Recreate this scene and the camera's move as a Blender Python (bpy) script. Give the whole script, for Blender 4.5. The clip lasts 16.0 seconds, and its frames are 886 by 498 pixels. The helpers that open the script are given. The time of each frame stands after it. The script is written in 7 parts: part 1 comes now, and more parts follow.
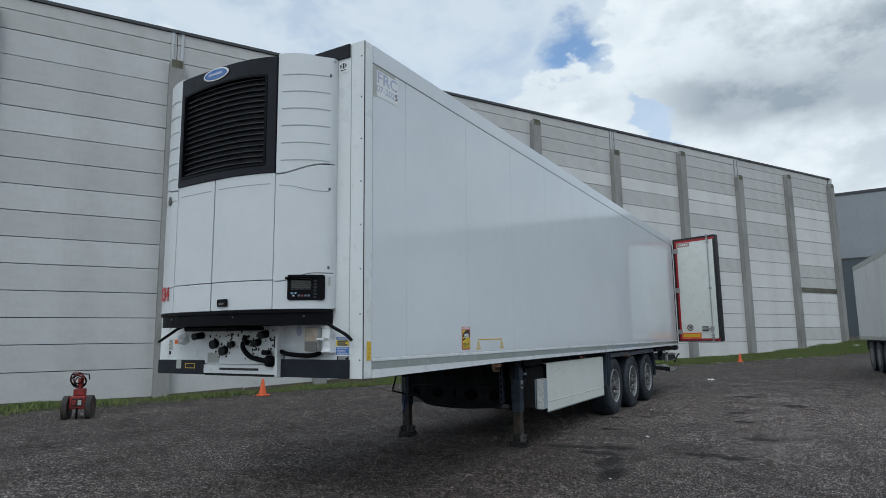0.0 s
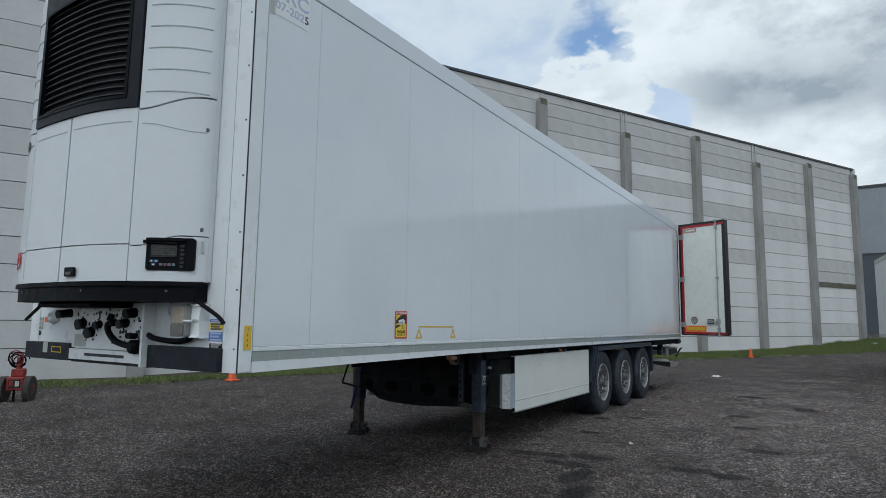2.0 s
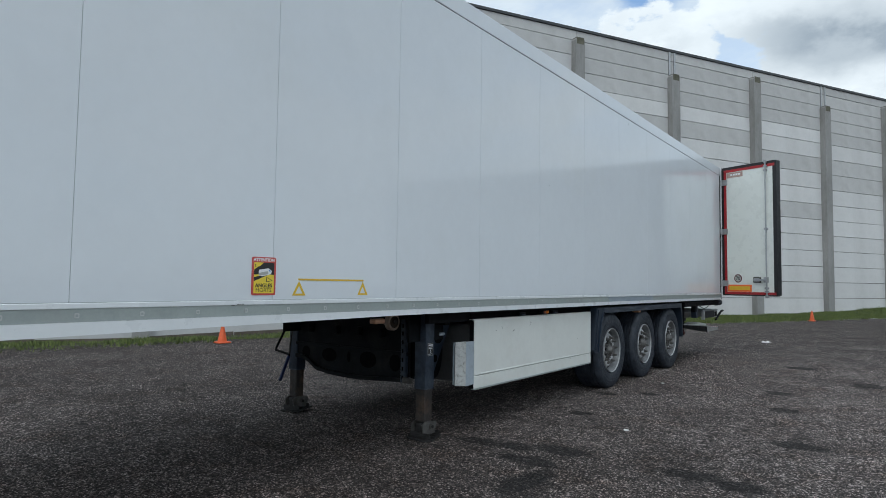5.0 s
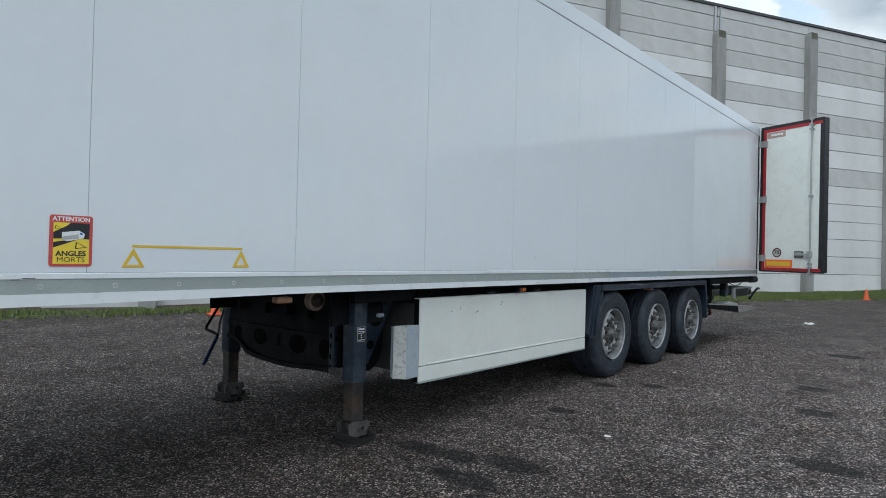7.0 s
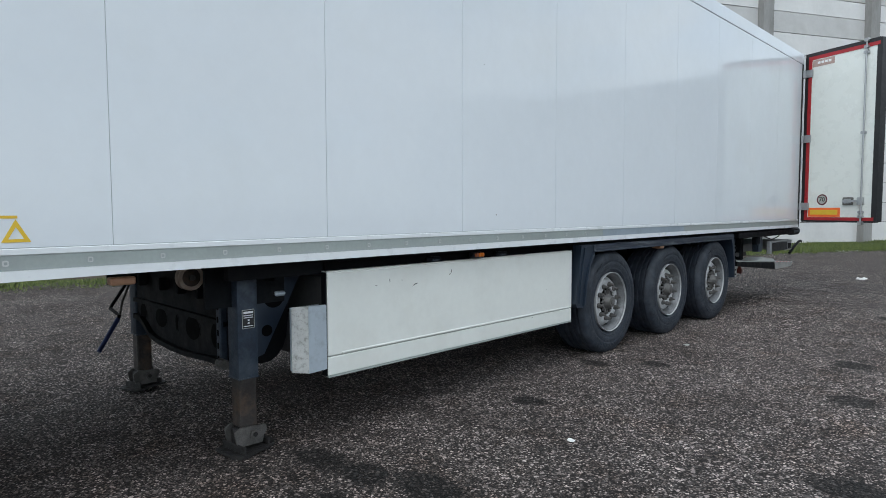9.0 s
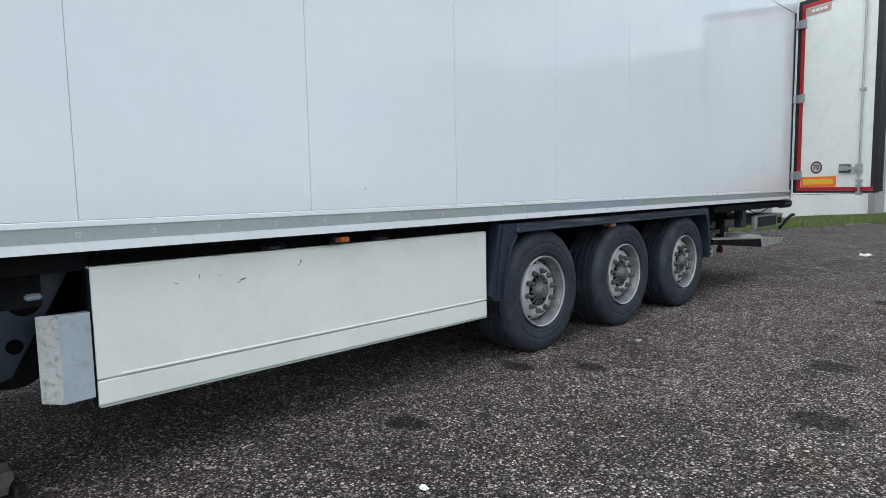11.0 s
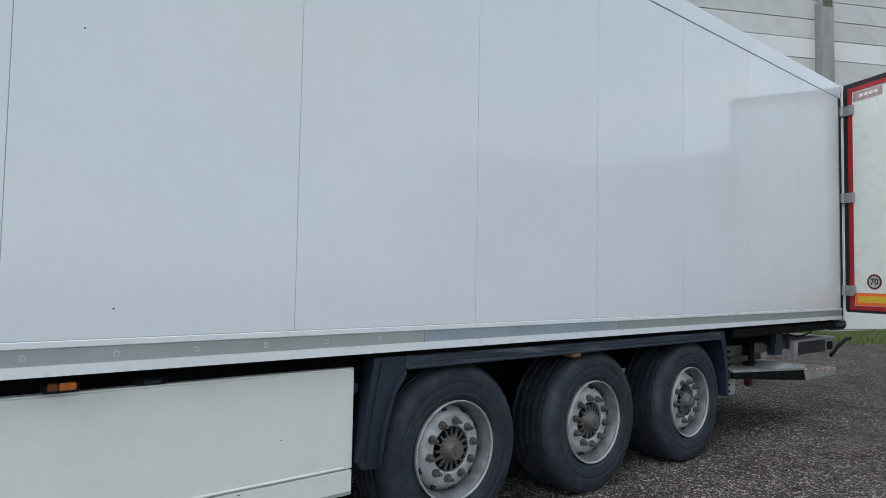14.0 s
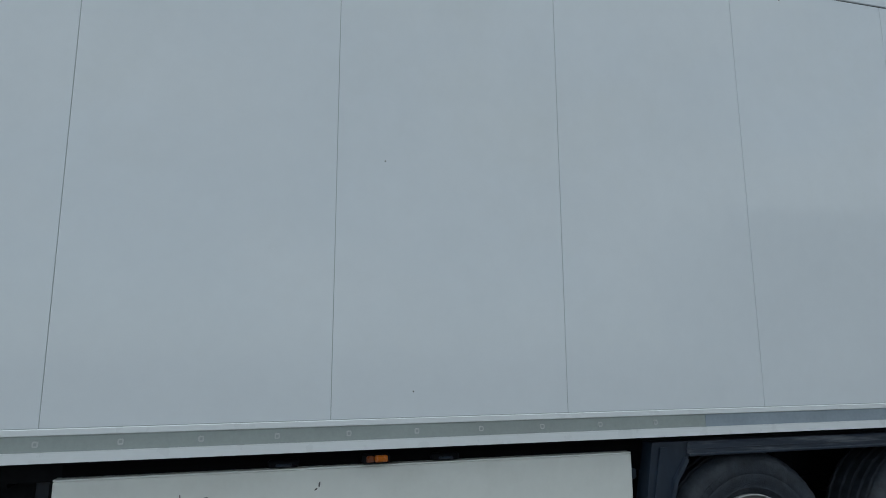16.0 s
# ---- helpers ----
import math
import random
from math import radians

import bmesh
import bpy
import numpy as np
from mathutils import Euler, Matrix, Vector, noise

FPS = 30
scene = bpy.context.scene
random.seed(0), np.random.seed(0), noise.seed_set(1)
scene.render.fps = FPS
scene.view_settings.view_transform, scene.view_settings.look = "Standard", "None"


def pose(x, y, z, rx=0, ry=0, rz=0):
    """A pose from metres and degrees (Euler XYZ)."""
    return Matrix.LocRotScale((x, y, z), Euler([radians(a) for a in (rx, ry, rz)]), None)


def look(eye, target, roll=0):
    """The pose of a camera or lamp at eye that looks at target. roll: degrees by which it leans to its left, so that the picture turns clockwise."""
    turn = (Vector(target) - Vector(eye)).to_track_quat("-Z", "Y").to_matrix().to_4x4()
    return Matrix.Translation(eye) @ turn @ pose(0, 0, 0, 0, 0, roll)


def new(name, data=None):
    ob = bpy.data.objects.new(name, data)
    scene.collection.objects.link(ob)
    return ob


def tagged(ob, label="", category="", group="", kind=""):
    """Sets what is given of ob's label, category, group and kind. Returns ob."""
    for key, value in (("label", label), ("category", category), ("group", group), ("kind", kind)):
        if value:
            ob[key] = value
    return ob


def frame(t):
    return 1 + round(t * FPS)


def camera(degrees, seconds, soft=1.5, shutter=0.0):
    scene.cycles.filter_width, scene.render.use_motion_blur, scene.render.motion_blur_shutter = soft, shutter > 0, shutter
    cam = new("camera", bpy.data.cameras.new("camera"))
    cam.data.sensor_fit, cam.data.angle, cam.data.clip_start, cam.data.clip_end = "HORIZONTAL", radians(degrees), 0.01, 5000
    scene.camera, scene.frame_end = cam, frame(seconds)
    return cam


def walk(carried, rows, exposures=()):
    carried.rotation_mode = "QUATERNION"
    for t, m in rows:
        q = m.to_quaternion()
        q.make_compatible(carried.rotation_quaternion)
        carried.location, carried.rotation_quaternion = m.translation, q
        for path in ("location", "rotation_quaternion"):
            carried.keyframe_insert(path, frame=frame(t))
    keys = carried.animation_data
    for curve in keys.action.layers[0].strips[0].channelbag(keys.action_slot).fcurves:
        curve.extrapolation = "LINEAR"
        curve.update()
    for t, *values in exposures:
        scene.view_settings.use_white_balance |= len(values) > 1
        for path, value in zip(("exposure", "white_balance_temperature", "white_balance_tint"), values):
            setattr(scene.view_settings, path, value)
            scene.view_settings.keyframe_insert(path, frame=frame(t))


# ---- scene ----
cam = camera(71.5, 16.0, soft=0.9)
PATH = [
    (0, (-0.106, 0.565, 1.43), (-1.114, 2.27, 1.711), -0.7),
    (0.5, (-0.103, 0.888, 1.414), (-1.121, 2.58, 1.731), -1.3),
    (1, (-0.071, 1.244, 1.411), (-1.096, 2.936, 1.707), -1.1),
    (1.5, (-0.024, 1.573, 1.431), (-1.076, 3.258, 1.662), -0.1),
    (2, (-0.095, 1.913, 1.43), (-1.145, 3.599, 1.668), 0.8),
    (2.5, (-0.04, 2.201, 1.415), (-1.087, 3.893, 1.616), -0.5),
    (3, (0.033, 2.535, 1.427), (-1.063, 4.197, 1.611), 1.0),
    (3.5, (-0.009, 2.86, 1.409), (-1.132, 4.51, 1.532), -0.3),
    (4, (-0.099, 3.192, 1.412), (-1.212, 4.848, 1.538), -0.4),
    (4.2, (-0.068, 3.311, 1.397), (-1.205, 4.952, 1.526), -0.1),
    (6.3, (-0.017, 4.741, 1.371), (-1.28, 6.29, 1.435), 0.9),
    (6.5, (0.011, 4.857, 1.401), (-1.282, 6.383, 1.432), 0.5),
    (7, (-0.061, 5.191, 1.388), (-1.368, 6.705, 1.406), 1.4),
    (7.5, (-0.049, 5.518, 1.427), (-1.394, 6.998, 1.407), 0.5),
    (8, (-0.047, 5.869, 1.433), (-1.436, 7.306, 1.394), 0.6),
    (8.2, (-0.08, 5.994, 1.44), (-1.471, 7.43, 1.385), 0.4),
    (10.3, (-0.228, 7.395, 1.341), (-1.664, 8.774, 1.154), -0.4),
    (10.5, (-0.261, 7.529, 1.338), (-1.678, 8.93, 1.157), -0.7),
    (11, (-0.181, 7.882, 1.367), (-1.614, 9.264, 1.174), -1.1),
    (11.5, (-0.23, 8.202, 1.353), (-1.678, 9.57, 1.176), -1.0),
    (12, (-0.338, 8.507, 1.375), (-1.793, 9.879, 1.368), -0.7),
    (12.5, (-0.402, 8.851, 1.397), (-1.873, 10.205, 1.426), -1.4),
    (13, (-0.494, 9.157, 1.434), (-1.995, 10.478, 1.459), -0.9),
    (13.5, (-0.626, 9.389, 1.455), (-2.1, 10.741, 1.509), -1.3),
    (14, (-0.427, 9.614, 1.525), (-1.986, 10.863, 1.621), 1.03),
    (14.5, (-0.313, 9.686, 1.55), (-1.878, 10.92, 1.716), -0.8),
    (15, (-0.266, 9.685, 1.538), (-1.94, 10.752, 1.782), -0.73),
    (15.5, (-0.21, 9.664, 1.528), (-2.017, 10.469, 1.823), -0.56),
    (16, (-0.295, 9.536, 1.559), (-2.205, 10.029, 1.891), -0.25),
]
EXPOSURES = [(0, -0.24, 5890, 3.5), (1.5, -0.26, 5890, 3.5), (2.5, -0.23, 5890, 3.5), (3, -0.2, 5890, 3.5), (3.5, -0.05, 5890, 3.5), (4, -0.08, 5900, 3.5), (6.5, 0.06, 5920, 3.5), (7.5, 0.2, 5920, 3.5), (8, 0.21, 5920, 3.5), (10.3, 0.6, 6080, 6), (11, 0.54, 6080, 6), (11.5, 0.54, 6080, 6), (12, 0.47, 6080, 6), (12.5, 0.25, 6060, 6), (13, 0.26, 6040, 5.5), (13.5, 0.31, 6040, 5.5), (14, 0.23, 6030, 5.5), (14.5, 0.12, 6010, 5), (15, 0.0, 5930, 3.5), (15.5, -0.05, 5930, 3.5), (16, -0.28, 5880, 1)]
walk(cam, [(t, look(eye, target, roll)) for t, eye, target, roll in PATH], EXPOSURES)

# ---- world, sun ----
SUN_DIR = Vector((0.20, -0.62, 0.74)).normalized()
world = bpy.data.worlds.new("sky")
scene.world = world
world.use_nodes = True
wn, wl = world.node_tree.nodes, world.node_tree.links
wn.clear()


def wnode(kind, **values):
    n = wn.new(kind)
    for k, v in values.items():
        n.inputs[k].default_value = v
    return n


def wmath(op, a, b=None, c=None):
    n = wn.new("ShaderNodeMath")
    n.operation = op
    for i, v in enumerate((a, b, c)):
        if v is None:
            continue
        if isinstance(v, (int, float)):
            n.inputs[i].default_value = v
        else:
            wl.new(v, n.inputs[i])
    return n.outputs[0]


def wmix(fac, a, b):
    n = wn.new("ShaderNodeMix")
    n.data_type = "RGBA"
    for sock, v in ((n.inputs[0], fac), (n.inputs[6], a), (n.inputs[7], b)):
        if isinstance(v, (int, float, tuple)):
            sock.default_value = v
        else:
            wl.new(v, sock)
    return n.outputs[2]


def wstep(v, lo, hi):
    n = wn.new("ShaderNodeMapRange")
    n.interpolation_type = "SMOOTHSTEP"
    wl.new(v, n.inputs[0])
    n.inputs[1].default_value, n.inputs[2].default_value = lo, hi
    return n.outputs[0]


sky = wn.new("ShaderNodeTexSky")
sky.sky_type = "NISHITA"
sky.sun_disc = False
sky.sun_elevation = math.asin(SUN_DIR.z)
sky.sun_rotation = math.atan2(SUN_DIR.x, SUN_DIR.y)
sky.air_density, sky.dust_density, sky.ozone_density = 1.0, 1.0, 2.0
wdir = wn.new("ShaderNodeTexCoord").outputs["Generated"]
wmap = wn.new("ShaderNodeMapping")
wmap.inputs["Scale"].default_value = (1.0, 1.0, 1.7)
wmap.inputs["Location"].default_value = (0.0, 0.0, 0.0)
wl.new(wdir, wmap.inputs["Vector"])


def wnoise(scale, detail, rough, loc, distort=0.0):
    m = wn.new("ShaderNodeMapping")
    m.inputs["Location"].default_value = loc
    wl.new(wmap.outputs[0], m.inputs["Vector"])
    n = wnode("ShaderNodeTexNoise", Scale=scale, Detail=detail, Roughness=rough, Distortion=distort)
    wl.new(m.outputs[0], n.inputs["Vector"])
    return n.outputs["Fac"]


def wlobe(d, lo, hi):
    """1 near the direction d, falling to 0."""
    n = wn.new("ShaderNodeVectorMath")
    n.operation = "DOT_PRODUCT"
    wl.new(wdir, n.inputs[0])
    n.inputs[1].default_value = Vector(d).normalized()
    return wstep(n.outputs["Value"], lo, hi)


billow = wnoise(4.2, 9.0, 0.52, (0.3, 0.1, 0.2), 0.15)
fine = wnoise(13.0, 8.0, 0.58, (4.0, 1.0, 2.0))
broad = wnoise(2.2, 4.0, 0.5, (1.7, 5.2, 0.4))
veil = wnoise(3.2, 7.0, 0.6, (8.0, 2.0, 5.0), 0.5)
fluff = wnoise(26.0, 6.0, 0.55, (1.0, 7.0, 3.0))


def wangle(d, radius):
    """Degrees inside a round patch of sky about the direction d; negative outside it."""
    n = wn.new("ShaderNodeVectorMath")
    n.operation = "DOT_PRODUCT"
    wl.new(wdir, n.inputs[0])
    n.inputs[1].default_value = Vector(d).normalized()
    return wmath("SUBTRACT", radius, wmath("MULTIPLY", wmath("ARCCOSINE", n.outputs["Value"]), 180 / math.pi))


def centred(v, amount):
    return wmath("MULTIPLY", wmath("SUBTRACT", v, 0.5), amount)


# a big heap of cloud with crisp billows, a small rift of open sky at its edge
heap = wmath("MAXIMUM", wangle((-0.13, 0.895, 0.43), 6.0), wmath("MAXIMUM", wangle((-0.30, 0.905, 0.30), 6.6), wangle((0.07, 0.93, 0.36), 13.5)))
lumps = wmath("ADD", centred(wnoise(9.0, 9.0, 0.52, (2.0, 3.0, 1.0), 0.2), 9.0), wmath("ADD", centred(fine, 4.0), centred(fluff, 2.2)))
heap = wmath("ADD", heap, lumps)
heap_mask = wstep(heap, -0.25, 0.55)
rift = wstep(wmath("ADD", wangle((-0.285, 0.864, 0.415), 3.2), wmath("ADD", centred(veil, 9.0), centred(fine, 7.0))), 0.0, 3.0)
far_side = wlobe((-0.42, 0.80, 0.45), 0.90, 0.97)
cover = wmath("ADD", wmath("MULTIPLY", billow, 0.8), wmath("MULTIPLY", broad, 0.45))
cover = wmath("ADD", cover, centred(fine, 0.34))
cover = wmath("SUBTRACT", cover, wmath("MULTIPLY", far_side, 0.30))
cloud_mask = wmath("MAXIMUM", wstep(cover, 0.585, 0.655), heap_mask)
# thin high veil, pale blue where it is thick
haze = wmath("ADD", wmath("MULTIPLY", wstep(wmath("ADD", veil, centred(fine, 0.5)), 0.36, 0.64), 0.30), 0.58)
haze = wmath("MULTIPLY", haze, wmath("SUBTRACT", 1.0, wmath("MULTIPLY", rift, 0.92)))
# grey undersides: density here against density a little higher up, and the broad belly of the heap
higher = wnoise(4.2, 9.0, 0.52, (0.3, 0.1, 0.31), 0.15)
finer_up = wnoise(13.0, 8.0, 0.58, (4.0, 1.0, 2.06))
relief = wmath("ADD", wmath("SUBTRACT", higher, billow), wmath("MULTIPLY", wmath("SUBTRACT", finer_up, fine), 0.45))
shade = wstep(relief, -0.12, 0.15)
wsep = wn.new("ShaderNodeSeparateXYZ")
wl.new(wdir, wsep.inputs[0])
level = wmath("ADD", wsep.outputs[2], wmath("ADD", centred(billow, 0.16), centred(fine, 0.05)))
belly = wmath("MULTIPLY", wstep(level, 0.275, 0.325), wmath("SUBTRACT", 1.0, wstep(level, 0.335, 0.44)))
belly = wmath("MULTIPLY", belly, wlobe((0.07, 0.94, 0.33), 0.955, 0.992))
inside = wstep(heap, 0.0, 7.0)
grey = wmath("ADD", wmath("MULTIPLY", shade, wmath("ADD", 0.10, wmath("MULTIPLY", wmath("ADD", broad, inside), 0.25))), wmath("MULTIPLY", belly, 0.75))
CLOUD_LIT, CLOUD_GREY = (10.5, 10.5, 10.5, 1), (4.2, 4.6, 5.1, 1)
cloud_col = wmix(grey, CLOUD_LIT, CLOUD_GREY)
bright_sky = wn.new("ShaderNodeVectorMath")
bright_sky.operation = "SCALE"
bright_sky.inputs["Scale"].default_value = 1.9
wl.new(sky.outputs[0], bright_sky.inputs[0])
blue = wmix(haze, bright_sky.outputs[0], (8.85, 9.1, 9.3, 1))
skycol = wmix(cloud_mask, blue, cloud_col)
bg = wn.new("ShaderNodeBackground")
bg.inputs["Strength"].default_value = 0.1
wl.new(skycol, bg.inputs["Color"])
wout = wn.new("ShaderNodeOutputWorld")
wl.new(bg.outputs[0], wout.inputs[0])

sun_data = bpy.data.lights.new("sun", "SUN")
sun_data.energy, sun_data.angle, sun_data.color = 0.75, radians(25), (1.0, 0.97, 0.92)
sun = new("sun", sun_data)
sun.matrix_world = look(SUN_DIR * 60, (0, 0, 0))


# ---- materials ----
def material(name, color, rough=0.5, metal=0.0, var=0.1, scale=6.0, bump=0.0, bump_scale=60.0, stain=None, stain_amt=0.0,
             stain_scale=1.5, stretch=(1, 1, 1), coat=0.0, spec=0.5, per_object=0.0, rough_var=0.1):
    """A surface with variation at two scales, stains, fine relief and, if wanted, a shift from object to object."""
    m = bpy.data.materials.new(name)
    m.use_nodes = True
    nt = m.node_tree
    n, l = nt.nodes, nt.links
    b = n["Principled BSDF"]
    co = n.new("ShaderNodeTexCoord").outputs["Object"]
    mp = n.new("ShaderNodeMapping")
    mp.inputs["Scale"].default_value = stretch
    l.new(co, mp.inputs["Vector"])

    def tex(sc, det=5.0, ro=0.6):
        t = n.new("ShaderNodeTexNoise")
        t.inputs["Scale"].default_value, t.inputs["Detail"].default_value, t.inputs["Roughness"].default_value = sc, det, ro
        l.new(mp.outputs[0], t.inputs["Vector"])
        return t.outputs["Fac"]

    def ramp(src, lo, hi, a, b_):
        r = n.new("ShaderNodeMapRange")
        l.new(src, r.inputs[0])
        r.inputs[1].default_value, r.inputs[2].default_value, r.inputs[3].default_value, r.inputs[4].default_value = lo, hi, a, b_
        return r.outputs[0]

    def mult(col, fac):
        x = n.new("ShaderNodeVectorMath")
        x.operation = "SCALE"
        if isinstance(col, tuple):
            x.inputs[0].default_value = col[:3]
        else:
            l.new(col, x.inputs[0])
        l.new(fac, x.inputs["Scale"])
        return x.outputs[0]

    col = mult(tuple(color), ramp(tex(scale), 0.3, 0.7, 1 - var, 1 + var))
    col = mult(col, ramp(tex(scale * 9, 3.0), 0.3, 0.7, 1 - var * 0.5, 1 + var * 0.5))
    if per_object:
        oi = n.new("ShaderNodeObjectInfo")
        col = mult(col, ramp(oi.outputs["Random"], 0, 1, 1 - per_object, 1 + per_object))
    if stain is not None:
        mx = n.new("ShaderNodeMix")
        mx.data_type = "RGBA"
        l.new(ramp(tex(stain_scale, 9.0, 0.68), 0.5, 0.75, 0.0, stain_amt), mx.inputs[0])
        l.new(col, mx.inputs[6])
        mx.inputs[7].default_value = (*stain, 1)
        col = mx.outputs[2]
    l.new(col, b.inputs["Base Color"])
    l.new(ramp(tex(scale * 2.3), 0.3, 0.7, max(0.02, rough - rough_var), min(1, rough + rough_var)), b.inputs["Roughness"])
    b.inputs["Metallic"].default_value = metal
    b.inputs["Specular IOR Level"].default_value = spec
    b.inputs["Coat Weight"].default_value = coat
    if bump:
        bp = n.new("ShaderNodeBump")
        bp.inputs["Strength"].default_value = bump
        bp.inputs["Distance"].default_value = 0.01
        l.new(tex(bump_scale, 4.0), bp.inputs["Height"])
        l.new(bp.outputs[0], b.inputs["Normal"])
    return m


M = {}
M["panel"] = material("white_panel_steel", (0.73, 0.76, 0.79), 0.085, 0, 0.02, 1.2, 0.003, 9, (0.62, 0.63, 0.6), 0.25, 0.7, spec=0.42, rough_var=0.03)
M["white"] = material("white_painted_metal", (0.76, 0.78, 0.79), 0.32, 0, 0.03, 3, 0.02, 40, (0.55, 0.54, 0.5), 0.25, 1.5)
M["plastic_white"] = material("white_moulded_plastic", (0.66, 0.68, 0.70), 0.38, 0, 0.025, 3, 0.03, 60, (0.50, 0.49, 0.46), 0.2, 1.2)
M["skirt"] = material("cream_white_aluminium", (0.74, 0.75, 0.71), 0.38, 0, 0.03, 2, 0.02, 40, (0.5, 0.48, 0.42), 0.25, 2.2)
M["strip"] = material("grey_rub_strip", (0.35, 0.385, 0.37), 0.45, 0.2, 0.08, 6, 0.04, 60, (0.2, 0.2, 0.19), 0.4, 3)
M["strip_blue"] = material("blue_grey_rub_strip", (0.32, 0.37, 0.42), 0.4, 0.2, 0.08, 6, 0.04, 60)
M["black"] = material("black_painted_steel", (0.004, 0.0045, 0.006), 0.65, 0, 0.25, 5, 0.06, 60, (0.012, 0.011, 0.010), 0.5, 3, spec=0.1)
M["chassis"] = material("dark_chassis_paint", (0.006, 0.0072, 0.009), 0.65, 0, 0.35, 5, 0.12, 50, (0.026, 0.024, 0.021), 0.6, 3.5, spec=0.10)
M["leg"] = material("blue_black_leg_paint", (0.026, 0.036, 0.054), 0.5, 0.05, 0.3, 9, 0.2, 70, (0.085, 0.10, 0.115), 0.65, 7, spec=0.3)
M["rust"] = material("rusty_greased_steel", (0.034, 0.030, 0.028), 0.5, 0.1, 0.4, 8, 0.1, 60, (0.16, 0.095, 0.060), 0.75, 5, spec=0.3)
M["foot"] = material("worn_steel_foot", (0.075, 0.070, 0.066), 0.6, 0.2, 0.5, 14, 0.35, 80, (0.14, 0.13, 0.122), 0.75, 9)
M["guard"] = material("dark_blue_mudguard_plastic", (0.015, 0.024, 0.040), 0.38, 0, 0.2, 5, 0.04, 60, (0.05, 0.058, 0.07), 0.5, 4, (1, 1, 0.25), spec=0.5)
M["guard_rail"] = material("scuffed_blue_black_rail", (0.026, 0.034, 0.050), 0.42, 0, 0.25, 5, 0.05, 60, (0.21, 0.225, 0.245), 0.9, 6, (1, 0.3, 4), spec=0.45)
M["plastic_black"] = material("black_plastic", (0.0035, 0.004, 0.006), 0.5, 0, 0.15, 6, 0.05, 80, spec=0.10)
M["rubber"] = material("tyre_rubber", (0.022, 0.028, 0.039), 0.56, 0, 0.35, 11, 0.45, 150, (0.066, 0.072, 0.083), 0.85, 7, spec=0.4)
M["rim"] = material("dusty_grey_rim_barrel", (0.20, 0.204, 0.21), 0.5, 0.2, 0.3, 12, 0.1, 90, (0.07, 0.066, 0.062), 0.8, 8)
M["rim_lip"] = material("bright_rim_flange", (0.46, 0.465, 0.47), 0.42, 0.2, 0.25, 14, 0.05, 90, (0.18, 0.175, 0.17), 0.75, 7)
M["rim_disc"] = material("silver_wheel_disc", (0.46, 0.465, 0.47), 0.5, 0.15, 0.25, 12, 0.1, 90, (0.13, 0.12, 0.11), 0.8, 9)
M["hub"] = material("dirty_hub_cap", (0.12, 0.116, 0.112), 0.55, 0.3, 0.3, 20, 0.1, 90, (0.10, 0.075, 0.055), 0.5, 16)
M["steel"] = material("galvanised_steel", (0.42, 0.43, 0.44), 0.4, 0.7, 0.12, 10, 0.05, 60, (0.3, 0.28, 0.25), 0.3, 5)
M["plate"] = material("scuffed_grey_sheet_steel", (0.40, 0.45, 0.50), 0.38, 0.2, 0.06, 5, 0.03, 60, (0.12, 0.11, 0.09), 0.35, 12)
M["plate_front"] = material("chipped_white_sheet_steel", (0.48, 0.485, 0.47), 0.5, 0.1, 0.12, 9, 0.08, 60, (0.10, 0.09, 0.075), 0.85, 34)
M["plate_pale"] = material("pale_worn_plate", (0.50, 0.51, 0.50), 0.45, 0.2, 0.1, 20)
M["foot_plate"] = material("muddy_dark_foot_plate", (0.018, 0.017, 0.017), 0.65, 0.1, 0.4, 14, 0.35, 60, (0.052, 0.049, 0.046), 0.6, 12, spec=0.3)
M["box_grey"] = material("dark_grey_box_steel", (0.085, 0.085, 0.087), 0.6, 0, 0.2, 4, 0.05, 60, (0.05, 0.046, 0.04), 0.5, 2, spec=0.25)
M["dark"] = material("dark_void_paint", (0.012, 0.013, 0.015), 0.7, 0, 0.2, 5)
# near-black colour stands in for shade in gaps, holes and recesses
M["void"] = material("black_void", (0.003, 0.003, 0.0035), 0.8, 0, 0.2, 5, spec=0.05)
M["gasket"] = material("black_door_gasket", (0.014, 0.014, 0.016), 0.55, 0, 0.1, 8)
M["red"] = material("red_door_frame", (0.36, 0.018, 0.024), 0.35, 0, 0.15, 4, 0.02, 40, (0.14, 0.015, 0.02), 0.4, 3)
M["door"] = material("white_door_skin", (0.75, 0.77, 0.73), 0.3, 0, 0.02, 2, 0.02, 30, (0.5, 0.5, 0.46), 0.25, 1.5)
M["orange"] = material("orange_reflective_film", (0.85, 0.16, 0.03), 0.35, 0, 0.05, 20)
M["amber"] = material("amber_lens_plastic", (0.40, 0.11, 0.012), 0.25, 0, 0.15, 20)
M["amber_dark"] = material("dark_amber_lens_plastic", (0.14, 0.035, 0.008), 0.3, 0, 0.15, 20)
M["yellow"] = material("yellow_film", (0.72, 0.47, 0.03), 0.4, 0, 0.06, 20)
M["yellow_bright"] = material("bright_yellow_film", (0.82, 0.62, 0.05), 0.4, 0, 0.06, 20)
M["red_film"] = material("faded_red_film", (0.52, 0.07, 0.06), 0.4, 0, 0.12, 14)
M["ink"] = material("black_ink", (0.012, 0.012, 0.013), 0.45, 0, 0.05, 20)
M["white_film"] = material("white_film", (0.78, 0.79, 0.80), 0.35, 0, 0.03, 10)
M["pale_ink"] = material("faded_lilac_ink", (0.42, 0.45, 0.60), 0.4, 0, 0.1, 20)
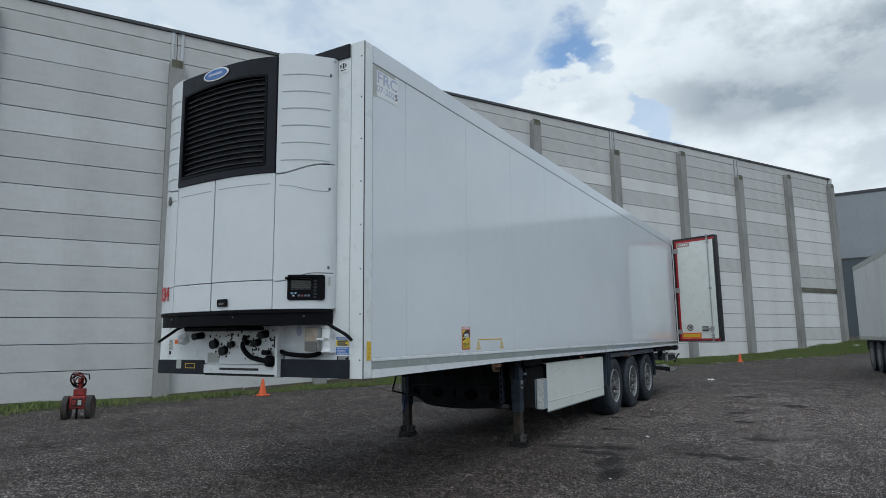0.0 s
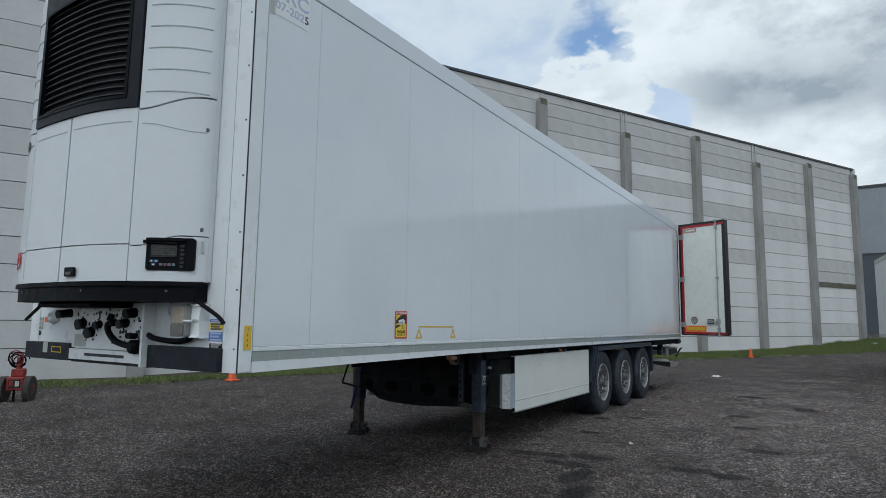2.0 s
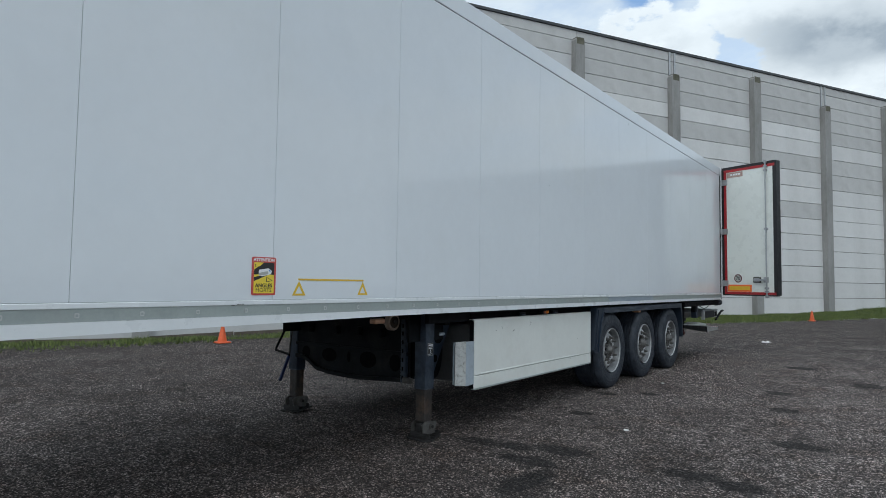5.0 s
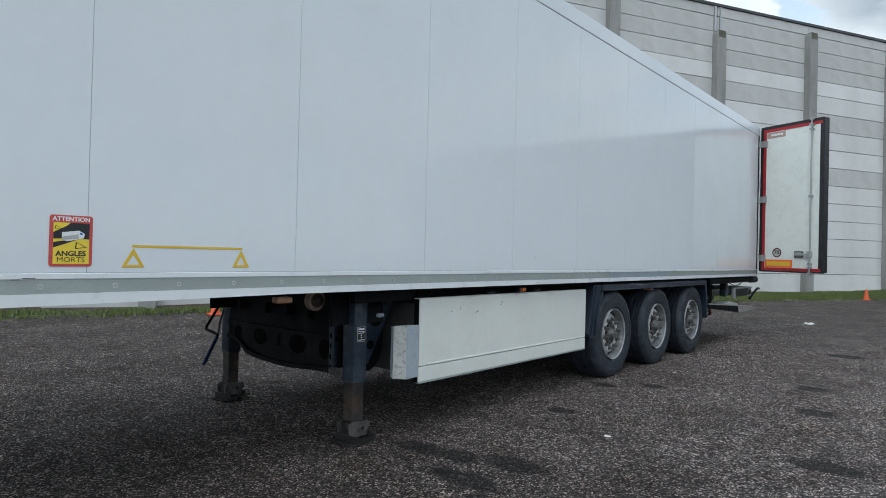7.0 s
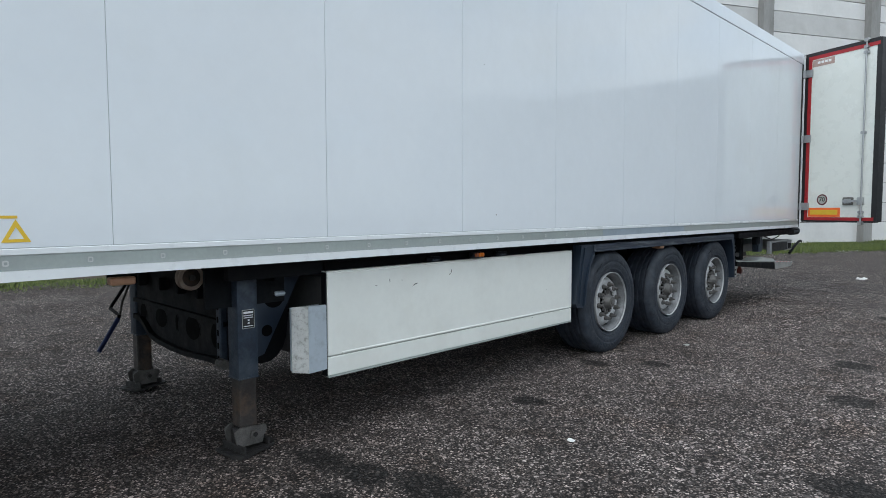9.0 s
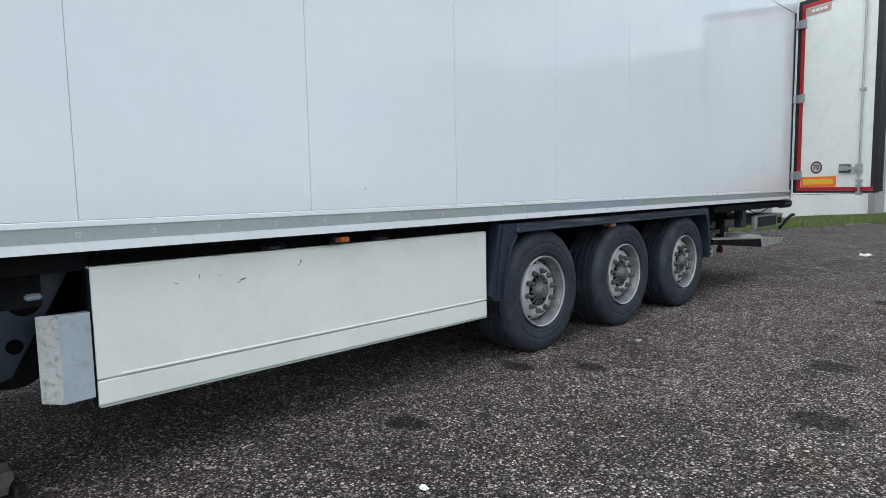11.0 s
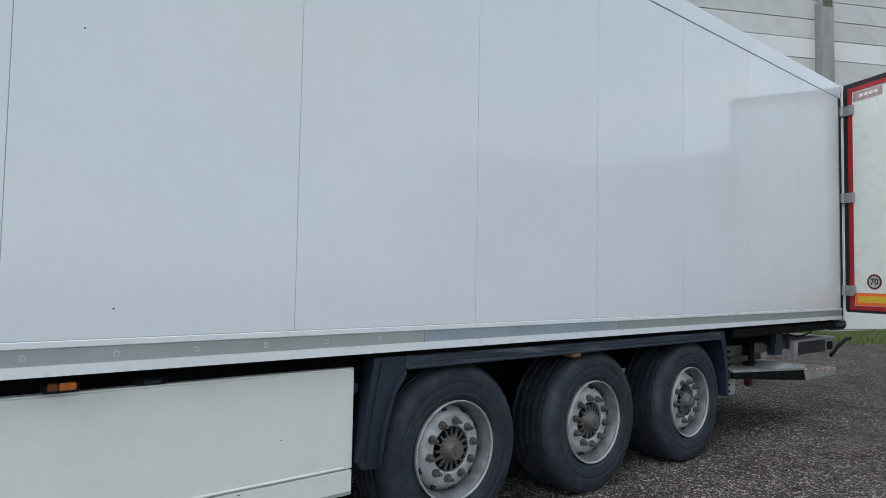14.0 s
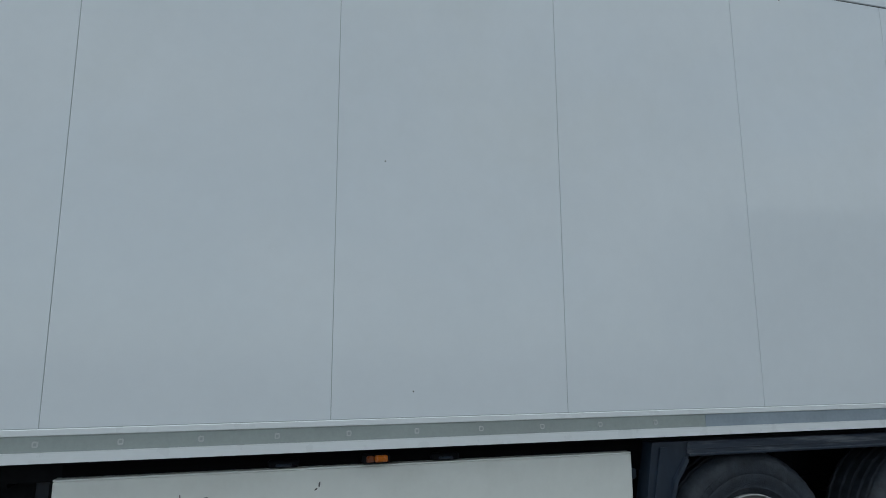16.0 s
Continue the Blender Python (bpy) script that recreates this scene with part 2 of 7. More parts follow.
M["blue_film"] = material("blue_film", (0.045, 0.17, 0.50), 0.35, 0, 0.1, 14)
M["blue_rubber"] = material("blue_rubber_grip", (0.012, 0.022, 0.08), 0.5, 0, 0.1, 20)
M["grey_film"] = material("grey_film", (0.42, 0.43, 0.40), 0.4, 0, 0.08, 12)
M["meter"] = material("grey_box_plastic", (0.25, 0.25, 0.245), 0.35, 0, 0.12, 12)
M["smoked"] = material("smoked_window_plastic", (0.13, 0.125, 0.115), 0.2, 0, 0.15, 12)
M["concrete_panel"] = material("pale_concrete_panel", (0.54, 0.54, 0.54), 0.82, 0, 0.06, 0.8, 0.1, 40, (0.33, 0.33, 0.32), 0.5, 0.55, (1, 1, 1), per_object=0.07, spec=0.2)
M["concrete_light"] = material("clean_pale_concrete_panel", (0.67, 0.665, 0.655), 0.82, 0, 0.05, 0.8, 0.1, 40, (0.46, 0.455, 0.44), 0.5, 0.55, (1, 1, 1), per_object=0.05, spec=0.2)
M["concrete_dirty"] = material("weathered_concrete_panel", (0.53, 0.525, 0.515), 0.85, 0, 0.07, 0.8, 0.1, 40, (0.30, 0.29, 0.275), 0.6, 0.9, (1, 1, 0.5), per_object=0.05, spec=0.2)
M["pillar"] = material("grey_concrete_pillar", (0.30, 0.296, 0.286), 0.85, 0, 0.12, 1.5, 0.15, 40, (0.15, 0.145, 0.13), 0.7, 1.2, (1, 1, 0.35), spec=0.2)
M["moss"] = material("mossy_dark_concrete", (0.12, 0.115, 0.085), 0.9, 0, 0.3, 3, 0.2, 40, (0.05, 0.055, 0.03), 0.7, 2)
M["plinth"] = material("brown_damp_plinth", (0.12, 0.10, 0.08), 0.9, 0, 0.3, 3, 0.2, 40)
M["flashing"] = material("dark_roof_flashing", (0.06, 0.062, 0.066), 0.5, 0.4, 0.15, 2)
M["cladding"] = material("grey_metal_cladding", (0.27, 0.29, 0.31), 0.5, 0.2, 0.06, 0.3, 0.0, 30, spec=0.3)
M["cladding_dark"] = material("dark_grey_cladding", (0.085, 0.10, 0.115), 0.5, 0.2, 0.06, 0.3, spec=0.3)
M["cone"] = material("orange_cone_plastic", (0.75, 0.13, 0.04), 0.5, 0, 0.12, 10)
M["cart_red"] = material("weathered_red_paint", (0.24, 0.018, 0.016), 0.55, 0, 0.3, 10, 0.05, 60, (0.05, 0.012, 0.012), 0.7, 6)
M["paper"] = material("white_paper", (0.78, 0.78, 0.76), 0.7, 0, 0.06, 30)


# damp patches on the gravel: x, y, half width, half length
STAINS = ((-3.08, 8.46, 0.20, 0.11), (-2.74, 8.50, 0.17, 0.10), (-2.38, 8.62, 0.22, 0.13), (-2.87, 10.15, 0.13, 0.09), (-1.38, 13.05, 0.16, 0.14), (-2.44, 8.20, 0.26, 0.10),
          (-3.12, 11.50, 0.14, 0.08), (-1.16, 11.8, 0.15, 0.14), (-2.7, 11.85, 0.12, 0.09), (-2.20, 7.75, 0.11, 0.30), (-2.00, 7.1, 0.11, 0.36), (-1.32, 8.63, 0.19, 0.12), (-0.99, 8.56, 0.19, 0.11), (-0.8, 10.1, 0.2, 0.14), (-1.5, 16.2, 0.25, 0.2), (-0.5, 14.6, 0.2, 0.25))


def n_scale(n, l, col, value, lo, hi, a, c):
    """Multiplies a colour by a tint that goes from a to c as value goes from lo to hi."""
    r = n.new("ShaderNodeMapRange")
    r.data_type = "FLOAT_VECTOR"
    l.new(value, r.inputs["Vector"])
    for sock, v in zip(("From Min", "From Max", "To Min", "To Max"), ((lo,) * 3, (hi,) * 3, a, c)):
        [i for i in r.inputs if i.name == sock and i.type == "VECTOR"][0].default_value = v
    m = n.new("ShaderNodeVectorMath")
    m.operation = "MULTIPLY"
    l.new(col, m.inputs[0])
    l.new(r.outputs["Vector"], m.inputs[1])
    return m.outputs[0]


def damp_and_shade(n, l, col):
    """Darkens a colour inside ragged damp patches; paints broad shade and brightness over it."""
    geo = n.new("ShaderNodeNewGeometry").outputs["Position"]
    wob = n.new("ShaderNodeTexNoise")
    wob.inputs["Scale"].default_value, wob.inputs["Detail"].default_value, wob.inputs["Roughness"].default_value = 5.0, 6.0, 0.7
    l.new(geo, wob.inputs["Vector"])
    best = None
    for x, y, rx, ry in STAINS:
        mp = n.new("ShaderNodeMapping")
        mp.inputs["Location"].default_value = (-x / rx, -y / ry, 0.0)
        mp.inputs["Scale"].default_value = (1 / rx, 1 / ry, 0.0)
        l.new(geo, mp.inputs["Vector"])
        ln = n.new("ShaderNodeVectorMath")
        ln.operation = "LENGTH"
        l.new(mp.outputs[0], ln.inputs[0])
        if best is None:
            best = ln.outputs["Value"]
        else:
            mn = n.new("ShaderNodeMath")
            mn.operation = "MINIMUM"
            l.new(best, mn.inputs[0])
            l.new(ln.outputs["Value"], mn.inputs[1])
            best = mn.outputs[0]
    ad = n.new("ShaderNodeMath")
    ad.operation = "MULTIPLY_ADD"
    l.new(wob.outputs["Fac"], ad.inputs[0])
    ad.inputs[1].default_value = 1.6
    l.new(best, ad.inputs[2])
    mr = n.new("ShaderNodeMapRange")
    mr.interpolation_type = "SMOOTHSTEP"
    l.new(ad.outputs[0], mr.inputs[0])
    for i, v in enumerate((1.60, 2.15, 0.22, 1.0)):
        mr.inputs[i + 1].default_value = v
    sc = n.new("ShaderNodeVectorMath")
    sc.operation = "SCALE"
    l.new(col, sc.inputs[0])
    l.new(mr.outputs[0], sc.inputs["Scale"])
    out = sc.outputs[0]
    # broad shade and oil beside the trailer's nose, brightness along the wheels, painted in
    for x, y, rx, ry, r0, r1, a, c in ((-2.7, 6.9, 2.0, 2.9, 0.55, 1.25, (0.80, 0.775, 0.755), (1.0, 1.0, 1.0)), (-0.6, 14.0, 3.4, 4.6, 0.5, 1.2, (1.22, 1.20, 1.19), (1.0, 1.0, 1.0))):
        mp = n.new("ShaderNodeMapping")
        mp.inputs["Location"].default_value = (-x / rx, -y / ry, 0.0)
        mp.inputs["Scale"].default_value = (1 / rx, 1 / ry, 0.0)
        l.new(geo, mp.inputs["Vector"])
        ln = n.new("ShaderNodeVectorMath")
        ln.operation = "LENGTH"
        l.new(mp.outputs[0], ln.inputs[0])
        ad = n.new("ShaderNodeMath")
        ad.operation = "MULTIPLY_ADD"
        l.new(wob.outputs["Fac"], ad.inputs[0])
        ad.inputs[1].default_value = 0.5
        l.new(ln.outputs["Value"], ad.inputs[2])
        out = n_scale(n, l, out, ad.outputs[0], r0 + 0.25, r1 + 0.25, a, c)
    # worn and muddy patches, from hand to wheel size
    for scale, lo, hi, a, c in ((0.9, 0.40, 0.62, (1.80, 1.80, 1.79), (1.14, 1.11, 1.09)), (6.5, 0.36, 0.66, (1.30, 1.28, 1.27), (0.66, 0.65, 0.64)), (2.2, 0.52, 0.68, (1.0, 1.0, 1.0), (0.80, 0.73, 0.67))):
        t = n.new("ShaderNodeTexNoise")
        t.inputs["Scale"].default_value, t.inputs["Detail"].default_value, t.inputs["Roughness"].default_value = scale, 6.0, 0.65
        l.new(geo, t.inputs["Vector"])
        out = n_scale(n, l, out, t.outputs["Fac"], lo, hi, a, c)
    return out


def leaf_material(name, a, b, ground_stone=False):
    m = bpy.data.materials.new(name)
    m.use_nodes = True
    n, l = m.node_tree.nodes, m.node_tree.links
    g = n.new("ShaderNodeNewGeometry")
    mx = n.new("ShaderNodeMix")
    mx.data_type = "RGBA"
    mx.inputs[6].default_value, mx.inputs[7].default_value = (*a, 1), (*b, 1)
    if ground_stone:
        pw = n.new("ShaderNodeMath")
        pw.operation = "POWER"
        pw.inputs[1].default_value = 2.4
        l.new(g.outputs["Random Per Island"], pw.inputs[0])
        l.new(pw.outputs[0], mx.inputs[0])
    else:
        l.new(g.outputs["Random Per Island"], mx.inputs[0])
    l.new(damp_and_shade(n, l, mx.outputs[2]) if ground_stone else mx.outputs[2], n["Principled BSDF"].inputs["Base Color"])
    n["Principled BSDF"].inputs["Roughness"].default_value = 0.7
    return m


M["grass"] = leaf_material("grass_blades", (0.045, 0.072, 0.018), (0.19, 0.23, 0.062))
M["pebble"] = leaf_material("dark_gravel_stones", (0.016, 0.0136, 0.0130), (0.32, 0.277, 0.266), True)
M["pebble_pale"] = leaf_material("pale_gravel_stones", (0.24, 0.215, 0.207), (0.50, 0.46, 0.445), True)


def ground_material():
    m = bpy.data.materials.new("dark_asphalt_gravel")
    m.use_nodes = True
    n, l = m.node_tree.nodes, m.node_tree.links
    b = n["Principled BSDF"]
    co = n.new("ShaderNodeTexCoord").outputs["Object"]

    def noise_tex(sc, det=4.0, ro=0.6):
        t = n.new("ShaderNodeTexNoise")
        t.inputs["Scale"].default_value, t.inputs["Detail"].default_value, t.inputs["Roughness"].default_value = sc, det, ro
        l.new(co, t.inputs["Vector"])
        return t.outputs["Fac"]

    def stone(sc):
        t = n.new("ShaderNodeTexVoronoi")
        t.inputs["Scale"].default_value = sc
        l.new(co, t.inputs["Vector"])
        return t

    def rng(src, lo, hi, a, c):
        r = n.new("ShaderNodeMapRange")
        l.new(src, r.inputs[0])
        for i, v in enumerate((lo, hi, a, c)):
            r.inputs[i + 1].default_value = v
        return r.outputs[0]

    def mix(f, a, c):
        x = n.new("ShaderNodeMix")
        x.data_type = "RGBA"
        l.new(f, x.inputs[0])
        for sock, v in ((x.inputs[6], a), (x.inputs[7], c)):
            if isinstance(v, tuple):
                sock.default_value = (*v, 1)
            else:
                l.new(v, sock)
        return x.outputs[2]

    v1, v2 = stone(82.0), stone(46.0)
    sep = n.new("ShaderNodeSeparateColor")
    l.new(v1.outputs["Color"], sep.inputs[0])
    sep2 = n.new("ShaderNodeSeparateColor")
    l.new(v2.outputs["Color"], sep2.inputs[0])
    # chippings of many greys, a few pale ones, crevice shade painted between them
    col = mix(rng(sep.outputs[0], 0.25, 1.0, 0.0, 1.0), (0.022, 0.0186, 0.0175), (0.179, 0.152, 0.142))
    col = mix(rng(sep.outputs[1], 0.84, 0.90, 0.0, 1.0), col, (0.44, 0.393, 0.374))
    col = mix(rng(sep2.outputs[1], 0.90, 0.94, 0.0, 0.7), col, (0.20, 0.176, 0.168))
    col = mix(rng(v1.outputs["Distance"], 0.34, 0.56, 0.0, 0.90), col, (0.006, 0.0052, 0.005))
    col = damp_and_shade(n, l, col)
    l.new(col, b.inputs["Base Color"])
    l.new(rng(noise_tex(1.1), 0.3, 0.7, 0.72, 0.92), b.inputs["Roughness"])
    b.inputs["Specular IOR Level"].default_value = 0.25
    bp = n.new("ShaderNodeBump")
    bp.inputs["Strength"].default_value, bp.inputs["Distance"].default_value = 0.9, 0.012
    h = n.new("ShaderNodeMath")
    h.operation = "ADD"
    l.new(rng(v1.outputs["Distance"], 0.0, 0.6, 1.0, 0.0), h.inputs[0])
    l.new(rng(noise_tex(22.0), 0.2, 0.8, 0.0, 1.2), h.inputs[1])
    l.new(h.outputs[0], bp.inputs["Height"])
    l.new(bp.outputs[0], b.inputs["Normal"])
    return m


M["ground"] = ground_material()
M["soil"] = material("dark_soil", (0.05, 0.045, 0.03), 0.95, 0, 0.3, 6, 0.4, 40)


# ---- mesh helpers ----
def thing(name, at, label, category, group="", kind=""):
    ob = new(name)
    ob.location = at
    ob.empty_display_size = 0.2
    return tagged(ob, label, category, group, kind)


def finish(bm, name, mat, smooth=False):
    bmesh.ops.recalc_face_normals(bm, faces=bm.faces)
    me = bpy.data.meshes.new(name)
    bm.to_mesh(me)
    bm.free()
    me.materials.append(mat)
    if smooth:
        me.polygons.foreach_set("use_smooth", [True] * len(me.polygons))
        me.set_sharp_from_angle(angle=radians(38))
    return me


ROOT = {}


def part(name, bm, mat, parent, label="", smooth=False):
    """Links a bmesh, in world coordinates, as one mesh object under a thing or a part."""
    ob = new(name, finish(bm, name, mat, smooth))
    put_under(ob, parent)
    return tagged(ob, label)


def put_under(ob, parent):
    root = parent.parent or parent
    ob.parent = parent
    ob.matrix_parent_inverse = Matrix.Translation(root.location).inverted() if parent is root else Matrix.Identity(4)
    ROOT[ob.name] = root.name


def solo(name, bm, mat, label, category, group="", kind="", smooth=False):
    return tagged(new(name, finish(bm, name, mat, smooth)), label, category, group, kind)


def box(bm, x0, x1, y0, y1, z0, z1, bevel=0.0, seg=1, m=None):
    r = bmesh.ops.create_cube(bm, size=1.0)
    vs = r["verts"]
    for v in vs:
        v.co = Vector((x0 + (v.co.x + 0.5) * (x1 - x0), y0 + (v.co.y + 0.5) * (y1 - y0), z0 + (v.co.z + 0.5) * (z1 - z0)))
    if bevel:
        es = list({e for v in vs for e in v.link_edges})
        out = bmesh.ops.bevel(bm, geom=es, offset=bevel, segments=seg, affect="EDGES", profile=0.5)
        vs = list({v for f in out["faces"] for v in f.verts} | {v for v in vs if v.is_valid})
    if m is not None:
        bmesh.ops.transform(bm, matrix=m, verts=vs)
    return vs


def B(*a, **k):
    bm = bmesh.new()
    box(bm, *a, **k)
    return bm


def rod(bm, p, q, r, seg=12, r2=None):
    p, q = Vector(p), Vector(q)
    d = q - p
    mat = Matrix.Translation((p + q) / 2) @ d.to_track_quat("Z", "Y").to_matrix().to_4x4()
    bmesh.ops.create_cone(bm, cap_ends=True, segments=seg, radius1=r, radius2=r if r2 is None else r2, depth=d.length, matrix=mat)


def R(*a, **k):
    bm = bmesh.new()
    rod(bm, *a, **k)
    return bm


def pipe(bm, pts, r, seg=8):
    """A tube along points."""
    pts = [Vector(p) for p in pts]
    rings = []
    up = Vector((0.13, 0.21, 0.97))
    for i, p in enumerate(pts):
        t = (pts[min(i + 1, len(pts) - 1)] - pts[max(i - 1, 0)]).normalized()
        a = t.cross(up)
        if a.length < 1e-3:
            a = t.cross(Vector((1, 0, 0)))
        a.normalize()
        b = t.cross(a)
        rings.append([bm.verts.new(p + a * math.cos(k * math.tau / seg) * r + b * math.sin(k * math.tau / seg) * r) for k in range(seg)])
    for r0, r1 in zip(rings, rings[1:]):
        for k in range(seg):
            bm.faces.new((r0[k], r0[(k + 1) % seg], r1[(k + 1) % seg], r1[k]))
    bm.faces.new(rings[0][::-1])
    bm.faces.new(rings[-1])


def curve_pts(pts, n=6):
    """Catmull-Rom through points."""
    pts = [Vector(p) for p in pts]
    out = []
    for i in range(len(pts) - 1):
        p0, p1, p2, p3 = pts[max(i - 1, 0)], pts[i], pts[i + 1], pts[min(i + 2, len(pts) - 1)]
        for k in range(n):
            t = k / n
            out.append(0.5 * (2 * p1 + (p2 - p0) * t + (2 * p0 - 5 * p1 + 4 * p2 - p3) * t * t + (3 * p1 - p0 - 3 * p2 + p3) * t ** 3))
    return out + [pts[-1]]


def lathe(bm, profile, axis_at, seg=40, closed=False):
    """Turns (out, radius) round the x axis through axis_at; out runs along +x."""
    c = Vector(axis_at)
    rings = []
    for o, r in profile:
        if r < 1e-5:
            rings.append([bm.verts.new(c + Vector((o, 0, 0)))])
        else:
            rings.append([bm.verts.new(c + Vector((o, math.cos(k * math.tau / seg) * r, math.sin(k * math.tau / seg) * r))) for k in range(seg)])
    pairs = list(zip(rings, rings[1:]))
    if closed:
        pairs.append((rings[-1], rings[0]))
    for a, b in pairs:
        for k in range(seg):
            j = (k + 1) % seg
            f = [a[k % len(a)], a[j % len(a)], b[j % len(b)], b[k % len(b)]]
            f = list(dict.fromkeys(f))
            if len(f) > 2:
                bm.faces.new(f)


def prism(bm, outline, depth, m):
    """An outline of (u, v) pushed out by depth, laid by the matrix m."""
    lo = [bm.verts.new(m @ Vector((u, v, 0))) for u, v in outline]
    hi = [bm.verts.new(m @ Vector((u, v, depth))) for u, v in outline]
    n = len(outline)
    bm.faces.new(lo[::-1])
    bm.faces.new(hi)
    for i in range(n):
        bm.faces.new((lo[i], lo[(i + 1) % n], hi[(i + 1) % n], hi[i]))


def P(outline, depth, m):
    bm = bmesh.new()
    prism(bm, outline, depth, m)
    return bm


def rect(u0, u1, v0, v1, r=0.0, n=4):
    if not r:
        return [(u0, v0), (u1, v0), (u1, v1), (u0, v1)]
    out = []
    for cx, cy, a in ((u1 - r, v0 + r, -90), (u1 - r, v1 - r, 0), (u0 + r, v1 - r, 90), (u0 + r, v0 + r, 180)):
        out += [(cx + r * math.cos(radians(a + 90 * k / n)), cy + r * math.sin(radians(a + 90 * k / n))) for k in range(n + 1)]
    return out


def oval(cx, cy, rx, ry, n=28):
    return [(cx + rx * math.cos(k * math.tau / n), cy + ry * math.sin(k * math.tau / n)) for k in range(n)]


def lettering(body, size, m, depth=0.0015, align="CENTER", width=None, bold=0.018):
    """Raised letters as a bmesh, laid by m."""
    cu = bpy.data.curves.new("letters", "FONT")
    cu.body, cu.size, cu.align_x, cu.align_y, cu.extrude, cu.offset = body, size, align, "CENTER", depth / 2, size * bold
    cu.resolution_u = 3
    tmp = bpy.data.objects.new("letters", cu)
    scene.collection.objects.link(tmp)
    bpy.context.view_layer.update()
    me = bpy.data.meshes.new_from_object(tmp.evaluated_get(bpy.context.evaluated_depsgraph_get()))
    bm = bmesh.new()
    bm.from_mesh(me)
    bpy.data.objects.remove(tmp)
    bpy.data.curves.remove(cu)
    bpy.data.meshes.remove(me)
    if width:
        xs = [v.co.x for v in bm.verts]
        k = width / (max(xs) - min(xs))
        for v in bm.verts:
            v.co.x *= k
    bmesh.ops.transform(bm, matrix=m, verts=bm.verts)
    return bm


def frame_of(origin, u, v):
    """A matrix whose first axis is u, second v, third outwards."""
    u, v = Vector(u).normalized(), Vector(v).normalized()
    w = u.cross(v)
    m = Matrix.Identity(4)
    for i, a in enumerate((u, v, w)):
        for j in range(3):
            m[j][i] = a[j]
    m.translation = origin
    return m


def dup(ob, parent, m):
    """A copy of a part with its sub-parts, under parent, moved by m; the meshes are shared."""
    c = new(ob.name.split(".")[0], ob.data)
    put_under(c, parent)
    c.matrix_basis = m
    tagged(c, ob.get("label", ""))
    for k in ob.children:
        kc = new(k.name.split(".")[0], k.data)
        kc.parent = c
        tagged(kc, k.get("label", ""))
    return c


# ---- the yard ----
WALL_A = 0.4915
WALL_P = Vector((-17.948, 12.862, 0))
WALL_U = Vector((math.sin(WALL_A), math.cos(WALL_A), 0))
WALL_N = Vector((math.cos(WALL_A), -math.sin(WALL_A), 0))


def verge_z(s):
    """Height of the ground at the foot of the warehouse wall, s metres along it."""
    return float(np.interp(s, (0.0, 6.0, 15.0, 26.7, 31.5, 36.9, 42.7, 52.0), (-0.46, -0.22, 0.0, 0.09, 0.18, 0.36, 0.65, 0.90)))


def ground_z(x, y):
    p = Vector((x, y, 0)) - WALL_P
    s, d = p.dot(WALL_U), p.dot(WALL_N)
    w = max(0.0, min(1.0, (5.4 - d) / 4.8))
    return verge_z(s) * w * w * (3 - 2 * w)


def make_ground():
    xs = [-600, -250, -120, -70, -45, -30, -22] + [-18 + 1.0 * i for i in range(29)] + [14, 20, 30, 45, 70, 120, 250, 600]
    ys = [-600, -250, -120, -60, -30, -15, -6] + [-2 + 1.0 * i for i in range(66)] + [70, 80, 100, 130, 250, 600]
    bm = bmesh.new()
    grid = [[bm.verts.new((x, y, ground_z(x, y))) for x in xs] for y in ys]
    for a, b in zip(grid, grid[1:]):
        for i in range(len(xs) - 1):
            bm.faces.new((a[i], a[i + 1], b[i + 1], b[i]))
    return solo("ground", bm, M["ground"], "dark grey asphalt gravel yard with damp patches", "ground", kind="structure", smooth=True)


make_ground()

# ---- the warehouse ----
BAY, ROW = 5.173, 0.782
ROOF_Z = 11.77
WM = frame_of(WALL_P, WALL_U, (0, 0, 1))  # third axis out of the wall towards the yard


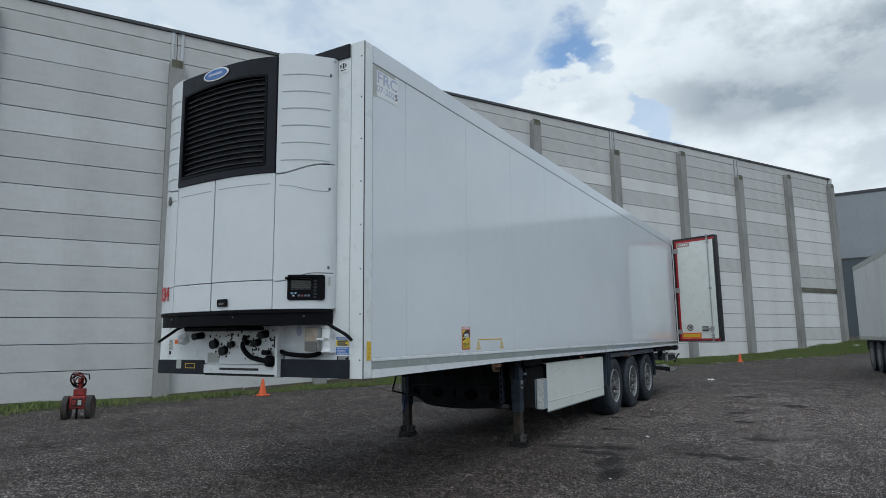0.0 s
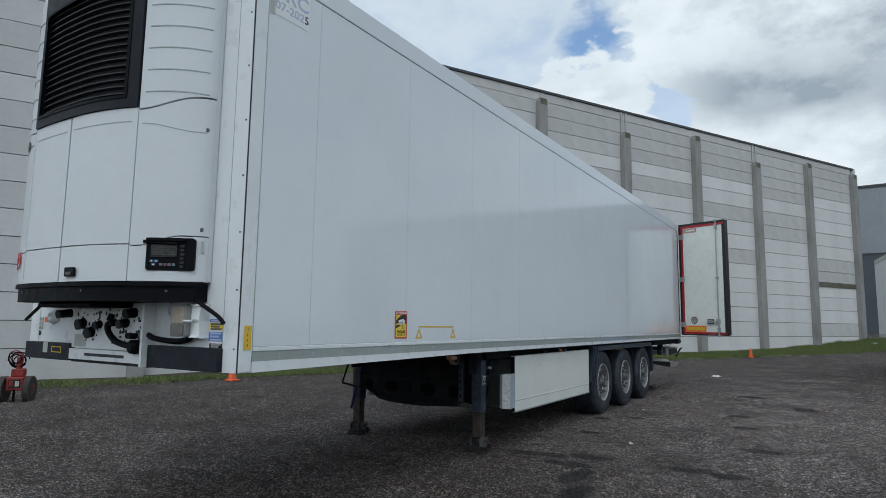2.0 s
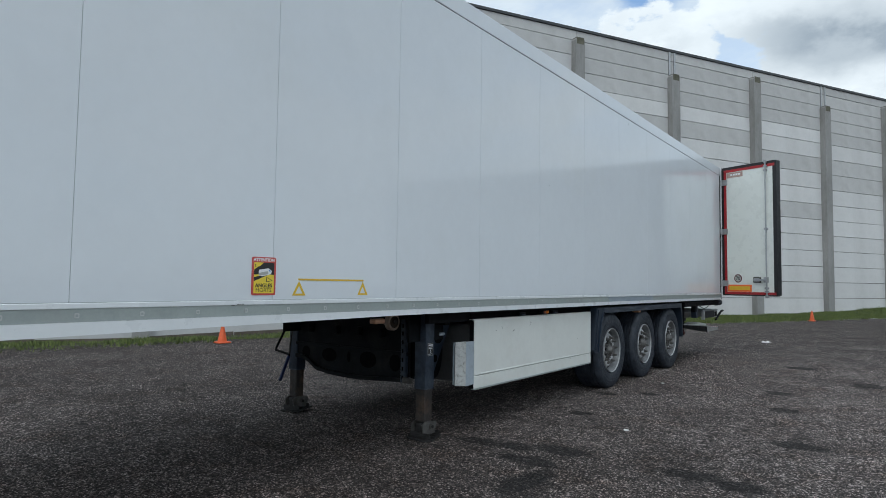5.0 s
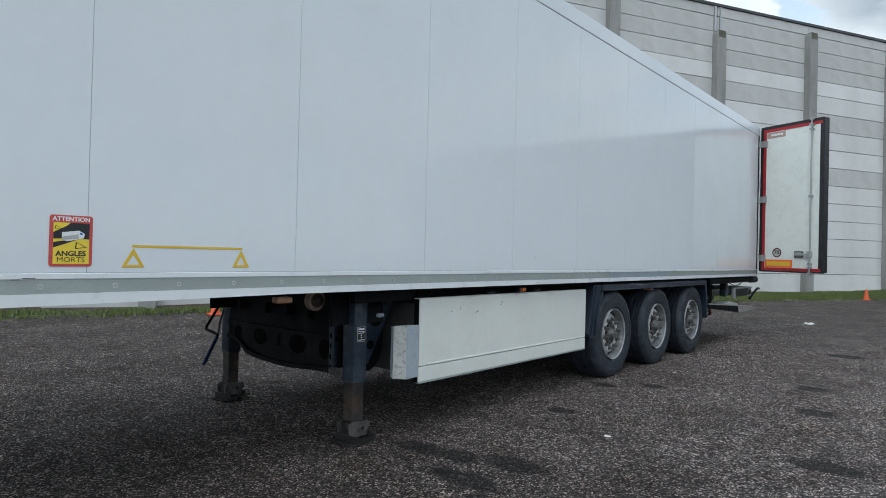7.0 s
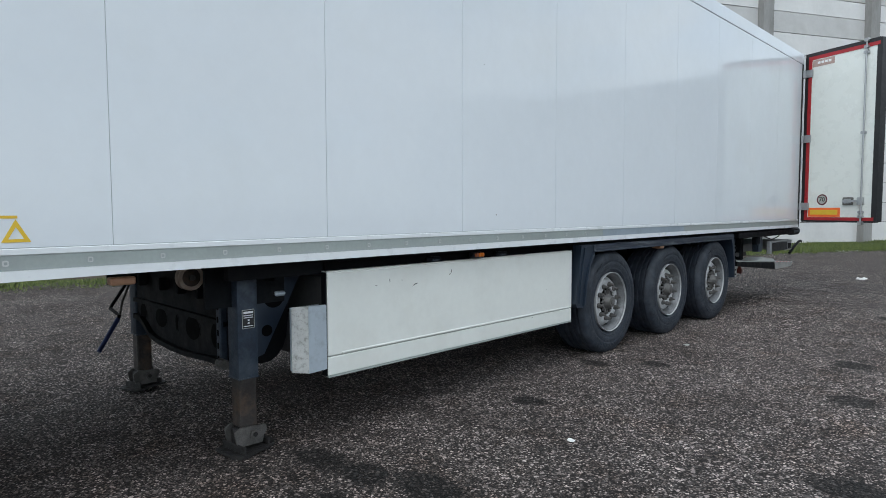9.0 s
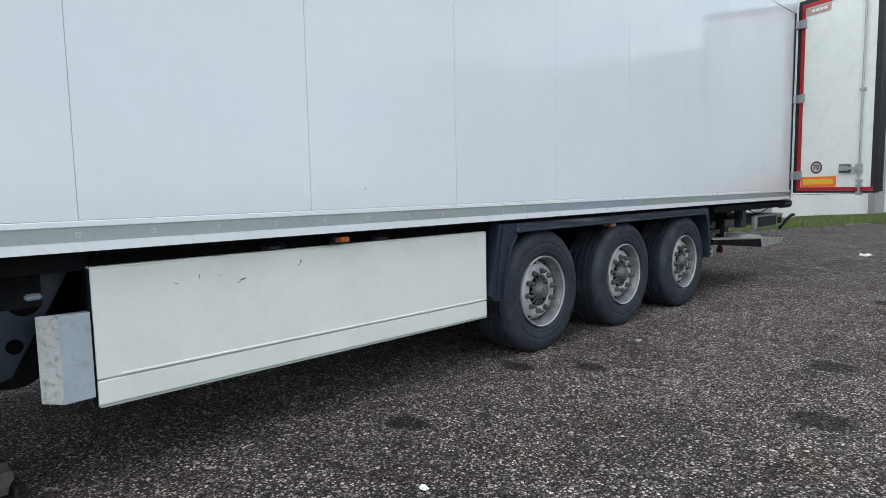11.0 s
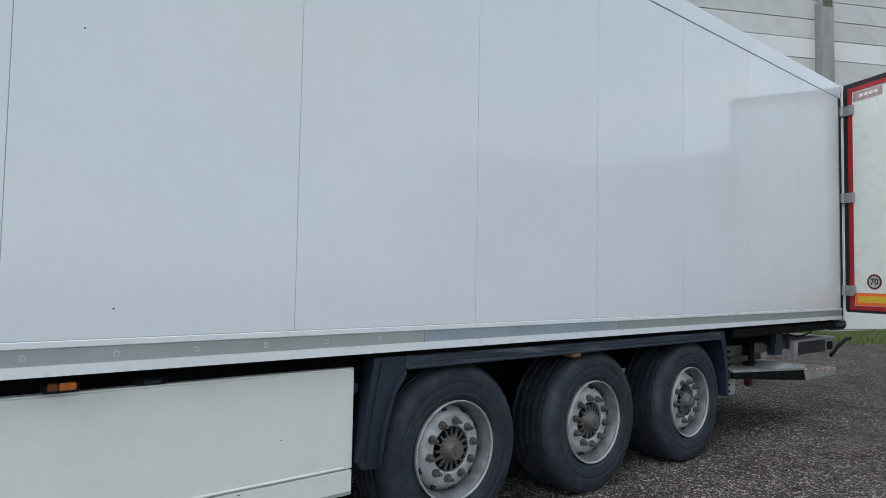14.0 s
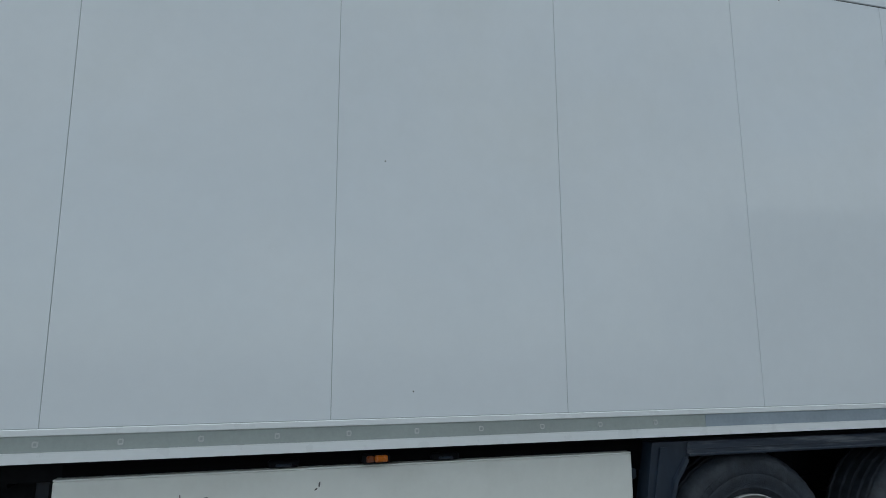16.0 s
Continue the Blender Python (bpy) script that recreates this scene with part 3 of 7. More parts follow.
def make_warehouse():
    wh = tagged(new("wall_north"), "long pale concrete panel warehouse wall with pillars", "warehouse wall", kind="structure")
    wh.location = WALL_P
    first, last = -3, 8
    s0, s1 = first * BAY, last * BAY + 0.4
    part("core", P(rect(s0, s1, -0.7, ROOF_Z), -0.25, WM @ Matrix.Translation((0, 0, -0.10))), M["plinth"], wh, "recessed dark joint backing")
    end = frame_of(WALL_P + WALL_U * s1, WM.to_3x3() @ Vector((0, 0, -1)), (0, 0, 1))
    part("end_wall", P(rect(0.36, 28, -0.7, ROOF_Z), -0.25, end), M["concrete_panel"], wh)
    part("end_trim", P(rect(-0.16, 0.36, -0.2, ROOF_Z + 0.06), 0.06, end), M["white"], wh, "white metal corner trim")
    bm = P(rect(s0, s1 + 0.1, ROOF_Z, ROOF_Z + 0.10), -0.42, WM @ Matrix.Translation((0, 0, 0.06)))
    part("roof_flashing", bm, M["flashing"], wh, "dark metal roof edge flashing")
    part("roof", P(rect(s0, s1, ROOF_Z - 0.2, ROOF_Z), -28.0, WM @ Matrix.Translation((0, 0, -0.4))), M["flashing"], wh)
    # straps over every second pillar, pillars, plinth
    for i in range(first, last + 1):
        short = i % 2 == 0
        if i == last:
            short = False
        top = 10.68 if short else 11.37
        o = [(i * BAY - 0.06, -0.7), (i * BAY + 0.40, -0.7), (i * BAY + 0.40, top - 0.10), (i * BAY + 0.34, top), (i * BAY + 0.0, top), (i * BAY - 0.06, top - 0.10)]
        pl = part("pillar", P(o, 0.30, WM @ Matrix.Translation((0, 0, -0.02))), M["pillar"], wh)
        part("pillar_cap", P(rect(i * BAY - 0.005, i * BAY + 0.345, top - 0.26, top + 0.015), 0.305, WM @ Matrix.Translation((0, 0, -0.02))), M["moss"], pl, "dark weathered pillar cap")
        if short:
            for du in (-0.02, 0.28):
                part("strap", P(rect(i * BAY + du, i * BAY + du + 0.09, top + 0.02, ROOF_Z - 0.02), 0.05, WM @ Matrix.Translation((0, 0, 0.002))), M["steel"], wh, "pale metal strap")
    return wh


warehouse = make_warehouse()


def make_far_hall():
    h = tagged(new("grey_industrial_hall"), "tall grey metal-clad hall with a darker base", "building")
    h.location = (22, 86, 0.5)
    rot = Matrix.Translation((0, 0, 0)) @ frame_of(Vector((-14.0, 80.0, 0)), (1.0, -0.10, 0), (0, 0, 1))
    for i in range(44):
        u = i * 1.6
        part("cladding_panel", P(rect(u, u + 1.594, 9.0, 15.9), -0.4, rot), M["cladding"], h)
    part("lower_wall", P(rect(0, 70, -0.5, 9.0), -0.35, rot), M["cladding_dark"], h, "dark blue-grey lower cladding")
    part("joint_band", P(rect(0, 70, 8.9, 9.12), 0.04, rot), M["flashing"], h)
    part("parapet", P(rect(-0.1, 70.1, 15.9, 16.2), -0.6, rot @ Matrix.Translation((0, 0, 0.08))), M["flashing"], h)
    part("body", P(rect(0.1, 69.9, -0.5, 15.8), -30, rot @ Matrix.Translation((0, 0, -0.45))), M["cladding_dark"], h)
    return h


make_far_hall()


# ---- the refrigerated trailer ----
XS, XF = -3.18, -5.74        # near and far side faces
Y0, Y1 = 4.50, 17.93         # front and rear
ZB, ZT = 1.128, 3.945        # underside of the rail, roof edge
ZF = 1.102                   # underside at the front, where the rail deepens
SEAMS = [4.615] + [5.115 + 1.1605 * i for i in range(11)] + [17.86]
trailer = thing("refrigerated_semi_trailer", (-4.46, 11.0, 0), "white refrigerated semi-trailer standing on its landing legs, rear door open", "semi-trailer")
SIDE = frame_of(Vector((XS, 0, 0)), (0, 1, 0), (0, 0, 1))      # u = y, v = z, out = +x
FRONT = frame_of(Vector((0, Y0, 0)), (1, 0, 0), (0, 0, 1))     # u = x, v = z, out = -y


def make_box():
    t = trailer
    # side skins, panel by panel, with a fine dark joint between
    for y0, y1 in zip(SEAMS, SEAMS[1:]):
        part("side_panel", B(XS - 0.03, XS - 0.001, y0 + 0.0012, y1 - 0.0012, 1.264, ZT - 0.167, bevel=0.0012), M["panel"], t)
        part("side_panel", B(XF, XF + 0.03, y0 + 0.0025, y1 - 0.0025, 1.264, ZT - 0.167), M["panel"], t)
    part("side_core", B(XS - 0.06, XS - 0.005, Y0 + 0.05, Y1 - 0.03, 1.2, ZT - 0.1), M["strip"], t)
    part("side_core", B(XF + 0.005, XF + 0.06, Y0 + 0.05, Y1 - 0.03, 1.2, ZT - 0.1), M["strip"], t)
    for x0, x1, out in ((XS - 0.05, XS + 0.004, 1), (XF - 0.004, XF + 0.05, -1)):
        part("roof_rail", B(x0, x1, Y0 + 0.115, Y1, ZT - 0.163, ZT, bevel=0.006, seg=2), M["panel"], t, "white roof edge rail")
        part("front_post", B(x0, x1, Y0 + 0.004, Y0 + 0.11, ZF, ZT, bevel=0.01, seg=2), M["white"], t, "white riveted corner post")
        part("rail_lip", B(x0, x1 - 0.001 * out, Y0 + 0.115, Y1 - 0.02, 1.234, 1.262, bevel=0.003), M["white"], t, "white upper rail band")
        part("rail_bottom", P([(Y0 + 0.115, ZF), (7.4, ZB), (Y1 - 0.02, ZB), (Y1 - 0.02, 1.170), (Y0 + 0.115, 1.170)], x1 - x0, SIDE @ Matrix.Translation((0, 0, x0 - XS))), M["white"], t, "white bottom rail")
    segs = ((Y0 + 0.115, 11.70, "strip"), (11.702, 13.50, "strip_blue"), (13.502, Y1 - 0.02, "strip"))
    for a, b, k in segs:
        st = part("rub_strip", B(XS - 0.04, XS - 0.002, a, b, 1.171, 1.233), M[k], t, "grey recessed lashing strip")
        if k == "strip" and a < 6:
            for i in range(23):
                y = 4.84 + 0.3125 * i
                if y < 11.6:
                    part("lashing_plate", P(rect(y - 0.011, y + 0.011, 1.190, 1.214, 0.006), 0.003, SIDE @ Matrix.Translation((0, 0, -0.002))), M["plate_pale"], st)
                    part("slot", P(rect(y - 0.006, y + 0.006, 1.196, 1.208, 0.002), 0.001, SIDE @ Matrix.Translation((0, 0, 0.001))), M["strip"], st)
    part("rub_strip", B(XF + 0.004, XF + 0.04, Y0 + 0.115, Y1 - 0.02, 1.171, 1.233), M["strip"], t)
    # dark line below the roof rail
    part("rail_joint", B(XS - 0.03, XS - 0.002, Y0 + 0.115, Y1, ZT - 0.1668, ZT - 0.1632), M["dark"], t)
    # front wall, corner post faces, dark front edge line
    part("front_wall", B(XF + 0.14, XS - 0.14, Y0, Y0 + 0.06, ZF, ZT - 0.005), M["white"], t, "white front bulkhead")
    for x0, x1 in ((XS - 0.138, XS - 0.004), (XF + 0.004, XF + 0.138)):
        part("front_corner", B(x0, x1, Y0 - 0.006, Y0 + 0.002, ZF, ZT, bevel=0.0025), M["white"], t, "white corner cover plate")
    part("corner_joint", B(XS - 0.006, XS + 0.0015, Y0 - 0.003, Y0 + 0.0035, ZF, ZT - 0.004), M["dark"], t)
    for i in range(8):
        z = 1.25 + 0.365 * i
        part("rivet", R((XS - 0.028, Y0 - 0.006, z), (XS - 0.028, Y0 - 0.010, z), 0.0065, 10), M["hub"], t)
    part("post_lip", B(XS - 0.145, XS - 0.139, Y0 - 0.004, Y0 + 0.01, ZF, ZT - 0.01), M["strip"], t)
    part("roof", B(XF + 0.04, XS - 0.04, Y0 + 0.05, Y1, ZT - 0.03, ZT + 0.02, bevel=0.012), M["white"], t, "white insulated roof")
    part("floor", B(XF + 0.05, XS - 0.05, Y0 + 0.05, Y1, 1.13, 1.25), M["steel"], t, "insulated load floor")
    # rear frame with the far door leaf closed
    part("rear_seal", B(XS - 0.09, XS + 0.004, Y1 + 0.001, Y1 + 0.014, ZB, ZT), M["gasket"], t, "dark rear corner seal")
    part("rear_frame", B(XS - 0.09, XS + 0.008, Y1 + 0.0145, Y1 + 0.06, ZB, ZT + 0.02, bevel=0.004), M["white"], t, "white rear corner post")
    part("rear_frame", B(XS - 0.06, XS - 0.005, Y1 + 0.051, Y1 + 0.07, ZB + 0.05, ZT - 0.05, bevel=0.004), M["steel"], t)
    part("rear_frame", B(XF, XF + 0.09, Y1, Y1 + 0.05, ZB, ZT, bevel=0.006), M["steel"], t)
    part("rear_header", B(XF + 0.09, XS - 0.09, Y1, Y1 + 0.05, ZT - 0.12, ZT), M["steel"], t)
    part("rear_sill", B(XF + 0.09, XS - 0.09, Y1, Y1 + 0.05, ZB, 1.26), M["steel"], t)
    part("rear_door", B(XF + 0.10, XF + 1.26, Y1 + 0.02, Y1 + 0.10, 1.27, ZT - 0.13, bevel=0.01), M["door"], t, "white closed rear door leaf")


make_box()
# small chips and rub marks in the side skin
random.seed(21)
for y, z, r in ((10.135, 1.38, 0.005), (9.99, 2.486, 0.005), (12.445, 3.712, 0.007)):
    o = [(y + r * random.uniform(0.6, 1.1) * math.cos(k * math.tau / 7), z + r * random.uniform(0.6, 1.1) * math.sin(k * math.tau / 7)) for k in range(7)]
    part("paint_chip", P(o, 0.0006, SIDE), M["hub"], trailer, "small dark paint chip")


M["maroon"] = material("dark_maroon_film", (0.10, 0.014, 0.022), 0.4, 0, 0.1, 14)


def make_open_door():
    a = Vector((0.925, -0.38, 0)).normalized()
    D = frame_of(Vector((XS + 0.035, Y1 + 0.045, 0)), a, (0, 0, 1))  # out faces the yard in front
    W, z0, z1 = 1.165, 1.245, 3.915
    t = trailer
    door = part("rear_door", P(rect(0.105, W - 0.04, z0 + 0.05, z1 - 0.085), 0.006, D), M["door"], t, "white open rear door leaf with a dark red frame")
    part("door_core", P(rect(0.03, W - 0.02, z0 + 0.02, z1 - 0.02), -0.10, D @ Matrix.Translation((0, 0, -0.0005))), M["plastic_white"], door)
    for r in ((0.05, 0.105, z0, z1 - 0.03), (0.105, W, z0, z0 + 0.05), (0.105, W, z1 - 0.085, z1 - 0.03)):
        part("door_frame", P(rect(*r), 0.014, D), M["red"], door, "dark red frame profile")
    part("door_frame", P(rect(W - 0.04, W, z0 + 0.05, z1 - 0.085), 0.012, D), M["gasket"], door)
    part("gasket", P(rect(W, W + 0.035, z0 - 0.015, z1 + 0.02, 0.012), -0.13, D @ Matrix.Translation((0, 0, 0.012))), M["gasket"], door, "thick black rubber gasket")
    part("gasket", P(rect(0.0, W, z0 - 0.03, z0 - 0.002), -0.11, D @ Matrix.Translation((0, 0, 0.008))), M["gasket"], door)
    part("gasket", P(rect(0.0, W, z1 - 0.03, z1 + 0.025), -0.11, D @ Matrix.Translation((0, 0, 0.016))), M["gasket"], door)
    part("gasket", P(rect(-0.005, 0.05, z0 - 0.01, z1 - 0.03), -0.11, D @ Matrix.Translation((0, 0, 0.016))), M["gasket"], door)
    # lock rod with cams, brackets and handle
    u = 0.985
    q = lambda x, z, o: D @ Vector((x, z, o))
    part("lock_rod", R(q(u, z0 - 0.05, 0.035), q(u, z1 + 0.04, 0.035), 0.013, 12), M["steel"], door, "galvanised lock rod", True)
    for z in (z0 + 0.06, z0 + 0.13, z1 - 0.08, z1 - 0.16, 2.57):
        part("rod_bracket", P(rect(u - 0.032, u + 0.032, z - 0.02, z + 0.02, 0.008), 0.05, D @ Matrix.Translation((0, 0, 0.007))), M["steel"], door)
    for z in (z0 - 0.035, z1 + 0.02):
        part("lock_cam", P(rect(u - 0.03, u + 0.03, z - 0.025, z + 0.025, 0.01), 0.055, D), M["steel"], door, "lock cam")
    part("handle", P(rect(u - 0.05, u + 0.03, 1.49, 1.60, 0.01), 0.05, D @ Matrix.Translation((0, 0, 0.007))), M["steel"], door, "galvanised handle plate")
    part("handle_bar", P(rect(u - 0.27, u - 0.03, 1.525, 1.56, 0.008), 0.02, D @ Matrix.Translation((0, 0, 0.045))), M["steel"], door)
    bm = P(rect(u - 0.29, u - 0.13, 1.485, 1.605, 0.015), 0.018, D @ Matrix.Translation((0, 0, 0.007)))
    part("handle_recess", bm, M["smoked"], door, "dark grey handle latch")
    part("handle_grip", P(rect(u - 0.265, u - 0.155, 1.51, 1.58, 0.01), 0.012, D @ Matrix.Translation((0, 0, 0.026))), M["steel"], door)
    # hinges
    for z in (1.47, 2.57, 3.62):
        part("hinge", P(rect(-0.03, 0.13, z - 0.06, z + 0.06, 0.008), 0.022, D @ Matrix.Translation((0, 0, 0.012))), M["steel"], door, "galvanised hinge plate")
        part("hinge", B(XS + 0.002, XS + 0.04, Y1 - 0.03, Y1 + 0.05, z - 0.06, z + 0.06, bevel=0.005), M["steel"], door)
        part("hinge_pin", R((XS + 0.038, Y1 + 0.05, z - 0.075), (XS + 0.038, Y1 + 0.05, z + 0.075), 0.016), M["steel"], door)
    # speed disc, marker plate, maker's label
    O = D @ Matrix.Translation((0, 0, 0.007))
    disc = part("speed_sticker", P(oval(0.35, 1.575, 0.088, 0.088), 0.002, O), M["maroon"], door, "round 70 speed limit sticker")
    part("disc_face", P(oval(0.35, 1.575, 0.066, 0.066), 0.002, O @ Matrix.Translation((0, 0, 0.002))), M["grey_film"], door)
    part("disc_digits", lettering("70", 0.10, O @ Matrix.Translation((0.35, 1.575, 0.0045))), M["ink"], door)
    part("marker_plate", P(rect(0.115, 0.65, z0 + 0.055, z0 + 0.20), 0.003, O), M["orange"], door, "orange-red framed yellow marker plate")
    part("marker_field", P(rect(0.155, 0.61, z0 + 0.09, z0 + 0.165), 0.002, O @ Matrix.Translation((0, 0, 0.003))), M["yellow"], door)
    part("maker_label", P(rect(0.115, 0.48, z1 - 0.205, z1 - 0.10), 0.002, O), M["maker"], door, "faded maker's label")
    for k in range(4):
        part("label_bar", P(rect(0.20 + 0.06 * k, 0.245 + 0.06 * k, z1 - 0.165, z1 - 0.13), 0.0015, O @ Matrix.Translation((0, 0, 0.002))), M["white_film"], door)


M["maker"] = material("faded_maker_film", (0.42, 0.30, 0.26), 0.4, 0, 0.15, 12)
make_open_door()

# --- the refrigeration unit on the front wall ---
UC, UH = -4.45, 0.985


def unit_y(x, out=0.0):
    u = max(-1.0, min(1.0, (x - UC) / UH))
    bow = (1 - u ** 2.4) ** 0.8 if u > 0 else (1 - abs(u) ** 4.2) ** 0.5
    return Y0 - (0.07 + 0.355 * bow + 0.03 * (1 - u * u)) - out


def unit_panel(x0, x1, zlo, zhi, out=0.0, thick=0.03, n=14, ends=True):
    """A panel that follows the bowed front; zlo and zhi are heights or functions of x."""
    lo = zlo if callable(zlo) else (lambda x: zlo)
    hi = zhi if callable(zhi) else (lambda x: zhi)
    bm = bmesh.new()
    rows = []
    for i in range(n + 1):
        x = x0 + (x1 - x0) * i / n
        y = unit_y(x, out)
        rows.append([bm.verts.new((x, y, lo(x))), bm.verts.new((x, y, hi(x))), bm.verts.new((x, y + thick, hi(x))), bm.verts.new((x, y + thick, lo(x)))])
    for a, b in zip(rows, rows[1:]):
        for k in range(4):
            bm.faces.new((a[k], b[k], b[(k + 1) % 4], a[(k + 1) % 4]))
    bm.faces.new(rows[0][::-1])
    bm.faces.new(rows[-1])
    return bm


def make_unit():
    unit = thing("refrigeration_unit", (UC, 4.3, 1.66), "white and black front-mounted trailer refrigeration unit", "cooling unit")
    xl, xr = UC - UH, UC + UH
    bl, br = UC - 0.525, UC + 0.612      # black centre field
    top, mid, low, bot = 3.83, 2.80, 1.90, 1.665
    g = 0.0038
    ease = lambda x: (lambda q: q * q * (3 - 2 * q))(max(0.0, min(1.0, (abs(x - UC) - 0.66) / 0.28)))
    wave = lambda x: mid + 0.035 * math.sin(min(1.0, abs(x - UC) / UH * 1.0) * 3.0 - 2.1) - 0.01 + 0.055 * ease(x)
    lowline = lambda x: low - 0.01 + 0.065 * (lambda q: q * q * (3 - 2 * q))(max(0.0, min(1.0, (abs(x - UC) - 0.66) / 0.24)))
    # inner body that fills the volume
    bm = bmesh.new()
    prof = [(xl + 0.06, Y0 - 0.002)] + [(xl + 0.06 + (2 * UH - 0.12) * i / 24, unit_y(xl + 0.06 + (2 * UH - 0.12) * i / 24) + 0.04) for i in range(25)] + [(xr - 0.06, Y0 - 0.002)]
    prism(bm, prof, top - bot - 0.06, Matrix.Translation((0, 0, bot + 0.03)))
    part("body", bm, M["dark"], unit, smooth=True)
    for sx in (1, -1):
        xa, xb = (br + g, xr) if sx > 0 else (xl, bl - g)
        # gap under the column is widened so the dark body shows as its shadow
        part("side_column", unit_panel(xa, xb, lambda x: wave(x) + 0.009, lambda x: top + 0.015 - 0.05 * max(0, (abs(x - UC) - 0.75) / 0.22) ** 2), M["plastic_white"], unit, "white ribbed plastic column", True)
        part("side_cover", unit_panel(xa, xb, lambda x: lowline(x) + g, lambda x: wave(x) - g), M["plastic_white"], unit, "white plastic side cover", True)
        part("lower_cover", unit_panel(xa, xb, bot, lambda x: lowline(x) - g), M["plastic_white"], unit, "", True)
        sx0, sx1 = (xr - 0.05, xr) if sx > 0 else (xl, xl + 0.05)
        part("side_wall", B(sx0, sx1, Y0 - 0.041, Y0 - 0.003, bot, top - 0.03, bevel=0.004), M["plastic_white"], unit)
        for k, z in enumerate((3.685, 3.535, 3.385, 3.235, 3.085, 2.935)):
            a, b = (br + 0.04, xr - 0.012) if sx > 0 else (xl + 0.012, bl - 0.04)
            part("groove", unit_panel(a, b, lambda x, z=z: z - 0.034 - 0.010 * ((abs(x - UC) - 0.78) / 0.2) ** 2, lambda x, z=z: z - 0.026 - 0.010 * ((abs(x - UC) - 0.78) / 0.2) ** 2, 0.0035, 0.012, 40), M["strip"], unit)
        a, b = (br + 0.03, xr - 0.014) if sx > 0 else (xl + 0.014, bl - 0.03)
        part("groove", unit_panel(a, b, lambda x: mid - 0.115 - 0.05 * ease(x), lambda x: mid - 0.108 - 0.05 * ease(x), 0.0025, 0.012, 32), M["strip"], unit)
        for z in (3.66, 2.66, 2.0):
            xc = UC + sx * (UH - 0.012)
            part("latch", B(xc - 0.006, xc + 0.006, unit_y(xc) - 0.006, unit_y(xc) + 0.03, z - 0.013, z + 0.013, bevel=0.004), M["hub"], unit, "small metal latch")
    # two lower middle doors
    for xa, xb in ((bl, UC - g), (UC + g, br)):
        part("centre_door", unit_panel(xa + g, xb - g, low + g, mid - g), M["plastic_white"], unit, "white plastic access door", True)
        part("lower_cover", unit_panel(xa + g, xb - g, bot, low - g), M["plastic_white"], unit, "", True)
        part("groove", unit_panel(xa + 0.04, xb - 0.04, mid - 0.10, mid - 0.092, 0.0015, 0.012, 8), M["strip"], unit)
    # black surround with the grille opening
    gl, gr, gb, gt = UC - 0.475, UC + 0.532, mid + 0.075, 3.64
    arch = lambda x: gt + 0.05 * (1 - ((x - UC - 0.06) / 0.6) ** 2) * 0.6
    for a, b, lo_, hi_ in ((bl + g, gl, mid, top - 0.01), (gr, br - g, mid, top - 0.01), (gl, gr, mid, gb), (gl, gr, arch, top - 0.01)):
        part("grille_surround", unit_panel(a, b, lo_, hi_, 0.012, 0.045), M["surround"], unit, "dark grey plastic surround", True)
    part("grille_back", unit_panel(gl, gr, gb, arch, -0.045, 0.02), M["dark"], unit)
    for i in range(16):
        z = gb + 0.024 + i * 0.0488
        part("grille_slat", unit_panel(gl + 0.004, gr - 0.004, lambda x, z=z: z - 0.0015 + 0.012 * (1 - ((x - UC) / 0.6) ** 2), lambda x, z=z: z + 0.0035 + 0.012 * (1 - ((x - UC) / 0.6) ** 2), -0.006, 0.032, 12), M["slat"], unit)
    part("grille_frame", unit_panel(gl - 0.004, gl + 0.016, gb, lambda x: arch(x), 0.018, 0.04, 4), M["plastic_black"], unit)
    part("grille_frame", unit_panel(gr - 0.016, gr + 0.004, gb, lambda x: arch(x), 0.018, 0.04, 4), M["plastic_black"], unit)
    part("grille_frame", unit_panel(gl, gr, gb - 0.012, gb + 0.008, 0.018, 0.04), M["plastic_black"], unit)
    part("grille_frame", unit_panel(gl, gr, lambda x: arch(x) - 0.008, lambda x: arch(x) + 0.012, 0.018, 0.04), M["plastic_black"], unit)
    for cx, cz, sx, sz in ((gl, gb, 1, 1), (gr, gb, -1, 1), (gl, gt, 1, -1), (gr, gt, -1, -1)):
        part("grille_corner", unit_panel(min(cx, cx + sx * 0.07), max(cx, cx + sx * 0.07), *((cz, lambda x, cx=cx, cz=cz: cz + max(0.002, 0.07 - math.sqrt(max(0.0, 0.0049 - (0.07 - abs(x - cx)) ** 2)))) if sz > 0 else (lambda x, cx=cx, cz=cz: arch(x) - max(0.002, 0.07 - math.sqrt(max(0.0, 0.0049 - (0.07 - abs(x - cx)) ** 2))), arch)), 0.010, 0.03, 8), M["surround"], unit)
    part("top_cover", P([(x, unit_y(x) + 0.01) for x in [xl + 2 * UH * i / 24 for i in range(25)]] + [(xr, Y0 - 0.003), (xl, Y0 - 0.003)], 0.03, Matrix.Translation((0, 0, top - 0.035))), M["plastic_white"], unit)
    # maker's oval
    LM = frame_of(Vector((UC - 0.03, unit_y(UC) - 0.013, 3.765)), (1, 0, 0), (0, 0, 1))
    part("badge", P(oval(0, 0, 0.165, 0.056), 0.006, LM), M["white_film"], unit, "white-edged blue oval badge")
    part("badge_field", P(oval(0, 0, 0.145, 0.043), 0.004, LM @ Matrix.Translation((0, 0, 0.006))), M["badge_blue"], unit)
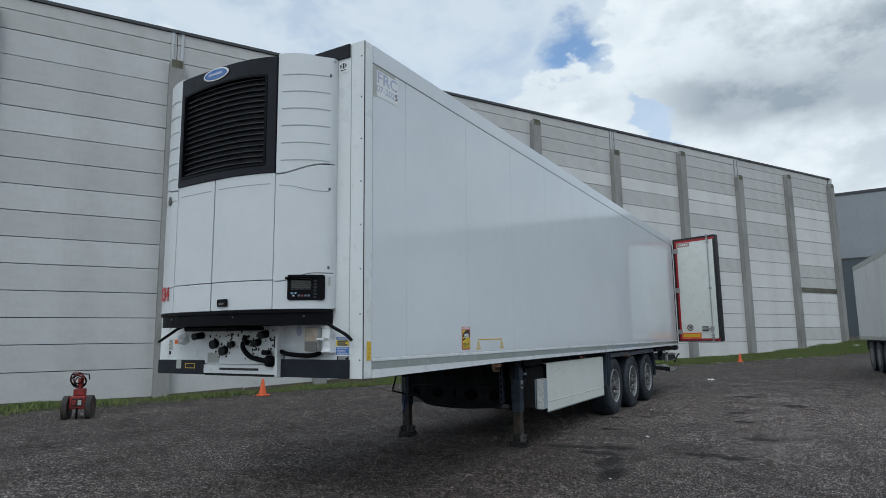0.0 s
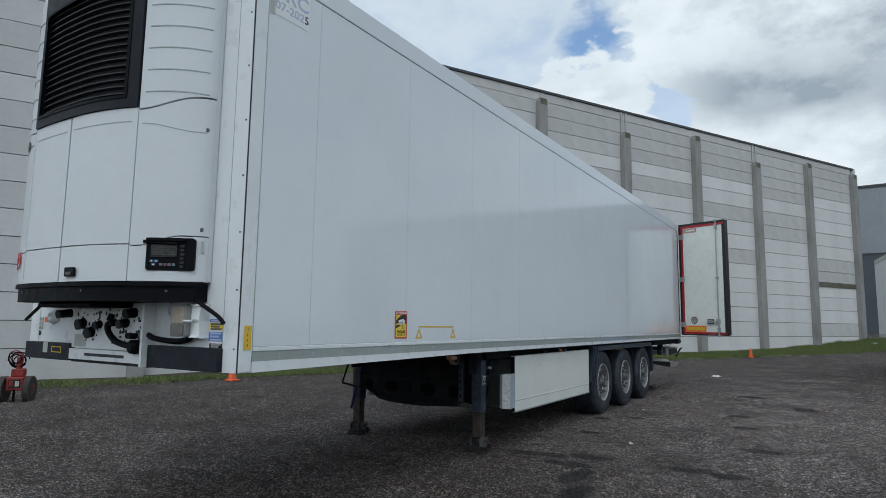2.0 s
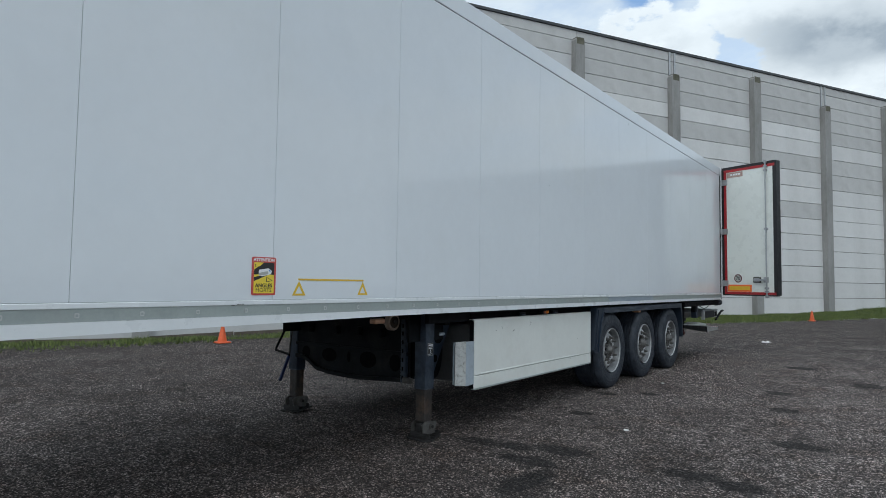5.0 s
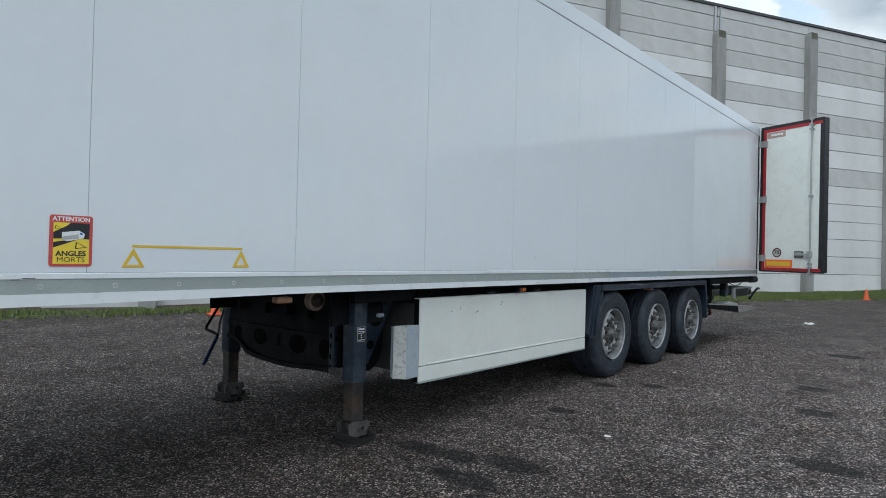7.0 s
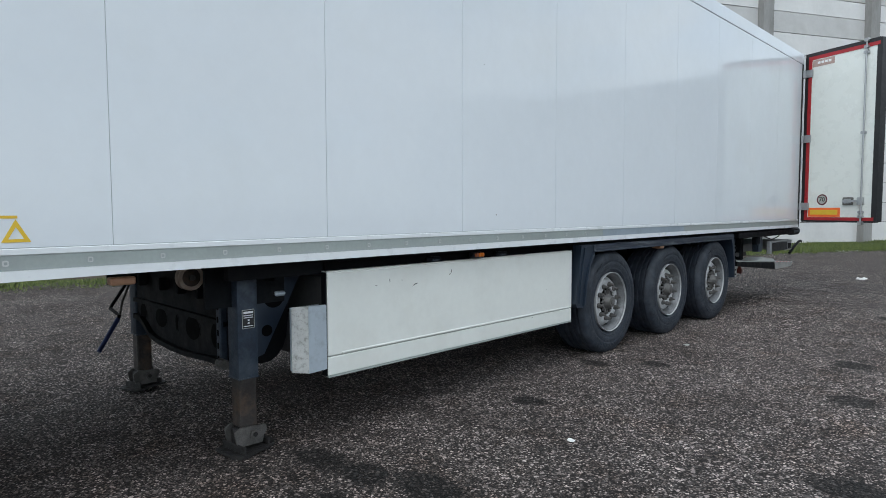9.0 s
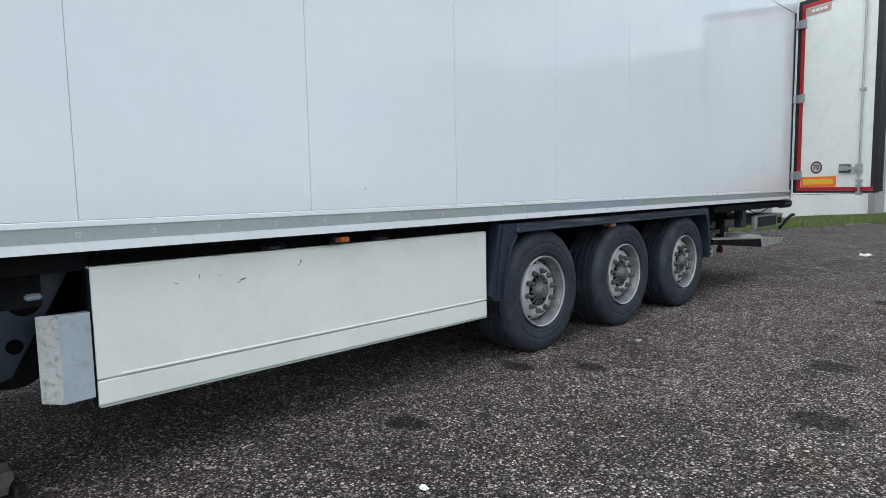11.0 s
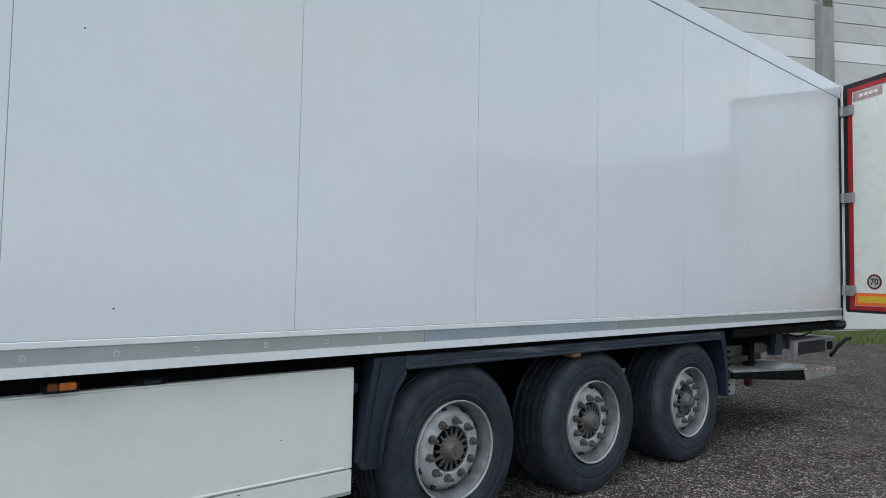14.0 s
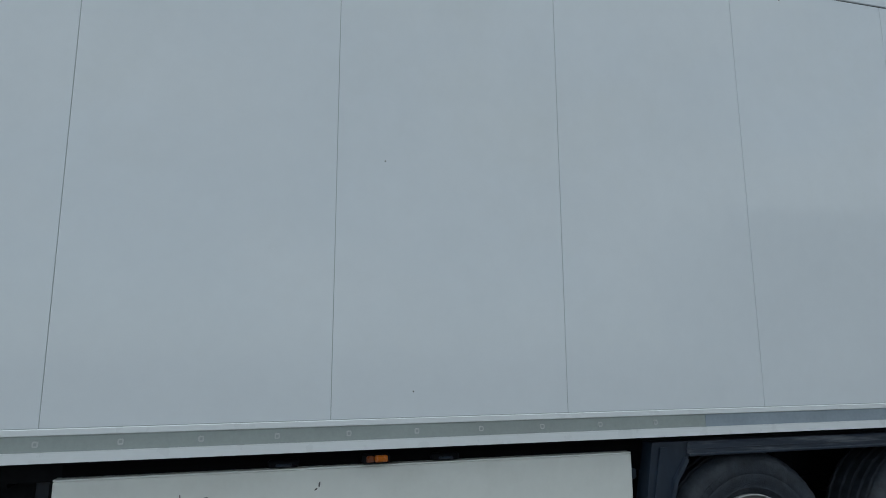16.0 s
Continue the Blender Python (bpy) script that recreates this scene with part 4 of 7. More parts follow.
    part("badge_bar", P(rect(-0.09, 0.09, -0.010, 0.012), 0.002, LM @ Matrix.Translation((0, 0, 0.010))), M["pale_ink"], unit)
    # control panel, small latch, fleet digits
    u = Vector((0.804, 0.595, 0)).normalized()
    CM = frame_of(Vector((-3.663, 4.263, 0.02)), u, (0, 0, 1))
    cp = part("control_panel", P(rect(-0.085, 0.215, 1.712, 1.92, 0.02), 0.022, CM), M["plastic_black"], unit, "black control panel with a display")
    face = CM @ Matrix.Translation((0, 0, 0.022))
    part("display", P(rect(-0.055, 0.105, 1.805, 1.875, 0.006), 0.004, face), M["screen"], cp, "dark grey display")
    for k, (a, b) in enumerate(((-0.045, 0.098), (-0.045, 0.082), (-0.045, 0.06), (-0.02, 0.098))):
        part("display_bar", P(rect(a, b, 1.811 + 0.015 * k, 1.819 + 0.015 * k), 0.002, face @ Matrix.Translation((0, 0, 0.004))), M["lcd_bar"], cp)
    part("display_sill", P(rect(-0.055, 0.105, 1.797, 1.803), 0.007, face), M["button_dark"], cp)
    part("panel_hood", P(rect(-0.08, 0.16, 1.898, 1.915, 0.004), 0.05, CM), M["plastic_black"], cp)
    part("hood_rod", R(CM @ Vector((-0.102, 1.892, 0.03)), CM @ Vector((0.11, 1.880, 0.05)), 0.0075, 10), M["plastic_black"], cp, "black hinged rod")
    part("rod_clip", P(rect(-0.104, -0.08, 1.884, 1.903, 0.003), 0.03, CM), M["plastic_black"], cp)
    for k, mt in enumerate(("button", "button_red", "button", "button")):
        part("button", P(rect(0.0 + 0.026 * k, 0.019 + 0.026 * k, 1.742, 1.758, 0.003), 0.005, face), M[mt], cp)
    for k in range(6):
        part("button", P(rect(0.125, 0.148 + 0.004 * (k % 2), 1.73 + 0.026 * k, 1.746 + 0.026 * k, 0.003), 0.006, face), M["button_dark"], cp)
    for u, v, mt in ((-0.058, 1.763, "button_blue"), (-0.030, 1.763, "button_blue"), (-0.046, 1.742, "button")):
        b = part("button", P(rect(u, u + 0.022, v, v + 0.016, 0.003), 0.005, face), M[mt], cp)
        part("icon", P([(u + 0.005, v + 0.004), (u + 0.017, v + 0.004), (u + 0.011, v + 0.013)], 0.001, face @ Matrix.Translation((0, 0, 0.005))), M["white_film"], b)
    part("serial_tag", P(rect(0.242, 0.257, 1.83, 1.905, 0.003), 0.02, CM @ Matrix.Translation((0, 0, -0.02))), M["grey_film"], unit, "small grey tag")
    ax = UC + 0.02
    AM = frame_of(Vector((ax + 0.105, unit_y(ax + 0.105) - 0.004, -0.015)), (1, 0, 0), (0, 0, 1))
    lp = part("latch_plate", P(rect(-0.03, 0.085, 1.712, 1.772, 0.01), 0.012, AM), M["plastic_black"], unit, "black release latch plate")
    part("latch_slot", P(rect(0.0, 0.06, 1.722, 1.742, 0.005), 0.008, AM @ Matrix.Translation((0, 0, 0.012))), M["hub"], lp)
    fx = UC - 0.70
    def on_bow(x, z, out=0.004):
        """A frame lying on the bowed front at x."""
        return frame_of(Vector((x, unit_y(x) - out, z)), Vector((0.04, unit_y(x + 0.02) - unit_y(x - 0.02), 0)).normalized(), (0, 0, 1))

    for k, ch in enumerate("034"):
        part("fleet_digit", lettering(ch, 0.17, on_bow(fx - 0.07 + 0.07 * k, 1.83, 0.007), 0.003, width=0.062), M["digit_red"], unit, "red digit")
    part("side_badge", P(oval(0, 0, 0.036, 0.042), 0.003, on_bow(fx + 0.02, 2.70, 0.006)), M["hub"], unit)
    # black lower tray
    bm = bmesh.new()
    tp = [(xl + 0.03 + (2 * UH - 0.06) * i / 24, unit_y(xl + 0.03 + (2 * UH - 0.06) * i / 24) + 0.015) for i in range(25)]
    prism(bm, tp + [(xr - 0.03, Y0 - 0.004), (xl + 0.03, Y0 - 0.004)], 0.115, Matrix.Translation((0, 0, bot - 0.125)))
    part("bottom_tray", bm, M["plastic_black"], unit, "black plastic bottom tray", True)
    part("tray_lip", unit_panel(xl + 0.01, xr - 0.01, bot - 0.03, bot - 0.006, 0.006, 0.05, 24), M["plastic_black"], unit, "", True)
    for x in (UC - 0.55, UC + 0.25, UC + 0.83):
        part("tray_bolt", R((x, unit_y(x) + 0.02, bot - 0.06), (x, unit_y(x) + 0.008, bot - 0.06), 0.008, 10), M["hub"], unit)
    part("lower_box", B(UC - 0.50, UC + 0.2, Y0 - 0.34, Y0 - 0.004, bot - 0.165, bot - 0.126, bevel=0.015), M["plastic_black"], unit)
    for sx in (1, -1):
        ends = [(0.85, 0.10, 0.055), (0.92, 0.085, 0.095), (1.03, 0.075, 0.155), (1.15, 0.065, 0.215), (1.20, 0.06, 0.258)] if sx > 0 else [(0.68, 0.15, 0.10), (0.84, 0.14, 0.135), (1.00, 0.12, 0.19), (1.19, 0.09, 0.255)]
        pts = curve_pts([(UC + sx * a, Y0 - b, bot - c) for a, b, c in ends])
        bm = bmesh.new()
        pipe(bm, pts, 0.0135)
        part("drain_hose", bm, M["plastic_black"], unit, "black rubber drain hose", True)


M["bumper"] = material("navy_black_bumper_plastic", (0.010, 0.013, 0.021), 0.55, 0, 0.2, 6, 0.05, 60, (0.03, 0.03, 0.03), 0.4, 9, spec=0.3)
M["surround"] = material("charcoal_plastic", (0.006, 0.008, 0.0135), 0.5, 0, 0.1, 5, 0.04, 60, spec=0.25)
M["slat"] = material("worn_grey_slat_plastic", (0.034, 0.036, 0.042), 0.4, 0, 0.1, 5, 0.04, 60, spec=0.4)
M["digit_red"] = material("red_digit_film", (0.50, 0.03, 0.03), 0.4, 0, 0.1, 14)
M["badge_blue"] = material("badge_blue", (0.06, 0.16, 0.42), 0.3, 0, 0.1, 14)
M["screen"] = material("grey_lcd", (0.010, 0.012, 0.012), 0.3, 0, 0.1, 20)
M["button"] = material("blue_grey_button", (0.13, 0.15, 0.19), 0.45, 0, 0.2, 40)
M["button_dark"] = material("charcoal_button", (0.009, 0.011, 0.014), 0.5, 0, 0.1, 20)
M["button_red"] = material("red_grey_button", (0.22, 0.06, 0.07), 0.45, 0, 0.1, 20)
M["button_blue"] = material("bright_blue_button", (0.05, 0.15, 0.26), 0.45, 0, 0.1, 20)
M["lcd_bar"] = material("olive_lcd_text", (0.042, 0.043, 0.030), 0.4, 0, 0.3, 90)
make_unit()


def make_front_gear():
    """Couplings, labels and boxes on the lower front bulkhead."""
    t = trailer
    yb = Y0 - 0.004
    F = FRONT @ Matrix.Translation((0, 0, 0.002))
    for a, b, v in ((XF + 0.05, -5.02, 1.235), (-4.025, XS - 0.13, 1.252)):
        part("bumper_strip", P(rect(a, b, 1.105, v, 0.004), 0.05, F), M["bumper"], t, "dark grey front bumper strip")
    part("bumper_recess", P(rect(-5.02, -4.03, 1.099, 1.122), 0.03, F), M["dark"], t)
    cpl = thing("coupling_plate", (-4.6, Y0, 1.14), "white steel coupling plate with air and power sockets", "coupling panel")
    part("plate", P(rect(-5.02, -4.055, 1.205, 1.535, 0.008), 0.035, F), M["white"], cpl, "white punched steel plate")
    part("plate_flange", P(rect(-4.055, -4.03, 1.105, 1.535), 0.09, F), M["white"], cpl)
    part("lower_rail", P(rect(-5.00, -4.055, 1.122, 1.20, 0.004), 0.06, F), M["white"], cpl)
    part("rail_slot", P(rect(-4.78, -4.28, 1.152, 1.172), 0.004, F @ Matrix.Translation((0, 0, 0.06))), M["ink"], cpl)
    random.seed(5)
    for k in range(70):
        u, v = random.uniform(-4.97, -4.12), random.uniform(1.25, 1.51)
        part("plate_hole", P(oval(u, v, *random.choice(((0.006, 0.006), (0.006, 0.011), (0.011, 0.016), (0.013, 0.009), (0.008, 0.008))), 8), 0.002, F @ Matrix.Translation((0, 0, 0.035))), M["ink"], cpl)
    for u0, u1, v0, v1 in ((-4.125, -4.062, 1.345, 1.455), (-4.42, -4.39, 1.36, 1.42), (-4.34, -4.31, 1.36, 1.41)):
        part("plate_slot", P(rect(u0, u1, v0, v1, 0.01), 0.003, F @ Matrix.Translation((0, 0, 0.035))), M["ink"], cpl)
    for u, v, r, d in ((-5.07, 1.465, 0.034, 0.08), (-4.87, 1.39, 0.042, 0.035), (-4.745, 1.33, 0.042, 0.03), (-4.645, 1.385, 0.030, 0.03), (-4.45, 1.40, 0.026, 0.04), (-4.31, 1.40, 0.034, 0.05), (-4.22, 1.47, 0.036, 0.06)):
        s = part("socket", R((u, yb - 0.03, v), (u, yb - 0.035 - d, v - 0.01), r, 16, r * 0.85), M["plastic_black"], cpl, "black coupling socket", True)
        part("socket_cap", R((u, yb - 0.035 - d, v - 0.01), (u, yb - 0.05 - d, v - 0.012), r * 0.95, 16), M["dark"], s, "", True)
    bm = bmesh.new()
    pipe(bm, curve_pts([(-4.44, yb - 0.07, 1.46), (-4.45, yb - 0.09, 1.36), (-4.37, yb - 0.085, 1.28), (-4.26, yb - 0.08, 1.25), (-4.13, yb - 0.08, 1.235)]), 0.022, 10)
    part("cable", bm, M["plastic_black"], cpl, "thick black coiled cable", True)
    part("plug", B(-4.165, -4.08, yb - 0.12, yb - 0.04, 1.19, 1.285, bevel=0.02), M["plastic_black"], cpl, "black plug", True)
    part("plug_lid", B(-4.21, -4.13, yb - 0.11, yb - 0.05, 1.29, 1.33, bevel=0.012), M["plastic_black"], cpl)
    bm = bmesh.new()
    pipe(bm, curve_pts([(-4.09, yb - 0.03, 1.335), (-3.95, yb - 0.05, 1.30), (-3.75, yb - 0.04, 1.285), (-3.62, yb - 0.03, 1.30), (-3.60, yb - 0.02, 1.34)]), 0.019, 10)
    part("cable", bm, M["plastic_black"], cpl, "black cable", True)
    part("type_label", P(rect(-4.98, -4.82, 1.215, 1.305), 0.001, F @ Matrix.Translation((0, 0, 0.036))), M["grey_film"], cpl)
    # document box, meter
    G = F @ Matrix.Translation((0.018, 0.018, 0))
    mb = thing("meter_box", (-3.68, Y0, 1.32), "grey plastic meter box with a smoked window", "box")
    part("case", P(rect(-3.718, -3.572, 1.30, 1.50, 0.012), 0.11, G), M["meter"], mb, smooth=True)
    part("window", P(rect(-3.71, -3.582, 1.385, 1.49, 0.008), 0.006, G @ Matrix.Translation((0, 0, 0.11))), M["meter_win"], mb, "brownish clear window")
    part("cover", P(rect(-3.71, -3.582, 1.308, 1.378, 0.008), 0.008, G @ Matrix.Translation((0, 0, 0.11))), M["smoked"], mb)
    part("holder", P([(-3.568, 1.302), (-3.475, 1.292), (-3.480, 1.33), (-3.492, 1.40), (-3.480, 1.475), (-3.476, 1.51), (-3.568, 1.505)], 0.07, G), M["white"], mb, "white bent steel holder")
    for v in (1.295, 1.494):
        part("holder_edge", P(rect(-3.565, -3.478, v, v + 0.012, 0.003), 0.012, G @ Matrix.Translation((0, 0, 0.07))), M["white"], mb)
    part("clasp_slot", P(oval(-3.525, 1.40, 0.032, 0.012, 16), 0.003, G @ Matrix.Translation((0, 0, 0.07))), M["grey_film"], mb)
    part("clasp", B(-3.563, -3.508, yb - 0.125, yb - 0.085, 1.410, 1.426, bevel=0.006), M["white_film"], mb)
    # stickers
    for k, (u0, u1, v0, v1, mt, lab) in enumerate((
            (-3.475, -3.335, 1.395, 1.415, "blue_film", "blue sticker stripe"), (-3.475, -3.335, 1.345, 1.39, "yellow_bright", "yellow sticker"),
            (-3.475, -3.335, 1.275, 1.335, "blue_film", "blue sticker"), (-3.465, -3.335, 1.222, 1.262, "plastic_black", "grey rating plate"),
            (-5.727, -5.567, 1.312, 1.412, "grey_film", "grey data sheet sticker"), (-5.737, -5.587, 1.267, 1.30, "plastic_black", "small rating plate"))):
        s = part("sticker", P(rect(u0, u1, v0, v1, 0.004), 0.0015, G), M[mt], t, lab)
        n = 3 if v1 - v0 > 0.04 else 1
        for j in range(n):
            zz = v0 + (v1 - v0) * (j + 0.5) / n
            ink = {"blue_film": "pale_ink", "yellow_bright": "hub"}.get(mt, "meter")
            part("print_bar", P(rect(u0 + 0.015, u1 - 0.02 - 0.02 * (j % 2), zz - 0.006, zz + 0.006), 0.001, G @ Matrix.Translation((0, 0, 0.0015))), M[ink], s)
    part("sticker", P(oval(-3.885, 1.475, 0.032, 0.045, 18), 0.0015, G), M["pale_ink"], t, "small pale blue round sticker")
    part("sticker", P(rect(-5.52, -5.47, 1.39, 1.43), 0.0015, F), M["orange"], t, "small orange tag")
    random.seed(31)
    bm = bmesh.new()
    rim = []
    for k in range(16):
        a = k * math.tau / 16
        rr = random.uniform(0.75, 1.1)
        rim.append(bm.verts.new(F @ Vector((-5.385 + 0.10 * rr * math.cos(a), 1.435 + 0.065 * rr * math.sin(a), 0.003))))
    inner = [bm.verts.new(F @ Vector((-5.385 + 0.055 * math.cos(a) * random.uniform(0.6, 1.2), 1.435 + 0.035 * math.sin(a) * random.uniform(0.6, 1.2), random.uniform(0.010, 0.035)))) for a in [k * math.tau / 8 for k in range(8)]]
    hub = bm.verts.new(F @ Vector((-5.385, 1.435, 0.016)))
    for k in range(8):
        n_ = (k + 1) % 8
        bm.faces.new((rim[2 * k], rim[2 * k + 1], inner[k]))
        bm.faces.new((rim[2 * k + 1], rim[(2 * k + 2) % 16], inner[n_], inner[k]))
        bm.faces.new((inner[k], inner[n_], hub))
    part("sealed_bag", bm, M["bag"], t, "crumpled clear plastic bag")
    part("plate_sticker", P(rect(-5.41, -5.34, 1.155, 1.235, 0.004), 0.0015, F @ Matrix.Translation((0, 0, 0.05))), M["grey_film"], t)
    for r in (rect(-5.28, -5.14, 1.16, 1.166), rect(-5.28, -5.14, 1.20, 1.206), rect(-5.28, -5.274, 1.166, 1.20), rect(-5.146, -5.14, 1.166, 1.20)):
        part("plate_frame", P(r, 0.0015, F @ Matrix.Translation((0, 0, 0.05))), M["yellow"], t)
    # logo patch and dark wedge next to the unit's top
    part("sticker", P(rect(-3.46, -3.36, 3.70, 3.81, 0.004), 0.0015, F), M["white_film"], t, "white sticker with a dark emblem")
    part("emblem", P(rect(-3.42, -3.40, 3.74, 3.79, 0.004), 0.001, F @ Matrix.Translation((0, 0, 0.0015))), M["ink"], t)
    for du in (-0.03, 0.025):
        part("emblem", P(oval(-3.41 + du, 3.765, 0.008, 0.02, 10), 0.001, F @ Matrix.Translation((0, 0, 0.0015))), M["ink"], t)
    part("emblem", P(rect(-3.44, -3.38, 3.722, 3.73), 0.001, F @ Matrix.Translation((0, 0, 0.0015))), M["ink"], t)
    part("cable_cover", P([(-4.9, 3.83), (-3.335, 3.83), (-3.335, 3.945), (-4.9, 3.945)], 0.015, F), M["surround"], t, "dark header cover above the unit")


M["bag"] = material("cloudy_plastic_film", (0.58, 0.60, 0.61), 0.2, 0, 0.15, 30, 0.2, 60, (0.30, 0.32, 0.33), 0.6, 20)
M["meter_win"] = material("brownish_window", (0.36, 0.30, 0.23), 0.25, 0, 0.1, 12)
make_front_gear()


def make_side_marks():
    t = trailer
    S = SIDE @ Matrix.Translation((0, 0, 0.0005))
    up = lambda d: S @ Matrix.Translation((0, 0, d))
    # blind spot warning
    a, b, c, d = 6.118, 6.296, 1.292, 1.525
    st = part("warning_sticker", P(rect(a, b, c, d, 0.012), 0.001, S), M["red_film"], t, "red and yellow blind spot warning sticker")
    part("sticker_field", P(rect(a + 0.016, b - 0.014, c + 0.012, d - 0.034), 0.0008, up(0.001)), M["yellow_bright"], st)
    part("sticker_words", lettering("ATTENTION", 0.027, up(0.0012) @ Matrix.Translation(((a + b) / 2, d - 0.018, 0)), 0.0008, width=0.154, bold=0.03), M["white_film"], st)
    for o in ([(a + 0.016, c + 0.155), (a + 0.07, c + 0.185), (a + 0.085, c + 0.199), (b - 0.014, c + 0.199), (b - 0.014, c + 0.125), (a + 0.09, c + 0.13), (a + 0.016, c + 0.125)],
              [(a + 0.016, c + 0.085), (a + 0.016, c + 0.11), (a + 0.10, c + 0.125), (a + 0.12, c + 0.125)]):
        part("sticker_sector", P(o, 0.0006, up(0.002)), M["ink"], st)
    lorry = part("sticker_lorry", P([(a + 0.05, c + 0.12), (a + 0.05, c + 0.155), (a + 0.12, c + 0.165), (a + 0.145, c + 0.15), (a + 0.14, c + 0.13), (a + 0.075, c + 0.115)], 0.0006, up(0.0028)), M["white_film"], st)
    part("sticker_words", lettering("ANGLES", 0.033, up(0.002) @ Matrix.Translation(((a + b) / 2, c + 0.058, 0)), 0.0008, width=0.126, bold=0.03), M["ink"], st)
    part("sticker_words", lettering("MORTS", 0.033, up(0.002) @ Matrix.Translation(((a + b) / 2, c + 0.030, 0)), 0.0008, width=0.114, bold=0.0), M["ink"], st)
    part("lorry_side", P([(a + 0.05, c + 0.12), (a + 0.05, c + 0.135), (a + 0.118, c + 0.148), (a + 0.118, c + 0.128)], 0.0005, up(0.0034)), M["grey_film"], lorry)
    part("lorry_window", P([(a + 0.124, c + 0.147), (a + 0.124, c + 0.157), (a + 0.134, c + 0.153), (a + 0.136, c + 0.145)], 0.0005, up(0.0034)), M["blue_film"], lorry)
    for tri in ([(a + 0.105, c + 0.08), (a + 0.155, c + 0.088), (a + 0.108, c + 0.113)], [(a + 0.022, c + 0.170), (a + 0.052, c + 0.172), (a + 0.024, c + 0.188)]):
        cx, cy = sum(p[0] for p in tri) / 3, sum(p[1] for p in tri) / 3
        sg = part("sticker_sign", P(tri, 0.0006, up(0.002)), M["ink"], st)
        part("sign_field", P([(cx + (x - cx) * 0.72, cy + (y - cy) * 0.72) for x, y in tri], 0.0005, up(0.0026)), M["yellow_bright"], sg)
    # balance mark
    mk = part("lifting_mark", P(rect(6.475, 7.075, 1.386, 1.398), 0.001, S), M["yellow"], t, "yellow line mark with two triangles")
    for y, hw in ((6.483, 0.055), (7.068, 0.052)):
        z0, z1, w = 1.288, 1.383, 0.013
        apex, lft, rgt = (y, z1), (y - hw, z0), (y + hw, z0)
        iap, il, ir = (y, z1 - 0.032), (y - hw + 0.024, z0 + w), (y + hw - 0.024, z0 + w)
        for q in ([lft, rgt, ir, il], [rgt, apex, iap, ir], [apex, lft, il, iap]):
            part("triangle", P(q, 0.001, S), M["yellow"], mk)
    ys = part("yellow_label", P(rect(4.537, 4.592, 1.245, 1.395), 0.001, up(0.007)), M["yellow"], t, "small yellow upright label")
    for k in range(4):
        part("print_bar", P(rect(4.560 + 0.003 * (k % 2), 4.567, 1.262 + 0.033 * k, 1.280 + 0.033 * k), 0.0006, up(0.008)), M["smoked"], ys)
    # approval mark with torn grey tape
    fs = part("approval_label", P(rect(4.668, 4.985, 3.505, 3.742), 0.001, S), M["white_film"], t, "faded white approval label with pale lettering")
    part("label_words", lettering("FRC", 0.145, up(0.001) @ Matrix.Translation((4.825, 3.675, 0)), 0.0006, width=0.30), M["pale_ink"], fs)
    part("label_words", lettering("07-2025", 0.082, up(0.001) @ Matrix.Translation((4.825, 3.575, 0)), 0.0006, width=0.32), M["pale_ink"], fs)
    part("label_digit", lettering("5", 0.082, up(0.0018) @ Matrix.Translation((4.960, 3.575, 0)), 0.0006), M["rust"], fs)
    part("tape", P(rect(4.620, 4.662, 3.49, 3.775), 0.0015, S), M["grey_film"], t, "grey torn tape")
    part("tape", P(rect(4.664, 4.94, 3.745, 3.775), 0.0015, S), M["grey_film"], t)
    # a row of tiny scuffs on the rail
    for y, z, w in ((6.02, 1.238, 0.05), (5.98, 1.232, 0.03)):
        part("scuff", P(rect(y, y + w, z, z + 0.004), 0.0006, up(0.0045)), M["hub"], t)


make_side_marks()


